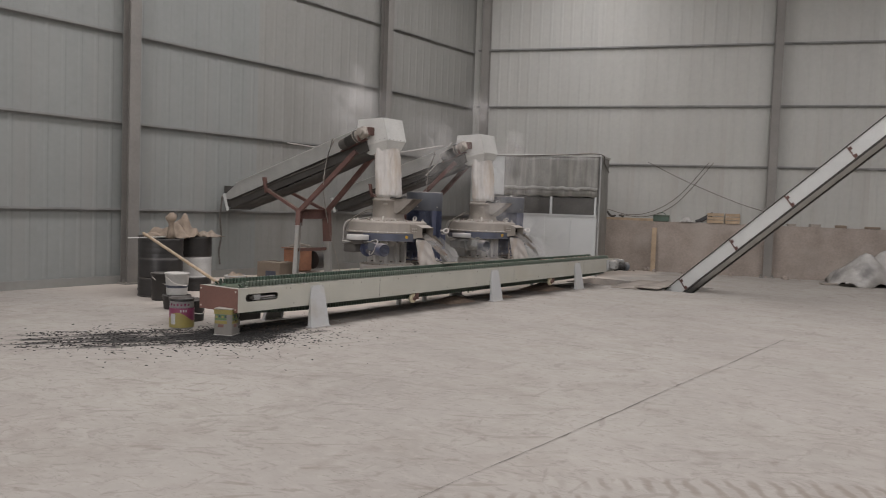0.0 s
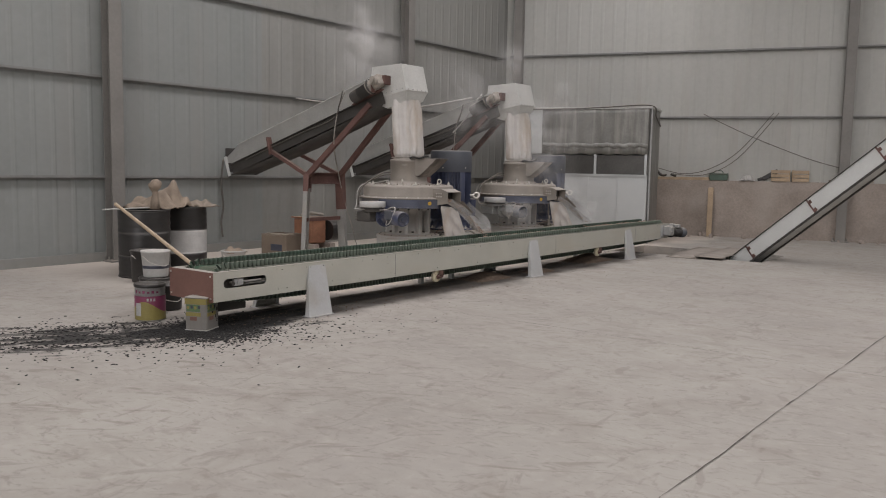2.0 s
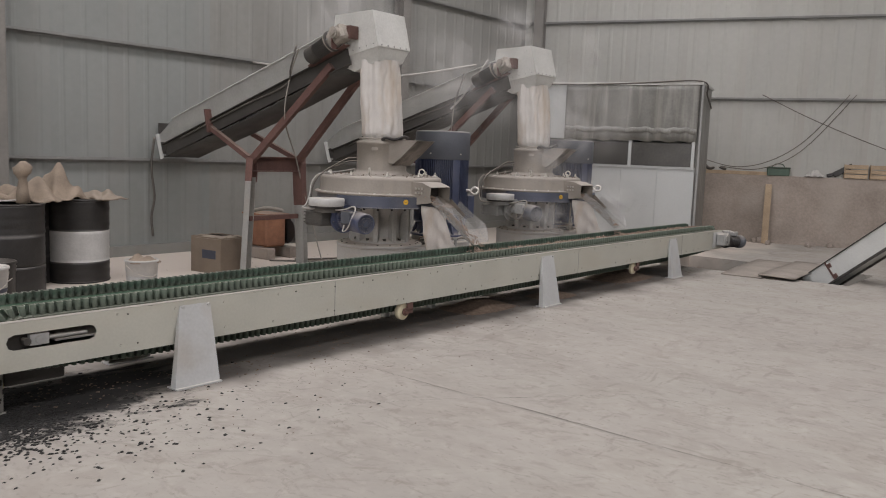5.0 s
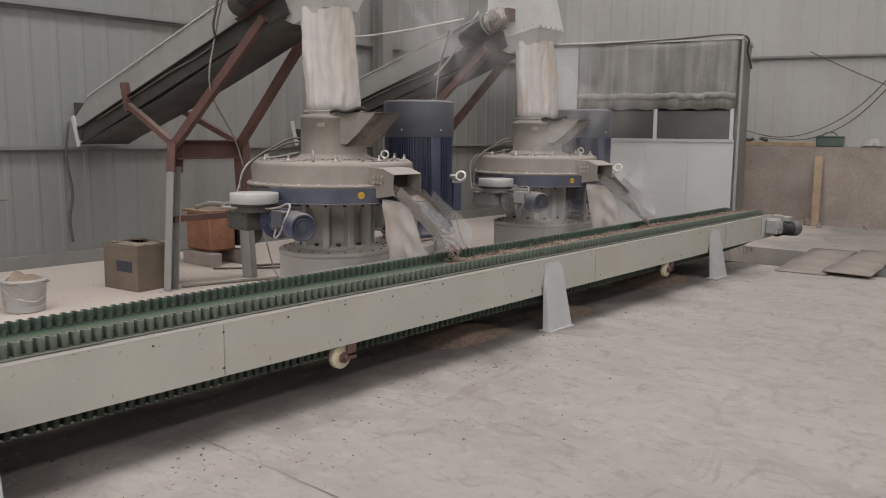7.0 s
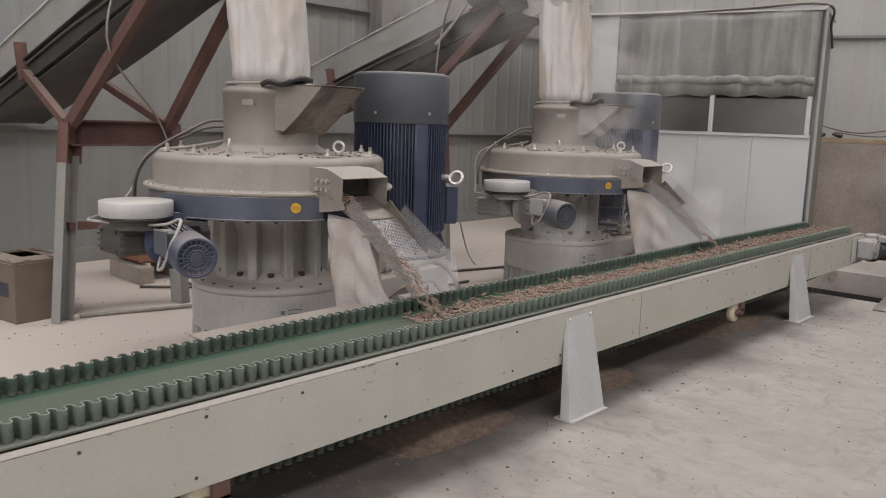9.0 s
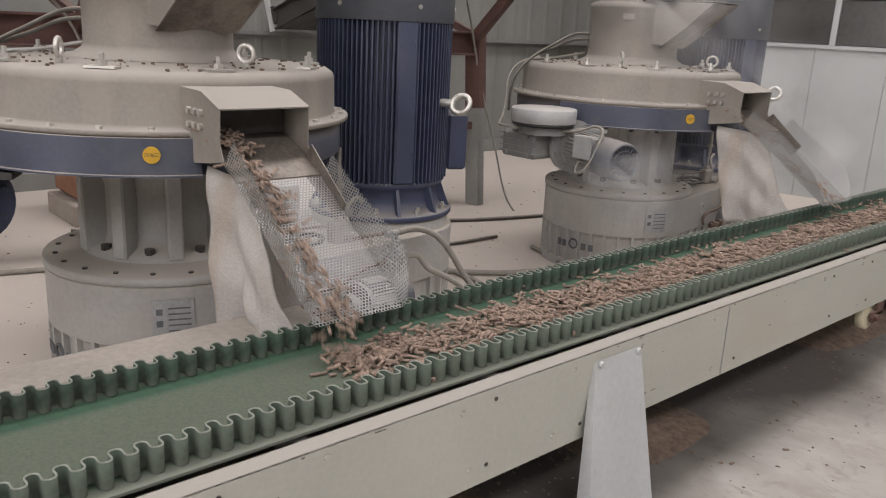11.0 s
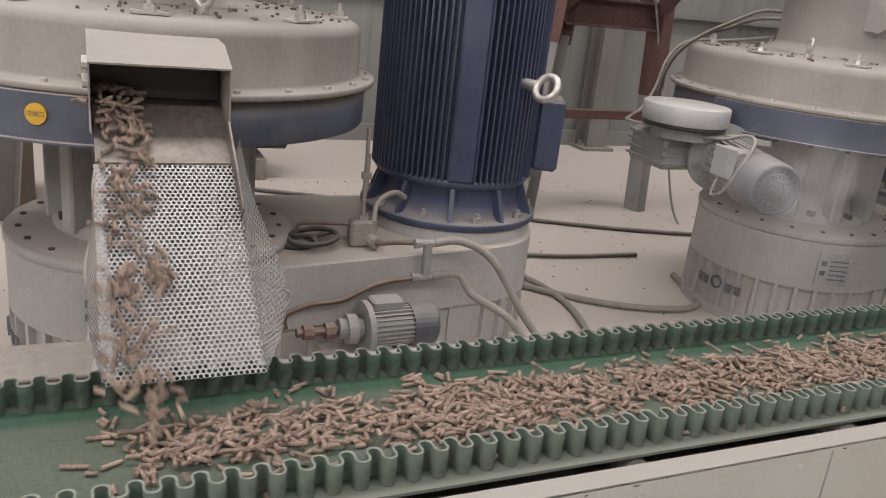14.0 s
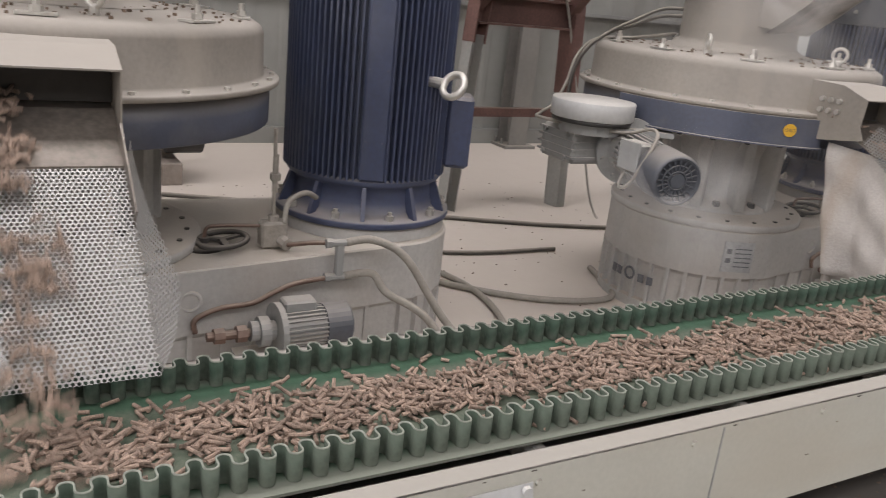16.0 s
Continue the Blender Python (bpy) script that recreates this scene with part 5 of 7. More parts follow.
def mill_drive(mill):
    first = mill is mills_first[0]
    bm = B()
    lathe(bm, [(0, 0.836), (0.156, 0.836), (0.160, 0.839), (0.160, 0.900), (0.157, 0.904), (0.0, 0.906)], 44, (0.10, -0.80, 0))
    cover = part("pulley_cover", bm, WHITE_PLASTIC, mill, "round white pulley cover")
    bm = B()
    lathe(bm, [(0, 0.820), (0.152, 0.820), (0.154, 0.835), (0.0, 0.8352)], 40, (0.10, -0.80, 0))
    part("cover_rim", bm, BLACKPAINT, cover)
    bm = B()
    box(bm, (0.02, -0.79, 0.72), (0.22, 0.20, 0.13), None, 0.012)
    for zz in (0.68, 0.71, 0.74, 0.77):
        box(bm, (0.02, -0.79, zz), (0.232, 0.212, 0.008))
    rod(bm, (0.10, -0.80, 0.78), (0.10, -0.80, 0.820), 0.12, 28)
    bar(bm, (0.28, -0.55, 0.805), (0.16, -0.76, 0.805), 0.10, 0.02)
    for dx in (-0.07, 0.07):
        for zz in (0.675, 0.765):
            rod(bm, (0.02 + dx, -0.885, zz), (0.02 + dx, -0.902, zz), 0.010, 6)
    part("reducer", bm, DUSTY_BELT if first else STEEL_GREY, mill, "dusty worm reducer box")
    # geared motor, its axis slanting forward
    a, b = Vector((0.17, -0.665, 0.722)), Vector((0.60, -0.795, 0.708))
    m = span(a, b)
    n = (b - a).length
    body, cowl = B(), B()
    rod(body, m @ Vector((0, 0, -0.03)), m @ Vector((0, 0, 0.012)), 0.105, 28)
    rod(body, m @ Vector((0, 0, 0.012)), m @ Vector((0, 0, 0.032)), 0.130, 36)
    rod(body, m @ Vector((0, 0, 0.032)), m @ Vector((0, 0, 0.075)), 0.088, 28, 0.080)
    finned(body, m, 0.075, 0.090, 0.075, n * 0.70, 30)
    for k in range(8):
        t = k * math.pi / 4 + 0.3
        rod(body, m @ Vector((0.108 * math.cos(t), 0.108 * math.sin(t), 0.03)), m @ Vector((0.108 * math.cos(t), 0.108 * math.sin(t), 0.046)), 0.009, 6)
    g = part("gearmotor", body, MOTOR_BLUE if first else STEEL_GREY, mill, "dusty dark blue gear motor" if first else "dust-grey gear motor")
    lathe(cowl, [(0.0, n * 0.66), (0.086, n * 0.66), (0.091, n * 0.67), (0.091, n * 0.955), (0.088, n * 0.985), (0.081, n), (0.078, n), (0.076, n - 0.012), (0.0, n - 0.010)], 40)
    cowl.transform(m)
    c = part("fan_cowl", cowl, MOTOR_BLUE if first else MOTOR_CAP, g)
    bm = B()
    for k in range(20):
        box(bm, (0.053, 0, n - 0.0065), (0.046, 0.0045, 0.005), m @ pose(0, 0, 0, 0, 0, 18 * k))
    for q_ in (0.032, 0.053, 0.075):
        torus(bm, m @ pose(0, 0, n - 0.006), q_, 0.003, 28, 6)
    rod(bm, m @ Vector((0, 0, n - 0.009)), m @ Vector((0, 0, n - 0.002)), 0.026, 20)
    part("fan_grille", bm, BLUE if first else MOTOR_CAP, c)
    bm = B()
    t0 = m @ Vector((0, 0, n * 0.40))
    box(bm, t0 + Vector((0.045, -0.088, 0.035)), (0.10, 0.06, 0.10), None, 0.010)
    box(bm, t0 + Vector((0.045, -0.122, 0.035)), (0.108, 0.010, 0.108), None, 0.004)
    part("terminal_box", bm, MOTOR_CAP if first else STEEL_GREY, g)
    bm = B()
    tube(bm, [t0 + Vector((0.02, -0.11, -0.03)), t0 + Vector((0.02, -0.125, -0.085)), t0 + Vector((0.075, -0.13, -0.065)), t0 + Vector((0.125, -0.12, 0.03)), t0 + Vector((0.115, -0.07, 0.115)),
              t0 + Vector((0.03, -0.03, 0.125)), t0 + Vector((-0.09, -0.06, 0.090)), (0.0, -0.955, 0.812), (-0.10, -0.90, 0.815), (-0.22, -0.76, 0.83), (-0.36, -0.60, 0.90), (-0.44, -0.50, 1.02), (-0.42, -0.42, 1.10), (-0.30, -0.30, 1.125), (-0.20, -0.16, 1.16)], 0.0065)
    part("motor_cable", bm, HOSE if not first else PALE_CABLE, g)


def main_motor(mill):
    c = (-0.078, 1.02)
    bm = B()
    lathe(bm, [(0.305, 0.38), (0.305, 0.455), (0.298, 0.462), (0.0, 0.462)], 48, (*c, 0))
    part("motor_pedestal", bm, CASTING, mill, "round light grey motor pedestal")
    bm = B()
    lathe(bm, [(0.0, 0.464), (0.314, 0.464), (0.318, 0.468), (0.318, 0.484), (0.314, 0.489), (0.280, 0.492), (0.262, 0.510), (0.252, 0.545), (0.250, 0.585), (0.270, 0.598), (0.276, 0.605), (0.276, 0.622), (0.0, 0.63)], 56, (*c, 0))
    fl = part("motor_flange", bm, MOTOR_BLUE, mill, "blue bolted motor flange with gussets")
    gus, nut = B(), B()
    prism(gus, [(0.245, 0.490), (0.308, 0.490), (0.304, 0.500), (0.268, 0.595), (0.245, 0.600)], -0.007, 0.007)
    rod(nut, (0, 0, 0), (0, 0, 0.020), 0.014, 6)
    rod(nut, (0, 0, 0.018), (0, 0, 0.032), 0.008, 8)
    gus, nut = finish("gusset", gus, MOTOR_BLUE), finish("bolt", nut, ZINC)
    for k in range(10):
        part("gusset", gus, MOTOR_BLUE, fl, "", pose(*c, 0, 0, 0, 36 * k - 22))
        part("bolt", nut, ZINC, fl, "", pose(*c, 0, 0, 0, 36 * k - 4) @ pose(0.292, 0, 0.489))
    bm = B()
    finned(bm, pose(*c, 0), 0.260, 0.288, 0.620, 1.285, 84, ((-18, 9), (42, 5)))
    frame_part = part("finned_frame", bm, MOTOR_BLUE, mill, "deep blue finned motor frame")
    bm = B()
    box(bm, (0.270, 0, 0.953), (0.036, 0.088, 0.665), pose(*c, 0, 0, 0, -18), 0.008)
    for zz in (0.75, 0.98, 1.2):
        for dy in (-0.03, 0.03):
            rod(bm, pose(*c, 0, 0, 0, -18) @ Vector((0.285, dy, zz)), pose(*c, 0, 0, 0, -18) @ Vector((0.292, dy, zz)), 0.006, 6)
    part("frame_pad", bm, MOTOR_BLUE, frame_part)
    bm = B()
    lathe(bm, [(0.270, 1.275), (0.292, 1.275), (0.294, 1.28), (0.294, 1.555), (0.288, 1.568), (0.27, 1.575), (0.0, 1.58)], 56, (*c, 0))
    cap = part("fan_cowl", bm, MOTOR_CAP, mill, "dust-covered blue motor fan cowl")
    bm = B()
    for t in (-75, -10, 60):
        rod(bm, pose(*c, 0, 0, 0, t) @ Vector((0.293, 0, 1.335)), pose(*c, 0, 0, 0, t) @ Vector((0.300, 0, 1.335)), 0.009, 8)
    part("cowl_screws", bm, ZINC, cap)
    bm = B()
    a = pose(*c, 0, 0, 0, 22)
    torus(bm, a @ pose(0.375, 0, 0.955, 0, 0, 0) @ pose(0, 0, 0, 62, 0, 0), 0.040, 0.012, 26, 10)
    rod(bm, a @ Vector((0.26, 0, 0.955)), a @ Vector((0.335, 0, 0.955)), 0.018, 12)
    part("lifting_eye", bm, ZINC, frame_part, "bright steel lifting eye")
    bm = B()
    box(bm, (0.325, 0, 0.775), (0.09, 0.15, 0.25), pose(*c, 0, 0, 0, 62), 0.012)
    part("terminal_box", bm, MOTOR_BLUE, frame_part)
    # hatch, valve block, pump and oil pipes on the housing
    bm = B()
    hx, hy = 0.17, 0.40
    lathe(bm, [(0.0, 0.42), (0.060, 0.42), (0.062, 0.432), (0.045, 0.440), (0.0, 0.442)], 10, (hx, hy, 0))
    rod(bm, (hx, hy, 0.44), (hx, hy, 0.455), 0.018, 10)
    torus(bm, pose(hx + 0.02, hy + 0.05, 0.450, 6, 0, 0), 0.075, 0.009, 22, 8)
    for k in range(3):
        bar(bm, (hx + 0.02, hy + 0.05, 0.450), (hx + 0.02 + 0.075 * math.cos(k * 2.1), hy + 0.05 + 0.075 * math.sin(k * 2.1), 0.450), 0.018, 0.008)
    box(bm, (hx - 0.01, hy - 0.07, 0.432), (0.05, 0.10, 0.022), None, 0.005)
    part("hand_valve", bm, BLACK, mill, "dirty dark hand valve on the housing")
    bm = B()
    vx, vy = 0.20, 0.605
    box(bm, (vx, vy, 0.465), (0.055, 0.085, 0.085), pose(0, 0, 0), 0.008)
    rod(bm, (vx + 0.03, vy + 0.02, 0.45), (vx + 0.06, vy + 0.03, 0.445), 0.020, 8)
    rod(bm, (vx, vy, 0.505), (vx, vy, 0.525), 0.018, 8)
    part("valve_block", bm, DUSTY_CASTING, mill, "dusty dark valve block")
    bm = B()
    rod(bm, (vx, vy, 0.52), (vx + 0.01, vy - 0.005, 0.80), 0.006, 8)
    rod(bm, (vx + 0.004, vy, 0.60), (vx + 0.007, vy, 0.72), 0.009, 10)
    rod(bm, (vx + 0.004, vy, 0.64), (vx + 0.006, vy, 0.66), 0.017, 6)
    part("riser_fitting", bm, DUSTY_CASTING, mill, "dusty riser fitting up to the cover")
    bm = B()
    tube(bm, [(vx + 0.02, vy + 0.03, 0.50), (vx - 0.01, vy + 0.05, 0.56), (vx - 0.03, vy + 0.11, 0.585), (vx - 0.06, vy + 0.16, 0.56)], 0.009)
    part("short_hose", bm, HOSE, mill)
    px, py = 0.338, 0.768
    bm = B()
    tube(bm, [(vx + 0.06, vy + 0.03, 0.445), (0.285, 0.665, 0.455), (0.31, 0.70, 0.464), (px, py, 0.469)], 0.0075)
    tube(bm, [(0.385, 0.33, 0.235), (0.380, 0.33, 0.275), (0.372, 0.40, 0.300), (0.365, 0.50, 0.305), (0.358, 0.565, 0.330), (0.348, 0.64, 0.350), (px, py, 0.357)], 0.0085)
    tube(bm, [(hx, hy, 0.45), (hx, hy + 0.01, 0.485), (hx + 0.01, hy + 0.06, 0.492), (vx, vy - 0.04, 0.492)], 0.006)
    part("copper_pipe", bm, COPPER, mill)
    bm = B()
    box(bm, (px, py + 0.010, 0.413), (0.022, 0.026, 0.11), None, 0.004)
    for zz in (0.469, 0.357):
        rod(bm, (px, py - 0.03, zz), (px, py + 0.045, zz), 0.0125, 10)
        rod(bm, (px, py - 0.036, zz), (px, py - 0.018, zz), 0.016, 6)
    part("pipe_manifold", bm, STEEL_GREY, mill)
    for z, yy in ((0.469, 0.0), (0.357, 0.06)):
        bm = B()
        tube(bm, [(px, py + 0.03, z), (px + 0.012, py + 0.12, z + 0.006), (px + 0.05, py + 0.22 - yy, z - 0.05), (0.44, 1.10 - yy, 0.24), (0.50, 1.22 - yy, 0.10), (0.58, 1.35, 0.03), (0.72, 1.42, 0.016)], 0.013, 10)
        part("oil_hose", bm, HOSE, mill)
    body, cowl = B(), B()
    yb, zb = 0.555, 0.232
    motor_small(body, cowl, (0.415, yb, zb), (0.405, yb + 0.235, zb), 0.062)
    box(body, (0.40, yb + 0.075, zb + 0.072), (0.06, 0.10, 0.035), None, 0.006)
    rod(body, (0.415, yb - 0.075, zb + 0.005), (0.415, yb, zb), 0.030, 16)
    rod(body, (0.415, yb - 0.05, zb), (0.415, yb - 0.02, zb), 0.046, 18)
    for k in range(3):
        box(body, (0.40, yb + 0.03 + 0.05 * k, zb - 0.065), (0.10, 0.02, 0.03))
    pm = part("oil_pump_motor", body, STEEL_GREY, mill, "small dusty grey oil pump motor")
    part("fan_cowl", cowl, MOTOR_CAP, pm)
    bm = B()
    rod(bm, (0.415, yb - 0.20, zb), (0.415, yb - 0.06, zb), 0.014, 10)
    rod(bm, (0.415, yb - 0.18, zb), (0.415, yb - 0.15, zb), 0.024, 8)
    rod(bm, (0.415, yb - 0.115, zb), (0.415, yb - 0.085, zb), 0.026, 8)
    part("pump_fitting", bm, COPPER, pm)
    bm = B()
    box(bm, (0.385, yb + 0.04, zb - 0.085), (0.09, 0.30, 0.014))
    part("pump_bracket", bm, CASTING, pm)


def feeder(label_extra, origin):
    """The inclined belt that comes from the long wall to the top of a mill, with its trestle."""
    f = thing("inclined_feeder", "sloping dark belt feeder with galvanised sides on a red trestle" + label_extra, "conveyor", (origin[0], origin[1], 0), group="inclined feeders")
    S, E = Vector((-3.26, -0.17, 1.275)), Vector((-0.28, -0.01, 2.27))
    d = (E - S).normalized()
    side = Vector((0, 0, 1)).cross(d).normalized()      # to +y
    up = d.cross(side)
    def P(s, w, h):
        return S + d * s + side * w + up * h
    n = (E - S).length
    half = 0.21
    for w in (-half, half):
        bm = B()
        q = [P(0.0, w, 0.05), P(n, w, 0.02), P(n, w, 0.27), P(0.35, w, 0.27), P(0.0, w, 0.17)]
        fc = bm.faces.new([bm.verts.new(p) for p in q])
        bmesh.ops.solidify(bm, geom=[fc], thickness=0.004)
        bar(bm, P(0.3, w, 0.27), P(n, w, 0.27), 0.025, 0.012)
        part("side_board", bm, GALV, f, "dusty galvanised side board")
        bm = B()
        channel(bm, P(0.05, w, -0.045), P(n, w, -0.045), 0.04 if w < 0 else -0.04, 0.16)
        part("stringer", bm, BLACK, f)
    bm = B()
    sheet(bm, lambda u, v: P(u * n, (v - 0.5) * 2 * (half - 0.01), 0.075), 4, 1, 0.008)
    part("carrying_belt", bm, BLACK, f)
    bm = B()
    sheet(bm, lambda u, v: P(u * (n - 0.12) + 0.05, (v - 0.5) * 2 * (half + 0.02), -0.11 - 0.035 * math.sin(math.pi * u)), 16, 1, 0.012)
    part("return_belt", bm, DUSTY_BELT, f, "dark return belt seen from below")
    for k in range(6):
        bm = B()
        s = 0.25 + k * 0.52
        rod(bm, P(s, -half + 0.01, -0.055), P(s, half - 0.01, -0.055), 0.022, 12)
        part("roller", bm, STEEL_GREY, f)
    bm = B()
    rod(bm, P(0.02, -half - 0.01, 0.0), P(0.02, half + 0.01, 0.0), 0.07, 16)
    part("tail_drum", bm, BLACK, f)
    bm = B()
    bar(bm, P(-0.02, -half - 0.012, -0.12), P(-0.02, -half - 0.012, 0.18), 0.02, 0.05)
    part("end_angle", bm, ELEV, f)
    # head box
    bm = B()
    ring = [(-0.52, 2.20, 0.215), (-0.47, 2.63, 0.215), (0.035, 2.645, 0.215), (0.125, 2.31, 0.215), (0.085, 2.185, 0.165), (-0.24, 2.09, 0.165)]
    ra = [bm.verts.new((x, -w, z)) for x, z, w in ring]
    rc = [bm.verts.new((x, w, z)) for x, z, w in ring]
    for k in range(6):
        bm.faces.new((ra[k], ra[(k + 1) % 6], rc[(k + 1) % 6], rc[k]))
    for r_ in (ra, rc):
        bm.faces.new((r_[0], r_[1], r_[2], r_[3]))
        bm.faces.new((r_[0], r_[3], r_[4], r_[5]))
    hb = part("head_box", bm, GALV, f, "pale dusty sheet-steel head box")
    bm = B()
    for y in (-0.217, 0.217):
        bar(bm, (0.035, y, 2.645), (0.125, y, 2.31), 0.010, 0.006)
        bar(bm, (-0.50, y, 2.20), (0.125, y, 2.312), 0.006, 0.010)
    bar(bm, (0.127, -0.215, 2.31), (0.127, 0.215, 2.31), 0.010, 0.010)
    part("box_seam", bm, GALV, hb)
    bm = B()
    for k in range(5):
        rod(bm, (0.120, -0.17 + 0.085 * k, 2.325), (0.130, -0.17 + 0.085 * k, 2.325), 0.007, 6)
        rod(bm, (-0.30 + 0.09 * k, -0.214, 2.27 + 0.016 * k), (-0.30 + 0.09 * k, -0.222, 2.27 + 0.016 * k), 0.007, 6)
    part("rivet_row", bm, STEEL_GREY, hb)
    # canvas sleeve, tied at the foot
    bm = B()

    def sleeve(u, v):
        t = u * 2 * math.pi
        r = 0.172 + 0.018 * v + 0.024 * noise.noise(Vector((2.2 * math.cos(t), 2.2 * math.sin(t), 1.1 * v))) + 0.014 * noise.noise(Vector((4 * math.cos(t) + 3 + 1.5 * v, 4 * math.sin(t), 2.6 * v))) + 0.010 * noise.noise(Vector((7 * math.cos(t) + 4 * v, 7 * math.sin(t) + 2, 8 * v)))
        if v > 0.93:
            r -= (v - 0.93) * 0.6
        sq = 1 + 0.10 * (1 - v) * abs(math.sin(2 * t))
        return Vector((-0.06 + 0.06 * v + r * sq * math.cos(t), r * sq * math.sin(t), 2.20 - 0.76 * v))

    sheet(bm, sleeve, 96, 36)
    bmesh.ops.remove_doubles(bm, verts=bm.verts, dist=0.0005)
    part("canvas_sleeve", bm, CLOTH, f, "stained white canvas sleeve down to the mill")
    bm = B()
    torus(bm, pose(0, 0, 1.455), 0.222, 0.008, 32)
    part("sleeve_tie", bm, HOSE, f)
    # head drive
    body, cowl = B(), B()
    motor_small(body, cowl, P(n - 0.06, -half - 0.12, 0.12), P(n - 0.40, -half - 0.12, 0.085), 0.078)
    dm = part("drive_motor", body, DUSTY_BELT, f, "dark dusty drive motor")
    part("fan_cowl", cowl, BLACK, dm)
    bm = B()
    bx = span(P(n - 0.08, -half - 0.12, 0.12), P(n + 0.16, -half - 0.12, 0.15))
    rod(bm, bx @ Vector((0, 0, -0.02)), bx @ Vector((0, 0, 0.02)), 0.098, 24)
    rod(bm, bx @ Vector((0, 0, 0.02)), bx @ Vector((0, 0, 0.10)), 0.082, 20, 0.070)
    box(bm, (0, 0, 0.15), (0.15, 0.15, 0.14), bx, 0.02)
    rod(bm, bx @ Vector((0, 0, 0.15)) + Vector((0, -0.12, 0)), bx @ Vector((0, 0, 0.15)) + Vector((0, 0.06, 0)), 0.055, 20)
    rod(bm, bx @ Vector((0, 0, 0.15)) + Vector((0, -0.135, 0)), bx @ Vector((0, 0, 0.15)) + Vector((0, -0.11, 0)), 0.032, 16)
    gb = part("gearbox", bm, DUSTY_CASTING, f, "dust-caked gearbox of the feeder drive")
    bm = B()
    for k in range(6):
        t = k * math.pi / 3
        p0 = bx @ Vector((0.085 * math.cos(t), 0.085 * math.sin(t), 0.018))
        rod(bm, p0, p0 + bx.to_3x3() @ Vector((0, 0, 0.016)), 0.010, 6)
    part("flange_bolts", bm, STEEL_GREY, gb)
    bm = B()
    bar(bm, P(n - 0.46, -half - 0.07, 0.02), P(n + 0.06, -half - 0.07, 0.04), 0.07, 0.012)
    box(bm, P(n + 0.15, -half - 0.06, 0.13), (0.05, 0.12, 0.12), None, 0.006)
    bar(bm, P(n - 0.34, -half - 0.05, 0.02), P(n - 0.32, -half - 0.05, 0.14), 0.05, 0.012)
    bar(bm, P(n - 0.02, -half - 0.17, 0.02), P(n + 0.0, -half - 0.17, 0.14), 0.06, 0.012)
    part("motor_bracket", bm, RUST, f)
    # red trestle
    j1, j2 = Vector((-1.50, -0.435, 1.215)), Vector((-1.54, 0.24, 1.215))
    f1, f2 = Vector((-1.44, -0.555, 0.0)), Vector((-1.46, 0.25, 0.0))
    for j, g in ((j1, f1), (j2, f2)):
        red_from = 0.84 if g is f1 else 0.62
        mid = g.lerp(j, red_from)
        bm = B()
        channel(bm, g, mid, 0.06, 0.12)
        part("trestle_leg", bm, TRESTLE_GREY, f, "galvanised channel leg")
        bm = B()
        channel(bm, g.lerp(j, red_from - 0.04), j, 0.07, 0.13, 0.012)
        part("leg_head", bm, RUST, f, "red oxide leg head")
        low = P(0.98, -half - 0.03 if g is f1 else half + 0.03, -0.06)
        high = P(n - 0.22, -half - 0.03 if g is f1 else half + 0.03, -0.06)
        bm = B()
        bar(bm, j, low, 0.05, 0.05)
        bar(bm, low - Vector((0, 0, 0.05)), low + Vector((-0.06, 0, 0.20)), 0.09, 0.03)
        part("short_strut", bm, RUST, f)
        bm = B()
        bar(bm, j - Vector((0, 0, 0.05)), high, 0.055, 0.07)
        part("long_strut", bm, RUST, f)
    bm = B()
    channel(bm, j1 - Vector((0, 0, 0.06)), j2 - Vector((0, 0, 0.06)), 0.06, 0.16, 0.012)
    part("cross_beam", bm, RUST, f)
    bm = B()
    bar(bm, f1.lerp(j1, 0.48) + Vector((0, 0.03, 0)), f2.lerp(j2, 0.48) - Vector((0, 0.03, 0)), 0.05, 0.05)
    part("low_tie", bm, RUST, f)
    # slack power cable
    bm = B()
    tube(bm, [P(n - 0.5, -half - 0.14, 0.2), P(n - 0.75, -half - 0.08, 0.02), j1 + Vector((0.5, 0.05, 0.42)), j2 + Vector((0.10, -0.1, 0.02)), j2 + Vector((0.08, 0.05, -0.4)), j2 + Vector((0.16, 0.12, -0.75)), j2 + Vector((0.3, 0.15, -1.15)), j2 + Vector((0.6, 0.1, -1.295))], 0.007)
    part("power_cable", bm, HOSE, f)
    bm = B()
    tube(bm, [P(n - 0.5, -half - 0.16, 0.24), P(n - 0.62, -half - 0.18, 0.05), P(n - 0.9, -half - 0.03, -0.02), P(n - 1.6, -half - 0.02, 0.0), P(0.4, -half - 0.02, 0.0)], 0.009)
    part("motor_lead", bm, CABLE, f)
    return f


mills_first = []
for k, (mx, my) in enumerate(MILLS):
    mill = thing("pellet_mill", "dusty vertical pellet mill with a blue main motor and perforated chute", "pellet mill", (mx, my, 0), group="pellet mills")
    if not mills_first:
        mills_first.append(mill)
    mill_base(mill)
    mill_cover(mill)
    mill_chute(mill)
    mill_drive(mill)
    main_motor(mill)
    feeder("", (mx, my))


# ---- pellet elevator ----
elev = thing("pellet_elevator", "pale sloping enclosed elevator with dark edges rising from the pit", "conveyor", (0, 0, 0))
EA, ED = Vector((-5.08, 14.58, -0.12)), Vector((1.2, -0.28, 1.012)).normalized()
EL = 7.6
es = Vector((0, 0, 1)).cross(ED).normalized()
eu = ED.cross(es)


def EP(s, w, h):
    return EA + ED * s + es * w + eu * h


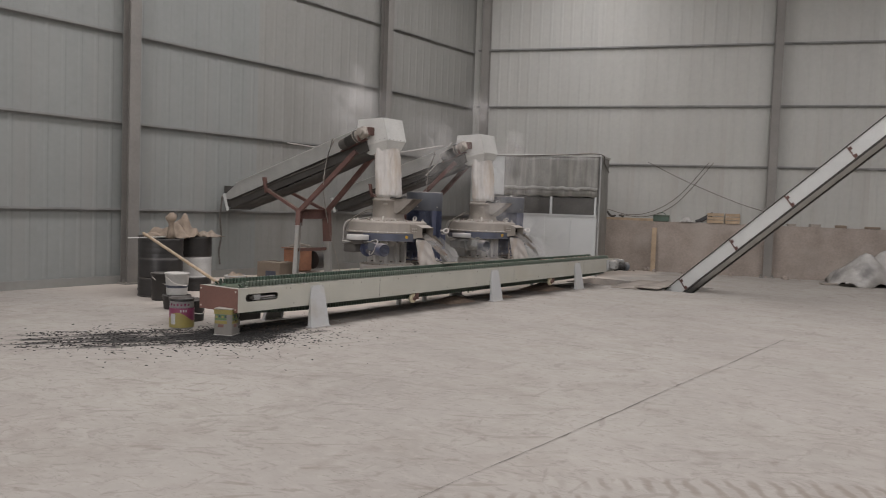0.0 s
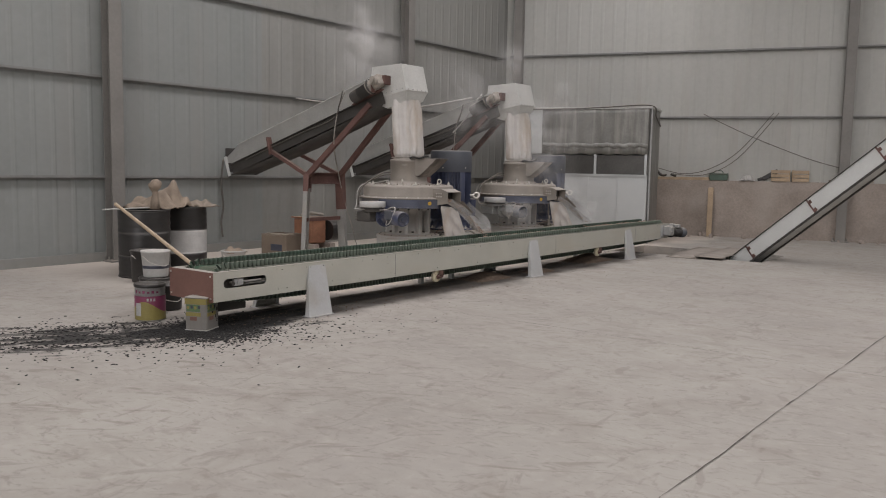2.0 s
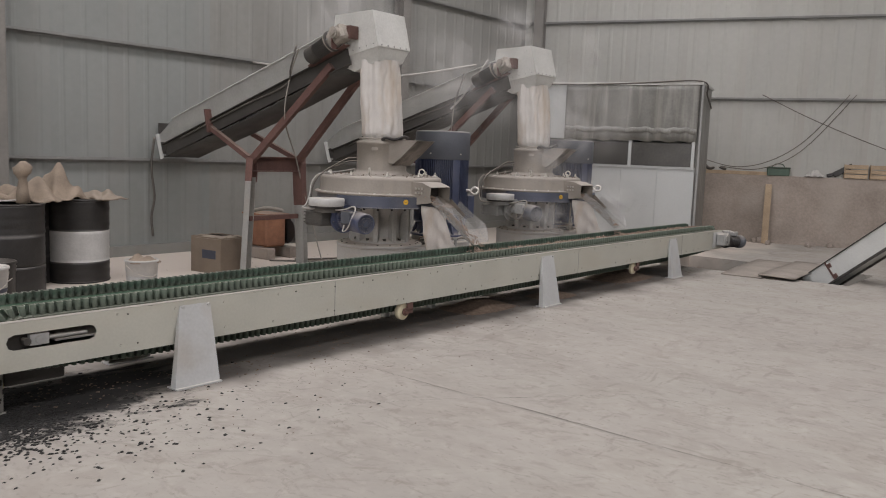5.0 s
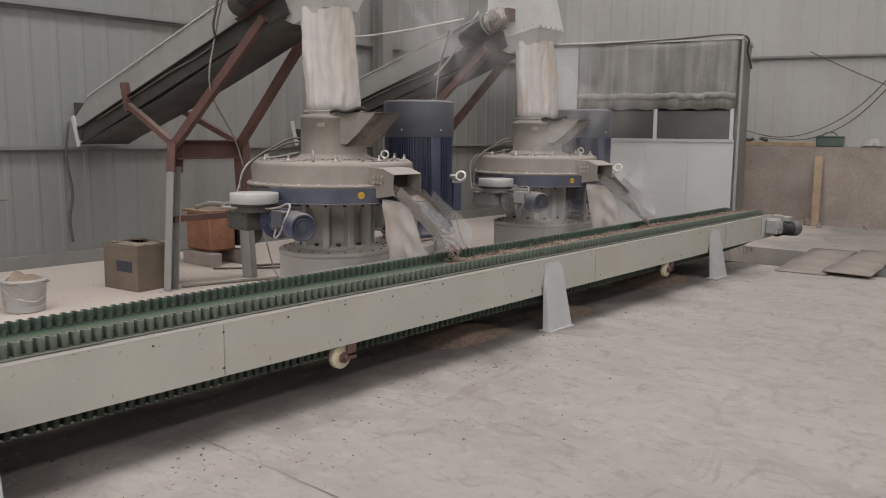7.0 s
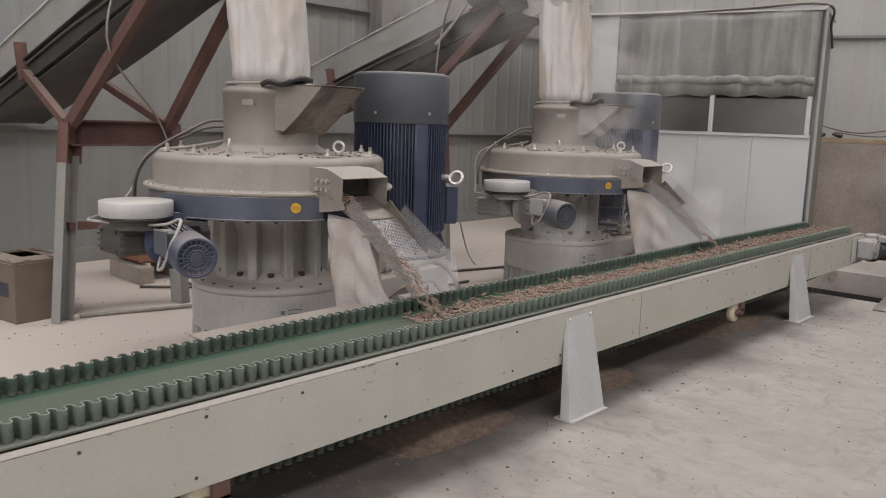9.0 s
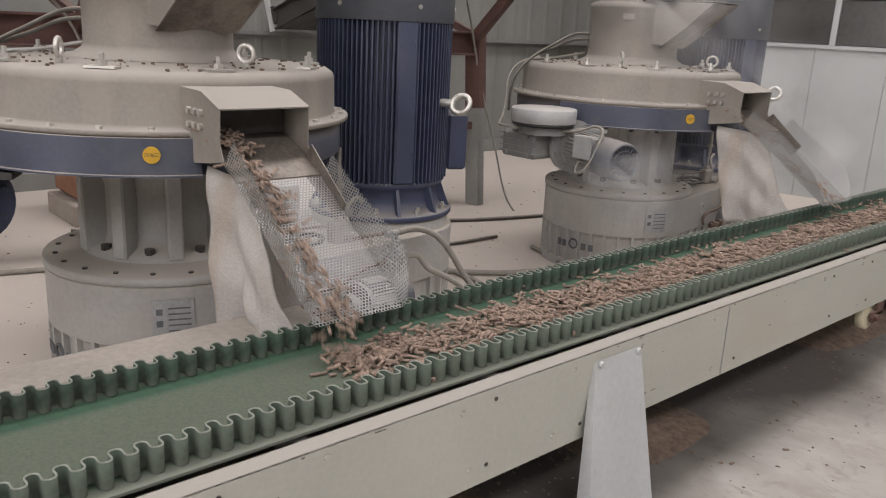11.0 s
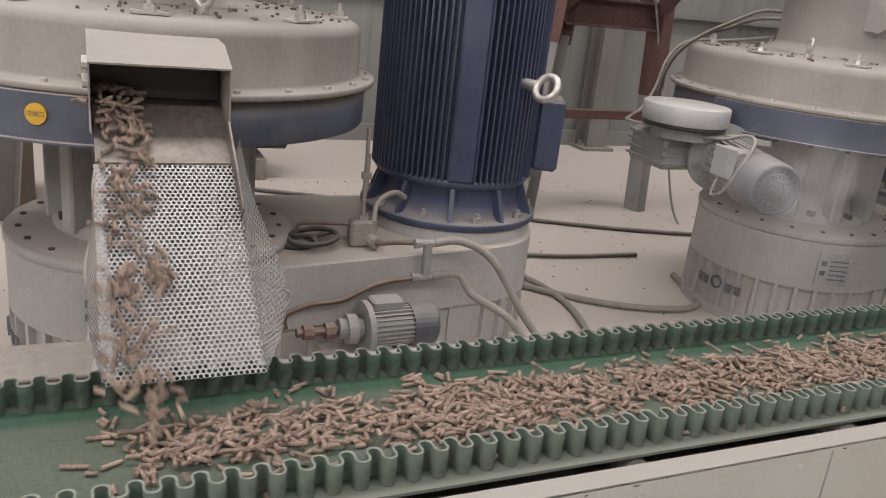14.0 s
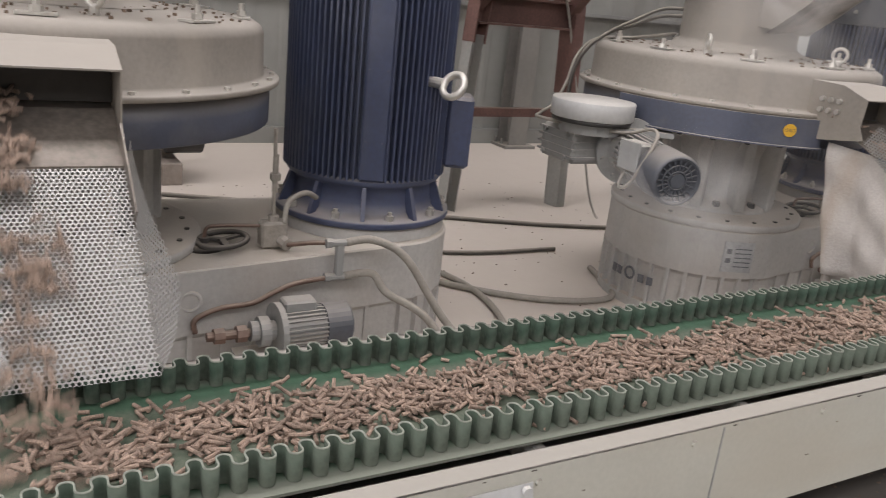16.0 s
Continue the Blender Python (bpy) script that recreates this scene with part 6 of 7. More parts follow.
em = Matrix((ED, es, eu)).transposed().to_4x4()
em.translation = EA
for w in (-0.17, 0.17):
    bm = B()
    box(bm, (EL / 2, w, 0), (EL, 0.006, 0.23), em)
    part("side_panel", bm, ELEV, elev, "pale steel side panel")
    bm = B()
    box(bm, (EL / 2, w + (0.012 if w > 0 else -0.012), 0.121), (EL, 0.022, 0.010), em)
    box(bm, (EL / 2, w + (0.012 if w > 0 else -0.012), -0.128), (EL, 0.026, 0.028), em)
    part("edge_channel", bm, BLACK, elev, "dark steel edge channel")
    for s in (0.35, 1.55, 2.75, 3.95, 5.15, 6.35):
        bm = B()
        box(bm, (s, w + (0.008 if w > 0 else -0.008), 0.0), (0.020, 0.012, 0.235), em @ pose(0, 0, 0))
        box(bm, (s + 0.03, w + (0.008 if w > 0 else -0.008), 0.06), (0.04, 0.014, 0.05), em)
        box(bm, (s + 0.03, w + (0.008 if w > 0 else -0.008), -0.08), (0.04, 0.014, 0.05), em)
        part("panel_joint", bm, RUST, elev, "dark bolted panel joint")
bm = B()
box(bm, (EL / 2, 0, 0.115), (EL, 0.34, 0.006), em)
box(bm, (EL / 2, 0, -0.115), (EL, 0.34, 0.006), em)
part("casing", bm, GALV, elev)
bm = B()
tp = EP(EL - 0.6, 0, -0.2)
for dx in (-0.3, 0.3):
    bar(bm, (tp.x + dx, tp.y + dx, 0), (tp.x, tp.y, tp.z), 0.08, 0.08)
part("support_trestle", bm, STEEL_GREY, elev)

# plywood over the pit
for k, (cx, cy, w, l, a, tl) in enumerate(((-5.78, 14.60, 0.46, 1.95, 6, 0.0), (-5.33, 14.62, 0.42, 1.85, 3, 1.2))):
    bm = B()
    sheet(bm, lambda u, v, w=w, l=l, k=k: Vector(((u - 0.5) * w, (v - 0.5) * l, 0.012 + 0.012 * math.sin(v * 3 + k) ** 2)), 3, 10, 0.014)
    solo("plywood_sheet", bm, PLY, "warped weathered plywood sheet laid over the pit", "plywood", group="pit covers", at=pose(cx, cy, 0.004 + 0.022 * k, 0, tl, a))


# ---- control cabin ----
cab = thing("control_cabin", "small white panel cabin with filmed upper front and dusty windows", "cabin", (-7.16, 15.62, 0), BACK_TURN - 4)
CW, CD, CH = 2.75, 1.0, 2.52
bm = B()
box(bm, (-CW + 0.0, CD / 2, CH / 2), (0.06, CD, CH))
part("side_wall", bm, CABWHITE, cab)
bm = B()
box(bm, (0.0, CD / 2, CH / 2), (0.06, CD - 0.04, CH))
part("side_wall", bm, FILMED, cab, "side wall hung with dusty film")
bm = B()
box(bm, (-CW / 2, CD, CH / 2), (CW, 0.05, CH))
part("back_wall", bm, CABWHITE, cab)
bm = B()
box(bm, (-CW / 2, CD / 2, CH - 0.02), (CW + 0.1, CD + 0.1, 0.04))
part("roof", bm, GALV, cab)
for k in range(5):
    bm = B()
    w = CW / 5
    box(bm, (-w * (k + 0.5), 0.0, 0.62), (w - 0.0025, 0.05, 1.24), None, 0.001)
    part("front_panel", bm, CABWHITE, cab)
bm = B()
box(bm, (-CW / 2, -0.03, 1.25), (CW, 0.035, 0.03))
part("window_sill", bm, CABWHITE, cab)
xs = [-0.04, -0.98, -1.86, -CW + 0.04]
for a, b in zip(xs, xs[1:]):
    bm = B()
    box(bm, ((a + b) / 2, 0.0, 1.445), (abs(a - b) - 0.05, 0.012, 0.35))
    win = part("window_pane", bm, DARKGLASS, cab, "dusty dark window pane")
for a in xs:
    bm = B()
    box(bm, (a, -0.005, 1.445), (0.045, 0.05, 0.40))
    part("window_post", bm, CABWHITE, cab)
bm = B()
sheet(bm, lambda u, v: Vector((-2.03 + u * 2.03, -0.035 + 0.012 * math.sin(u * 40) * v + 0.01 * math.sin(u * 13), 2.50 - v * 0.86 + 0.012 * math.sin(u * 37) * v)), 60, 8, 0.003)
part("plastic_film", bm, FILMED, cab, "dusty translucent film hung on the upper front")
bm = B()
box(bm, ((-CW - 2.03) / 2, 0.0, 2.07), (CW - 2.03, 0.04, 0.84))
part("upper_panel", bm, CABWHITE, cab)
bm = B()
sheet(bm, lambda u, v: Vector((-2.02 + u * 2.01, -0.052 + 0.010 * math.sin(u * 40) + 0.006 * math.sin(u * 13), 1.845 - 0.07 * v + 0.007 * math.sin(u * 61 + 1.0) + 0.008 * math.sin(u * 23) - 0.014 * v * abs(math.sin(u * 34)))), 90, 2, 0.003)
part("film_hem", bm, FILM_HEM, cab, "pale gathered hem of the film")
r = random.Random(3)
for k in range(18):
    bm = B()
    box(bm, (-0.06 - k * 0.112, -0.052, 1.80 + r.uniform(-0.02, 0.02)), (0.016, 0.012, r.uniform(0.03, 0.06)), None, 0.003)
    part("film_tie", bm, FILM_HEM, cab)
bm = B()
tube(bm, [(-CW, -0.05, 2.50), (-CW * 0.6, -0.055, 2.49), (-CW * 0.3, -0.05, 2.51), (0.02, -0.05, 2.53), (0.06, 0.3, 2.35), (0.05, 0.9, 2.2)], 0.012)
part("cable", bm, CABLE, cab)
bm = B()
box(bm, (0.045, -0.03, 1.25), (0.028, 0.04, 2.5))
part("corner_post", bm, STEEL_GREY, cab)


# ---- things along the end wall ----
def along(s, off, z, rz=0.0):
    return bt @ pose(s - 1.2, off, z, 0, 0, rz)


bm = B()
box(bm, (0, 0, 0.03), (1.55, 0.12, 0.06), None, 0.004)
solo("timber_beam", bm, WOOD, "pale timber beam lying on the plastered wall", "timber", at=along(5.0, 0.0, 1.17))
bm = B()
box(bm, (0, 0, 0.065), (0.36, 0.2, 0.13), None, 0.01)
box(bm, (0, 0, 0.14), (0.38, 0.22, 0.02), None, 0.004)
tube(bm, [(-0.1, 0, 0.15), (-0.05, 0, 0.2), (0.06, 0, 0.2), (0.1, 0, 0.15)], 0.01)
solo("tool_box", bm, DARK_GREEN, "dark green tool box on the plastered wall", "tool box", at=along(5.85, 0.0, 1.17, 3))
for k, (s, w) in enumerate(((7.05, 0.34), (7.42, 0.30))):
    t = thing("wooden_crate", "small pale wooden crate on the plastered wall", "crate", (0, 0, 0), group="crates")
    t.matrix_basis = along(s, 0.0, 1.17, 2)
    for zz in (0.04, 0.12, 0.2):
        for sy in (-0.1, 0.1):
            bm = B()
            box(bm, (0, sy, zz), (w, 0.012, 0.065))
            part("slat", bm, WOOD, t)
    for sx in (-1, 1):
        bm = B()
        box(bm, (sx * w / 2, 0, 0.12), (0.014, 0.2, 0.23))
        part("end_board", bm, WOOD, t)
    bm = B()
    box(bm, (0, 0, 0.012), (w, 0.2, 0.012))
    part("bottom", bm, WOOD, t)


def rag(name, label, w, h, at, mat, seed, d=0.2):
    r = random.Random(seed)
    ph = [r.uniform(0, 6) for _ in range(6)]
    bm = B()
    sheet(bm, lambda u, v: Vector(((u - 0.5) * w * (1 - 0.25 * abs(v - 0.5)), (v - 0.5) * d * (1.0 - 0.2 * math.sin(u * 4 + ph[3])),
                                   max(0.006, h * math.sin(math.pi * u) ** 0.7 * math.sin(math.pi * v) ** 0.7 * (0.65 + 0.35 * math.sin(7 * u + ph[0]) * math.cos(6 * v + ph[1])) + 0.10 * h * math.sin(17 * u + ph[2] + 9 * v)))), 28, 18, 0.008)
    return solo(name, bm, mat, label, "sack" if "sack" in name else "cloth", at=at)


rag("rag", "pale crumpled rag lying on the plastered wall", 0.3, 0.14, along(6.42, -0.02, 1.17), TARP, 5)
bm = B()
bar(bm, (0, 0, 0.05), (0.28, 0, 0.22), 0.09, 0.09, 0.01)
bar(bm, (-0.1, 0.02, 0.03), (0.1, 0.02, 0.10), 0.1, 0.06, 0.01)
solo("power_tool", bm, BLACKPAINT, "dark power tool leaning on a crate", "power tool", at=along(6.72, 0.0, 1.17))
r = random.Random(17)
for k in range(9):
    s = 8.1 + k * 0.55 + r.uniform(-0.1, 0.1)
    bm = B()
    box(bm, (0, 0, 0.03), (r.uniform(0.1, 0.35), r.uniform(0.08, 0.16), r.uniform(0.04, 0.07)), pose(0, 0, 0, 0, 0, r.uniform(-20, 20)), 0.006)
    solo("wood_offcut", bm, r.choice((WOOD, PLY, CARD)), "wood offcut lying on the plastered wall", "offcut", group="offcuts", at=along(s, 0.0, 1.17))
bm = B()
tube(bm, [(0, 0, 0.02), (0.1, 0.02, 0.16), (0.25, 0, 0.03), (0.4, 0.03, 0.05), (0.55, 0, 0.02)], 0.03)
solo("dark_hose_coil", bm, BLACK, "dark hose lying on the plastered wall", "hose", at=along(4.45, 0.0, 1.23))
bm = B()
bar(bm, (0, -0.16, 0.0), (0, -0.10, 1.02), 0.105, 0.03, 0.003)
solo("timber_plank", bm, WOOD, "timber plank leaning against the plastered wall", "plank", at=along(5.72, -0.06, 0))
for k, pts in enumerate(([(3.4, 1.42), (3.95, 1.30), (4.5, 1.42), (5.05, 1.8), (5.65, 2.55)], [(3.7, 1.30), (4.35, 1.28), (5.0, 1.62), (5.75, 2.55)], [(4.3, 2.54), (5.2, 2.1), (6.4, 1.62), (7.4, 1.35)])):
    bm = B()
    tube(bm, [(s, -0.13, z) for s, z in pts], 0.008)
    solo("hanging_cable", bm, CABLE, "dark cable drooping across the cladding", "cable", group="hanging cables", at=bt)
rag("tarpaulin", "pale crumpled tarpaulin heaped over goods on the floor", 2.0, 0.95, along(10.35, -0.8, 0.0, 8), TARP, 9, 1.3)
r = random.Random(31)
for k in range(26):
    s = r.uniform(4.6, 10)
    bm = B()
    q = r.uniform(0.03, 0.09)
    bmesh.ops.create_icosphere(bm, subdivisions=1, radius=q, matrix=pose(0, 0, q * 0.4, r.uniform(0, 90), r.uniform(0, 90), 0) @ Matrix.Diagonal((1, 0.8, 0.55, 1)))
    solo("rubble_lump", bm, PLASTER, "lump of rubble at the foot of the plastered wall", "rubble", group="rubble", at=along(s, -r.uniform(0.12, 0.5), 0.0))
bm = B()
box(bm, (0, 0, 0.02), (0.9, 0.16, 0.03))
solo("loose_board", bm, PLY, "loose board lying on the floor", "board", at=along(9.6, -1.2, 0.0, 15))


# ---- drums, pails and clutter by the tail ----
def drum(name, label, at, bands, r=0.29, h=0.78, rz=0, lid=False):
    d = thing(name, label, "drum", at, rz, group="steel drums")
    for k, (z0, z1, mat, lab) in enumerate(bands):
        bm = B()
        prof = [(r - 0.012, z0), (r, z0)]
        n = 10
        for i in range(n + 1):
            z = z0 + (z1 - z0) * i / n
            prof.append((r + 0.006 * max(0, math.sin(z * 2 * math.pi / 0.075)) * (1 if k != 1 else 0.3), z))
        prof += [(r - 0.012, z1)]
        lathe(bm, prof, 40)
        part("shell_band", bm, mat, d, lab)
    bm = B()
    torus(bm, pose(0, 0, h), r, 0.010, 40)
    part("top_rim", bm, BLACKPAINT, d)
    bm = B()
    torus(bm, pose(0, 0, 0.01), r, 0.010, 40)
    part("foot_rim", bm, BLACKPAINT, d)
    bm = B()
    lathe(bm, [(0, h - 0.02), (r - 0.01, h - 0.02), (r - 0.01, h - 0.03), (0, h - 0.03)], 32)
    part("lid", bm, BLACKPAINT, d)
    return d


drum("steel_drum", "black and white banded steel drum under sacks", (-9.93, 7.63, 0), ((0.0, 0.2, BLACKPAINT, ""), (0.2, 0.49, WHITE_PLASTIC, "white painted band"), (0.49, 0.78, BLACKPAINT, "")), 0.275)
drum("steel_drum", "black steel drum under sacks beside another drum", (-9.56, 6.83, 0), ((0.0, 0.26, BLACKPAINT, ""), (0.26, 0.52, BLACKPAINT, ""), (0.52, 0.78, BLACKPAINT, "")))
drum("steel_drum", "black steel drum standing near the wall", (-10.15, 7.2, 0), ((0.0, 0.26, BLACKPAINT, ""), (0.26, 0.52, BLACKPAINT, ""), (0.52, 0.78, BLACKPAINT, "")), 0.27)
rag("sack", "brown woven sacks heaped on the steel drums", 0.62, 0.24, pose(-9.74, 7.05, 0.785, 0, 0, 62), SACK, 12, 0.42)
rag("sack", "stiff brown sack folded to a peak on the drums", 0.50, 0.34, pose(-9.86, 7.38, 0.79, 0, 0, 20), SACK, 33, 0.36)
rag("sack", "dark stained sack hanging over a drum rim", 0.4, 0.12, pose(-9.78, 7.78, 0.785, 0, 0, 20), CARD, 14, 0.35)
bm = B()
lathe(bm, [(0.0, 0.0), (0.055, 0.0), (0.05, 0.10), (0.032, 0.20), (0.042, 0.225), (0.066, 0.25), (0.074, 0.285), (0.062, 0.325), (0.03, 0.342), (0.0, 0.344)], 22)
for v in bm.verts:
    v.co *= 1 + 0.12 * noise.noise(v.co * 14)
solo("tied_bundle", bm, SACK, "tied brown cloth bundle on the sacks", "bundle", at=pose(-9.50, 6.94, 0.785))
bm = B()
rod(bm, (-9.50, 6.28, 0.80), (-9.70, 7.45, 0.80), 0.009, 8)
solo("steel_flat", bm, GALV, "thin steel flat laid across the drums", "steel bar")
bm = B()
rod(bm, (-6.74, 5.50, 0.492), (-8.75, 6.0, 0.90), 0.017, 12)
solo("broom_handle", bm, WOOD, "wooden handle leaning from the conveyor to the drums", "handle")


def pail(label, at, r, h, mat, bands=(), taper=0.9, handle=True, cat="pail"):
    p = thing("pail", label, cat, at, group="pails")
    bm = B()
    lathe(bm, [(0, 0.004), (r * taper, 0.004), (r * taper + 0.002, 0.008), (r, h - 0.02), (r + 0.008, h - 0.018), (r + 0.008, h - 0.004), (r, h), (r - 0.008, h), (r - 0.01, h - 0.04), (0, h - 0.045)], 36)
    part("body", bm, mat, p)
    for z0, z1, bmat in bands:
        bm = B()
        rr = lambda z: (r * taper + (r - r * taper) * z / h) + 0.003
        lathe(bm, [(rr(z0), z0), (rr(z1), z1)], 36)
        part("label_band", bm, bmat, p)
    if handle:
        bm = B()
        tube(bm, [(0, -r - 0.01, h - 0.05), (r * 0.6, -r * 0.7, h - 0.12), (r + 0.02, 0, h - 0.15), (r * 0.6, r * 0.7, h - 0.12), (0, r + 0.01, h - 0.05)], 0.004, 6)
        part("bail", bm, ZINC, p)
    return p


paint = pail("printed paint pail, magenta over yellow, with a dark open rim", (-7.09, 5.33, 0), 0.135, 0.34, LABEL_GREY, (), 0.985, False)
paint.matrix_basis = paint.matrix_basis @ Matrix.Scale(0.91, 4)


def wrap(name, edge_low, edge_high, mat, r=0.139, a0=-180, a1=180, n=72):
    """A printed field round the pail between two edges given as heights by angle."""
    bm = B()
    g = []
    for k in range(n + 1):
        d = a0 + (a1 - a0) * k / n
        a = math.radians(d)
        g.append([bm.verts.new((r * math.cos(a), r * math.sin(a), z)) for z in (edge_low(d), edge_high(d))])
    for a, b in zip(g, g[1:]):
        f = bm.faces.new((a[0], b[0], b[1], a[1]))
        f.smooth = True
    part(name, bm, mat, paint)


def slope(d):
    return 0.135 + 0.05 * math.sin(math.radians(d * 2 + 205))


wrap("yellow_field", lambda d: 0.012, slope, PALEYELLOW)
wrap("magenta_field", slope, lambda d: 0.235, MAGENTA)
for k in range(6):
    wrap("print_bar", lambda d, k=k: 0.262, lambda d, k=k: 0.288 - 0.008 * (k % 2), MAGENTA, 0.1395, -95 + 17 * k, -86 + 17 * k, 4)
for k in range(3):
    wrap("print_bar", lambda d: 0.19, lambda d: 0.215, LABEL_GREY, 0.1395, -45 + 12 * k, -38 + 12 * k, 4)
wrap("print_panel", lambda d: 0.05, lambda d: 0.17, LABEL_GREY, 0.1393, -95, -68, 8)
bm = B()
lathe(bm, [(0.125, 0.318), (0.141, 0.312), (0.145, 0.318), (0.145, 0.342), (0.138, 0.346), (0.126, 0.343), (0.122, 0.30), (0.0, 0.295)], 40)
part("rim", bm, BLACKPAINT, paint, "dark dirty rim and contents")

tin = thing("square_tin", "square tar-splashed tin with yellow label under the conveyor tail", "tin", (-6.42, 5.37, 0), 24)
bm = B()
box(bm, (0, 0, 0.136), (0.19, 0.19, 0.264), None, 0.012)
part("body", bm, COLUMN, tin)
for z in (0.006, 0.268):
    bm = B()
    box(bm, (0, 0, z), (0.198, 0.198, 0.010), None, 0.004)
    part("seam_rim", bm, STEEL_GREY, tin)
for a in (0, 90, 180, 270):
    for zz, h, w, mat in ((0.238, 0.045, 0.186, PALEYELLOW), (0.185, 0.055, 0.12, GREEN_LABEL), (0.135, 0.03, 0.13, PALEYELLOW), (0.10, 0.03, 0.06, END_RED)):
        bm = B()
        box(bm, (0.0 if w > 0.15 else -0.02, -0.0965, zz), (w, 0.002, h), pose(0, 0, 0, 0, 0, a))
        part("label_field", bm, mat, tin)
    for k in range(4):
        bm = B()
        box(bm, (-0.065 + 0.032 * k, -0.0982, 0.188 + 0.006 * (k % 2)), (0.02, 0.0016, 0.024), pose(0, 0, 0, 0, 0, a))
        part("print_bar", bm, INK if k % 2 else PALEYELLOW, tin)
r_ = random.Random(31)
for k in range(14):
    bm = B()
    zz = 0.235 - 0.17 * r_.random() ** 2
    box(bm, (r_.uniform(-0.03, 0.08), -0.0985, zz), (r_.uniform(0.006, 0.022), 0.0016, r_.uniform(0.008, 0.03)), pose(0, 0, 0, 0, 0, 90) @ pose(0, 0, 0))
    part("tar_splash", bm, SPILL, tin)
pail("low black plastic tub by the conveyor tail", (-7.42, 5.70, 0), 0.15, 0.24, BLACKPAINT)
pail("shallow black plastic tub under a white pail", (-8.31, 6.17, 0), 0.165, 0.17, BLACKPAINT, (), 0.9, False)
pail("white plastic pail with dark print on a black tub", (-8.31, 6.17, 0.172), 0.14, 0.27, WHITE_PLASTIC, ((0.09, 0.12, INK),), 0.85)
pail("black plastic pail beside the drums", (-9.12, 6.55, 0), 0.15, 0.36, BLACKPAINT)
pail("white plastic pail full of rags beside a drum", (-9.35, 7.95, 0), 0.15, 0.24, WHITE_PLASTIC, ((0.05, 0.09, LABEL_GREY),), 0.88)
rag("rag", "brown rags stuffed in a pail", 0.26, 0.09, pose(-9.35, 7.95, 0.205), SACK, 6, 0.24)

box_t = thing("cardboard_box", "open worn cardboard box with a blue print on the floor", "box", (-9.62, 9.0, 0), 8)
for a, (w, d) in ((0, (0.44, 0.36)), (180, (0.44, 0.36)), (90, (0.36, 0.44)), (270, (0.36, 0.44))):
    bm = B()
    box(bm, (0, d / 2, 0.19), (w, 0.006, 0.38), pose(0, 0, 0, 0, 0, a))
    part("side", bm, CARD, box_t)
    bm = B()
    box(bm, (0, 0.05, 0), (w - 0.03, 0.12, 0.005), pose(0, 0, 0, 0, 0, a) @ pose(0, d / 2 - 0.1, 0.385, -12, 0, 0))
    part("flap", bm, CARD, box_t)
bm = B()
box(bm, (0, 0, 0.004), (0.43, 0.35, 0.006))
part("bottom", bm, CARD, box_t)
bm = B()
box(bm, (0.05, -0.1845, 0.2), (0.2, 0.003, 0.09))
part("printed_patch", bm, INK, box_t)

for k, (ox, oy) in enumerate(((-10.3, 10.15),)):
    o = thing("spare_gear_unit", "dusty orange machine unit standing on timber blocks", "machine part", (ox, oy, 0), 6 * k, group="spare gear units")
    bm = B()
    box(bm, (0, 0, 0.33), (0.42, 0.30, 0.38), None, 0.02)
    box(bm, (0, 0, 0.53), (0.46, 0.36, 0.02))
    part("casing", bm, ORANGE, o)
    bm = B()
    rod(bm, (0.18, 0.18, 0.33), (0.18, 0.38, 0.33), 0.16, 24)
    rod(bm, (0.18, 0.38, 0.33), (0.18, 0.44, 0.33), 0.05, 14)
    part("gear_drum", bm, BLACKPAINT, o)
    for dy in (-0.14, 0.2):
        bm = B()
        box(bm, (0.05, dy, 0.065), (0.5, 0.12, 0.13), None, 0.006)
        part("timber_block", bm, PLASTER, o)
    bm = B()
    tube(bm, [(-0.1, -0.1, 0.56), (0.05, 0.0, 0.60), (0.15, 0.12, 0.57), (0.05, 0.16, 0.58), (-0.12, 0.05, 0.59)], 0.022)
    part("hose_coil", bm, HOSE, o)

# dark hatch in the long wall where the feeder comes in
bm = B()
box(bm, (WX + 0.03, 9.38, 1.49), (0.02, 0.22, 0.17))
solo("wall_hatch", bm, BLACK, "small dark hatch in the cladding wall", "hatch", "structure")

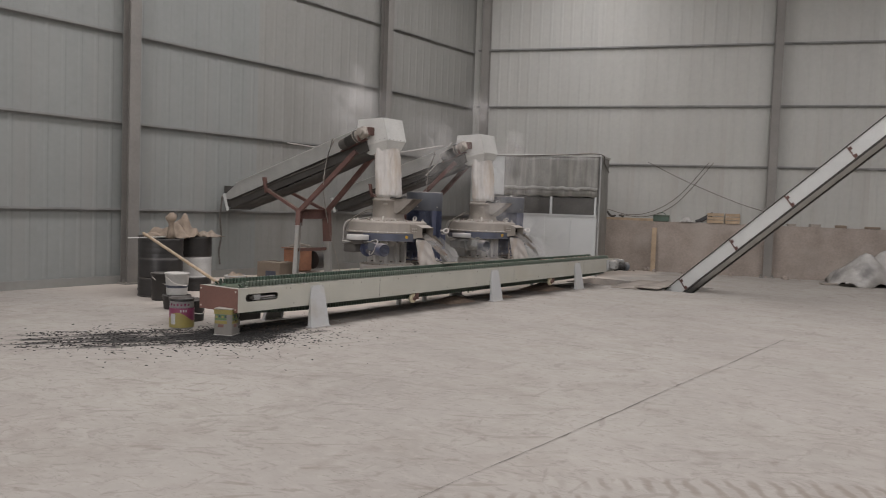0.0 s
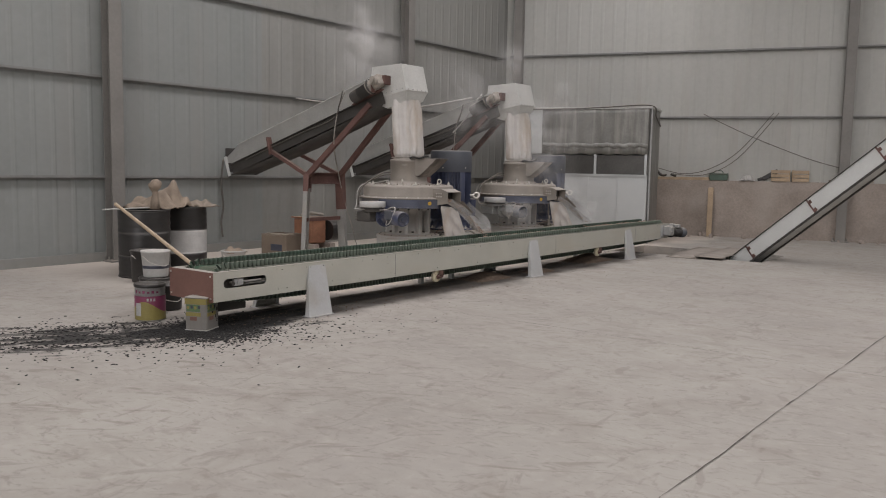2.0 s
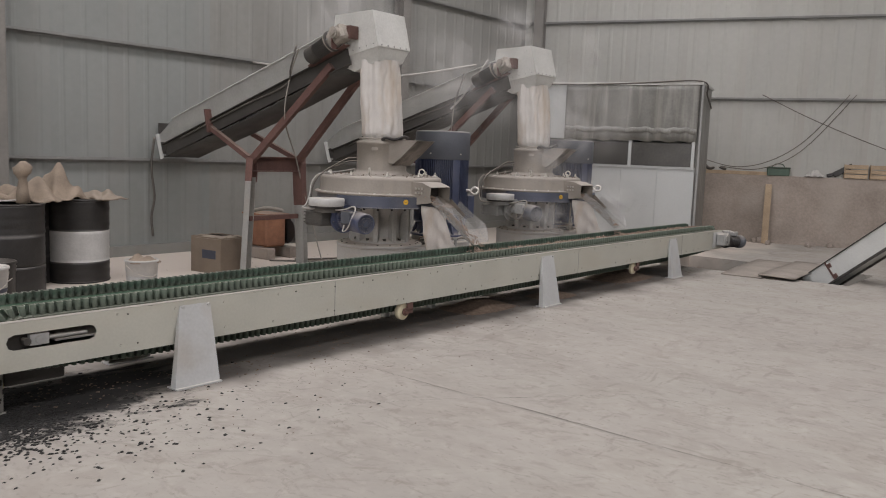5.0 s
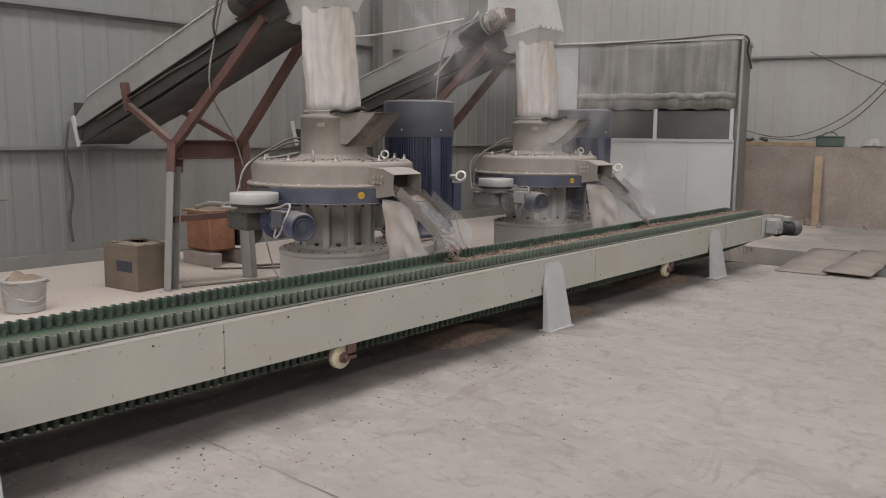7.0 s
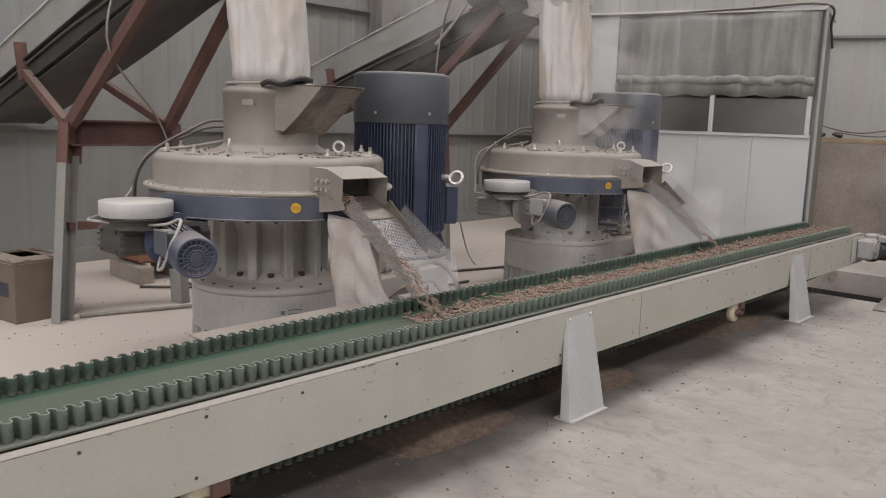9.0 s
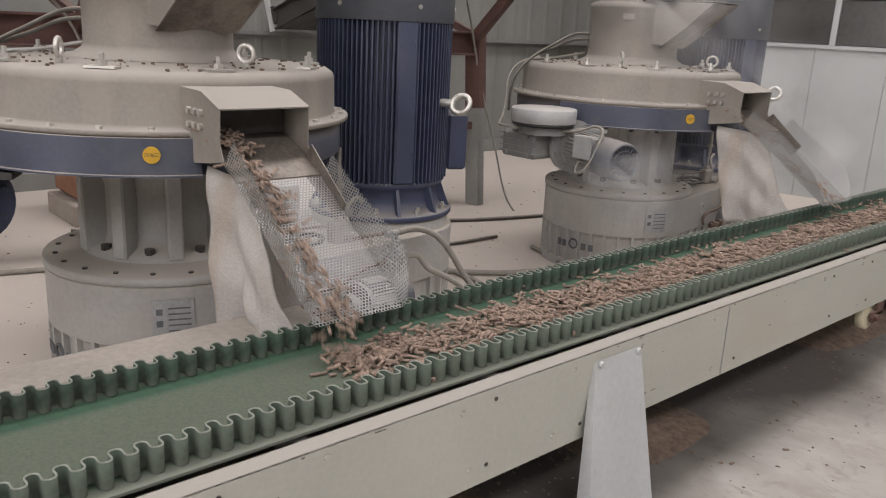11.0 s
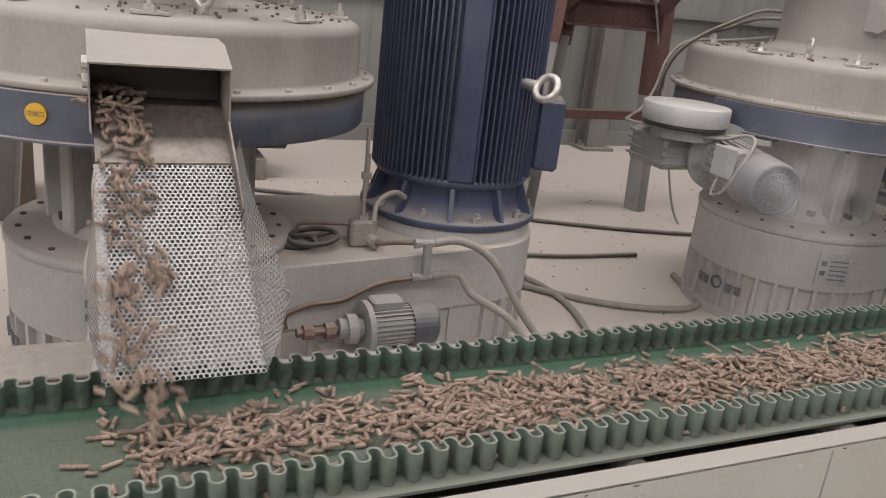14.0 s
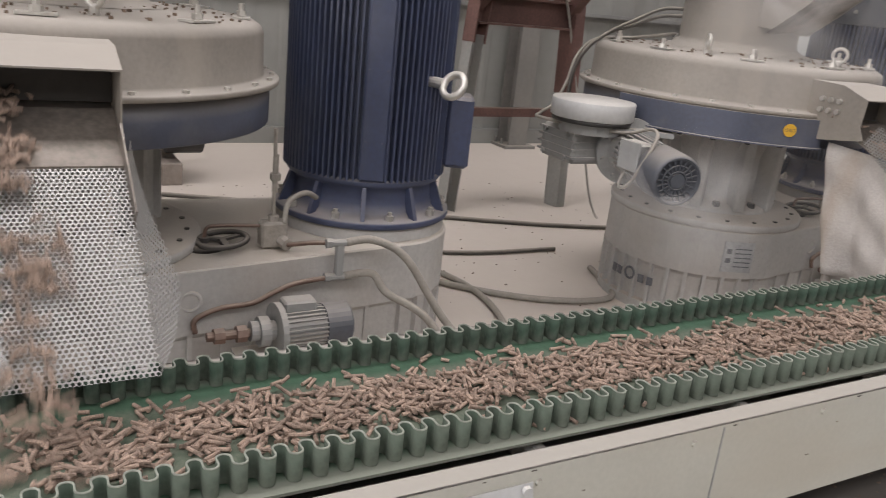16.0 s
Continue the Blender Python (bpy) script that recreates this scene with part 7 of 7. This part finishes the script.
# cables: on the long wall and across the floor
bm = B()
tube(bm, [(WX + 0.1, 9.17, 1.4), (WX + 0.08, 9.14, 1.05), (WX + 0.06, 9.19, 0.7), (WX + 0.06, 9.15, 0.45), (WX + 0.08, 9.16, 0.22)], 0.014)
solo("wall_cable", bm, CABLE, "dark cable hanging down the cladding wall", "cable")
for pts, rr, mat in (([(-9.3, 9.2, 0.014), (-9.0, 10.2, 0.014), (-8.6, 10.9, 0.014), (-8.35, 11.2, 0.014), (-7.9, 11.25, 0.014), (-7.3, 11.0, 0.014), (-7.05, 10.7, 0.014)], 0.014, HOSE),
                     ([(-9.8, 10.2, 0.014), (-9.3, 11.3, 0.014), (-8.9, 12.2, 0.014), (-8.7, 12.9, 0.014)], 0.013, CABLE),
                     ([(-8.6, 10.95, 0.018), (-8.2, 11.15, 0.018), (-7.9, 11.5, 0.018), (-7.85, 11.85, 0.018), (-8.2, 12.0, 0.018)], 0.014, HOSE),
                     ([(-9.9, 9.9, 0.014), (-9.2, 10.7, 0.014), (-8.6, 11.3, 0.014), (-8.5, 12.0, 0.014)], 0.011, CABLE),
                     ([(-7.1, 10.9, 0.012), (-7.25, 11.2, 0.012), (-7.5, 11.5, 0.012), (-7.55, 11.75, 0.012)], 0.012, HOSE)):
    bm = B()
    tube(bm, pts, rr, 8, 8)
    solo("floor_cable", bm, mat, "dusty cable lying across the concrete floor", "cable", group="floor cables")
for k, pts in enumerate(([(-10.9, 10.4, 2.4), (-9.5, 11.2, 2.25), (-8.6, 12.05, 2.45)], [(-8.9, 11.95, 1.9), (-8.7, 11.98, 2.1), (-8.4, 12.03, 2.5)])):
    bm = B()
    tube(bm, pts, 0.012)
    solo("overhead_cable", bm, PALE_CABLE, "pale slack cable to the feeder motor", "cable", group="overhead cables")

# crumbs and spill on the floor
r = random.Random(77)


def scatter(name, label, n, place, size, mat, flat=0.35):
    verts, faces = [], []
    for k in range(n):
        x, y = place(r)
        if x < WX + 0.1 or (PIT[0] < x < PIT[1] and PIT[2] < y < PIT[3]):
            continue
        s = size * r.choice((0.5, 0.7, 0.8, 1.0, 1.3))
        a = r.uniform(0, 6.28)
        l = s * r.uniform(1.0, 2.4)
        c, sn = math.cos(a), math.sin(a)
        b = len(verts)
        for z, q in ((0.0, 1.0), (s * flat, 0.7)):
            for px, py in ((-l, -s), (l, -s * 0.8), (l * 0.9, s), (-l * 0.8, s * 0.9)):
                verts.append((x + (px * c - py * sn) * q * 0.5, y + (px * sn + py * c) * q * 0.5, z + 0.001))
        faces += [(b + 4, b + 5, b + 6, b + 7)] + [(b + i, b + (i + 1) % 4, b + 4 + (i + 1) % 4, b + 4 + i) for i in range(4)]
    me = bpy.data.meshes.new(name)
    me.from_pydata(verts, [], faces)
    me.materials.append(mat)
    return tagged(new(name, me), label, "debris", kind="stuff")


scatter("spilled_chips", "black spilled chips and oily dirt on the floor", 3000, lambda q: (q.gauss(-6.28, 0.24), q.gauss(5.33, 0.2)), 0.0105, SPILL)
scatter("spilled_chips", "black chips scattered wide over the floor", 1100, lambda q: (lambda a, c: (-6.55 + 0.56 * a - 0.83 * c, 4.95 + 0.83 * a + 0.56 * c))(q.gauss(0, 0.8), q.gauss(0, 0.36)), 0.011, SPILL)
scatter("spilled_chips", "black chips in streaks along the floor", 900, lambda q: (lambda u, k: (-7.5 + 0.56 * u + 0.83 * k, 3.9 + 0.83 * u - 0.56 * k + q.gauss(0, 0.02)))(q.uniform(0, 1.9), q.choice((-0.25, -0.1, 0.12, 0.3, 0.5)) + q.gauss(0, 0.03)), 0.012, SPILL)
scatter("spilled_chips", "black chips thrown out in front of the conveyor tail", 260, lambda q: (q.gauss(-6.0, 0.5), q.gauss(5.2, 0.7)), 0.010, SPILL)
scatter("floor_crumbs", "pellet crumbs lying along the conveyor", 420, lambda q: (-6.05 + abs(q.gauss(0, 0.45)), q.uniform(5.6, 14)), 0.0055, CRUMB)
scatter("floor_crumbs", "pellet dust and crumbs under the conveyor", 1500, lambda q: (q.gauss(-6.5, 0.2), q.uniform(5.6, 14)), 0.008, CRUMB)
scatter("floor_crumbs", "crumbs round the pellet mills", 600, lambda q: (q.uniform(-10, -7), q.uniform(7.5, 13.5)), 0.006, CRUMB)
for k, (px, py, w, h) in enumerate(((-6.55, 9.55, 0.5, 0.10), (-6.6, 12.3, 0.6, 0.13), (-6.45, 10.6, 0.4, 0.06))):
    bm = B()
    sheet(bm, lambda u, v, w=w, h=h: Vector(((u - 0.5) * w, (v - 0.5) * w * 1.6, -0.004 + h * (math.sin(math.pi * u) * math.sin(math.pi * v)) ** 1.4 * (0.8 + 0.2 * noise.noise(Vector((u * 6, v * 6, k)))))), 20, 20)
    solo("dust_mound", bm, CRUMB, "low mound of dark pellet dust under the conveyor", "dust", "stuff", at=pose(px, py, 0))


# ---- pellets ----
def pellet_clump(seed, n, lx, ly, layers):
    """n loose pellets over lx by ly metres."""
    q = random.Random(seed)
    bm = B()
    for k in range(n):
        length = q.choice((0.018, 0.024, 0.028, 0.032, 0.036, 0.042))
        rr = 0.0041
        x, y = q.gauss(0, lx * 0.36), q.uniform(-ly / 2, ly / 2)
        lay = q.randrange(layers)
        z = rr + lay * 0.0075
        tilt = q.uniform(-8, 8) + (q.uniform(-22, 22) if lay else 0)
        m = pose(x, y, z, 0, 0, q.uniform(0, 360)) @ pose(0, 0, 0, 0, 90 + tilt, 0)
        bmesh.ops.create_cone(bm, cap_ends=True, segments=7, radius1=rr, radius2=rr * q.uniform(0.9, 1), depth=length, matrix=m)
    return finish("pellet_clump", bm, PELLET)


BED = [pellet_clump(100 + k, 13, 0.13, 0.085, 2) for k in range(10)]
LOOSE = [pellet_clump(200 + k, 5, 0.12, 0.08, 1) for k in range(5)]
pellets = thing("wood_pellets", "brown wood pellets sliding down the chutes and riding on the belt", "pellets", (0, 0, 0), kind="stuff")
BED_X = CX + 0.005
q = random.Random(55)
riders = []      # object, rows


def ride(t, y_at, when):
    return y_at + SPEED * (t - when)


def make_clump(meshes, land_t, land_y, dx, dz, mill_y, lane):
    """A clump that slides down the chute, lands on the belt at land_t and rides to the head, where it drops into the pit."""
    ob = part("pellet_clump", q.choice(meshes), None, pellets)
    rz = q.choice((0, 180)) + q.uniform(-12, 12)
    end_t = land_t + (YB - 0.02 - land_y) / SPEED
    mx = MILLS[0][0]
    rows = []

    def flat(t):
        return pose(BED_X + dx, ride(t, land_y, land_t), BELT + 0.001 + dz, 0, 0, rz)

    start = land_t - 0.95
    if land_t > 0:
        y0 = mill_y + CH_Y0 + lane
        slide = [(0.0, 0.45, 0.965, 6), (0.10, 0.60, 0.948, 6), (0.24, 0.70, 0.934, 14), (0.46, 0.868, 0.849, 29), (0.66, 1.06, 0.708, 35), (0.82, LIP_X, LIP_Z + 0.004, 35)]
        spin = q.uniform(-25, 25)
        lift = q.choice((0.0, 0.004, 0.009, 0.015))
        if start > 0:
            rows.append((0.0, pose(mx + 0.45, y0, 0.969, 0, 6, 0) @ pose(0, 0, 0, 0, 0, rz)))
        for dt, x, z, tilt in slide:
            if start + dt > 0.02:
                narrow = min(1.0, 0.30 + 0.75 * max(0.0, x - 0.62) / 0.5)
                rows.append((start + dt, pose(mx + x, mill_y + CH_Y0 + 0.034 + (lane - 0.034) * narrow, z + 0.004 + lift * (1 - narrow), 0, tilt, 0) @ pose(0, 0, 0, 0, 0, rz + spin * (1 - dt))))
        if not rows or rows[0][0] > 0:
            rows.insert(0, (0.0, pose(mx + 1.06, y0, 0.712, 0, 34, 0) @ pose(0, 0, 0, 0, 0, rz)))
        rows.append((land_t, flat(land_t)))
        t = land_t
    else:
        rows.append((0.0, flat(0.0)))
        t = 0.0
    while True:
        t += 2.0
        if t >= min(end_t, 16.0):
            break
        rows.append((t, flat(t)))
    if end_t < 16.0:
        if end_t > rows[-1][0] + 0.05:
            rows.append((end_t, flat(end_t)))
        yb = YB
        rows.append((rows[-1][0] + 0.35, pose(BED_X + dx, yb + 0.15, 0.36, -60, 0, rz)))
        rows.append((rows[-1][0] + 0.3, pose(BED_X + dx, yb + 0.22, -0.66, -80, 0, rz)))
        if rows[-1][0] < 16.0:
            rows.append((16.0, rows[-1][1]))
    else:
        rows.append((16.0, flat(16.0)))
    rows = [w for k, w in enumerate(rows) if k == 0 or w[0] - rows[k - 1][0] > 0.03]
    last = [w for w in rows if w[0] <= 16.0]
    if last[-1][0] < 16.0:
        last.append((16.0, rows[len(last)][1] if len(last) < len(rows) else last[-1][1]))
    riders.append((ob, last))


for (mx, my), rate, meshes_w in zip(MILLS, (0.072, 0.16), (1, 1)):
    land_y0 = my - 0.10
    t = -(YB - land_y0) / SPEED
    while t < 16.9:
        lane = 0.040 + abs(q.gauss(0, 0.030))
        make_clump(BED, t, land_y0 + q.uniform(-0.06, 0.06), q.gauss(0.0, 0.016), q.choice((0.0, 0.003, 0.008)) + (0.012 if my > 11 else 0), my, min(lane, 0.13))
        for extra in range(2 if my < 11 else 1):
            make_clump(LOOSE, t + 0.03 * extra, land_y0 + q.uniform(-0.1, 0.12), q.gauss(0.0, 0.04), 0.0, my, 0.03 + min(abs(q.gauss(0, 0.045)), 0.15))
        t += rate * q.uniform(0.9, 1.1)


# ---- steam ----
def steam_material():
    m = bpy.data.materials.new("thin_steam")
    m.use_nodes = True
    n, l = m.node_tree.nodes, m.node_tree.links
    b = n["Principled BSDF"]
    b.inputs["Base Color"].default_value = (0.8, 0.78, 0.76, 1)
    b.inputs["Roughness"].default_value = 1.0
    b.inputs["Specular IOR Level"].default_value = 0.0
    co = n.new("ShaderNodeTexCoord")
    no = n.new("ShaderNodeTexNoise")
    no.inputs["Scale"].default_value, no.inputs["Detail"].default_value, no.inputs["Distortion"].default_value = 2.6, 3, 0.6
    l.new(co.outputs["Object"], no.inputs["Vector"])
    mp = n.new("ShaderNodeMapping")
    mp.inputs["Location"].default_value, mp.inputs["Scale"].default_value = (-1, -1, 0), (2, 2, 0)
    l.new(co.outputs["UV"], mp.inputs["Vector"])
    le = n.new("ShaderNodeVectorMath")
    le.operation = "LENGTH"
    l.new(mp.outputs[0], le.inputs[0])
    r1 = n.new("ShaderNodeMapRange")
    r1.interpolation_type = "SMOOTHSTEP"
    r1.inputs[1].default_value, r1.inputs[2].default_value, r1.inputs[3].default_value, r1.inputs[4].default_value = 0.15, 0.98, 1.0, 0.0
    l.new(le.outputs["Value"], r1.inputs[0])
    r2 = n.new("ShaderNodeMapRange")
    r2.inputs[1].default_value, r2.inputs[2].default_value, r2.inputs[3].default_value, r2.inputs[4].default_value = 0.32, 0.72, 0.0, 0.34
    l.new(no.outputs["Fac"], r2.inputs[0])
    mu = n.new("ShaderNodeMath")
    mu.operation = "MULTIPLY"
    l.new(r1.outputs[0], mu.inputs[0])
    l.new(r2.outputs[0], mu.inputs[1])
    l.new(mu.outputs[0], b.inputs["Alpha"])
    return m


STEAM = steam_material()
steam = thing("steam", "thin pale steam and dust drifting over the pellet mills", "steam", (0, 0, 0), kind="stuff")
wisps = []
sr_ = random.Random(9)
for (wx, wy, wz, w, h, turn_) in ((-8.35, 9.5, 2.95, 0.9, 0.8, 35), (-8.7, 9.7, 3.35, 0.7, 0.9, 70), (-8.0, 12.2, 2.95, 0.9, 0.9, 30), (-7.5, 12.9, 2.6, 0.9, 0.8, 60), (-7.3, 11.9, 1.3, 1.2, 0.7, 40), (-7.2, 11.55, 0.62, 1.0, 0.55, 45), (-7.0, 12.9, 0.75, 1.0, 0.5, 40), (-7.9, 10.9, 2.2, 1.9, 1.6, 38), (-7.6, 12.6, 1.9, 1.9, 1.7, 36), (-8.9, 9.9, 2.7, 1.8, 1.7, 30), (-7.2, 12.6, 0.9, 1.7, 0.9, 42)):
    bm = B()
    uvl = bm.loops.layers.uv.new("UVMap")
    g = [[bm.verts.new(((i / 10 - 0.5) * w, 0.10 * math.sin(i * 0.7 + j * 0.5) + 0.06 * math.sin(j * 0.9), (j / 10 - 0.5) * h)) for j in range(11)] for i in range(11)]
    for i in range(10):
        for j in range(10):
            f = bm.faces.new((g[i][j], g[i + 1][j], g[i + 1][j + 1], g[i][j + 1]))
            f.smooth = True
            for lp, (a, b_) in zip(f.loops, ((i, j), (i + 1, j), (i + 1, j + 1), (i, j + 1))):
                lp[uvl].uv = (a / 10, b_ / 10)
    me = bpy.data.meshes.new("steam_wisp")
    bm.to_mesh(me)
    bm.free()
    me.materials.append(STEAM)
    wisps.append((part("steam_wisp", me, None, steam), (wx, wy, wz, turn_), sr_.uniform(0, 6)))


# ---- what moves ----
def motions():
    times = [k * 0.4 for k in range(41)]
    for i, ob in enumerate(belt):
        rows = [(t, on_loop(i * STEP + SPEED * t)) for t in times]
        walk(ob, rows)
    for ob, (x, y, z, a), ph in wisps:
        walk(ob, [(t, pose(x + 0.07 * math.sin(0.9 * t + ph), y + 0.05 * math.sin(0.7 * t + ph), z + 0.09 * math.sin(0.6 * t + 2 * ph), 0, 5 * math.sin(0.8 * t + ph), a + 6 * math.sin(0.5 * t + ph))) for t in range(17)])
    for ob, rows in riders:
        walk(ob, rows)


motions()
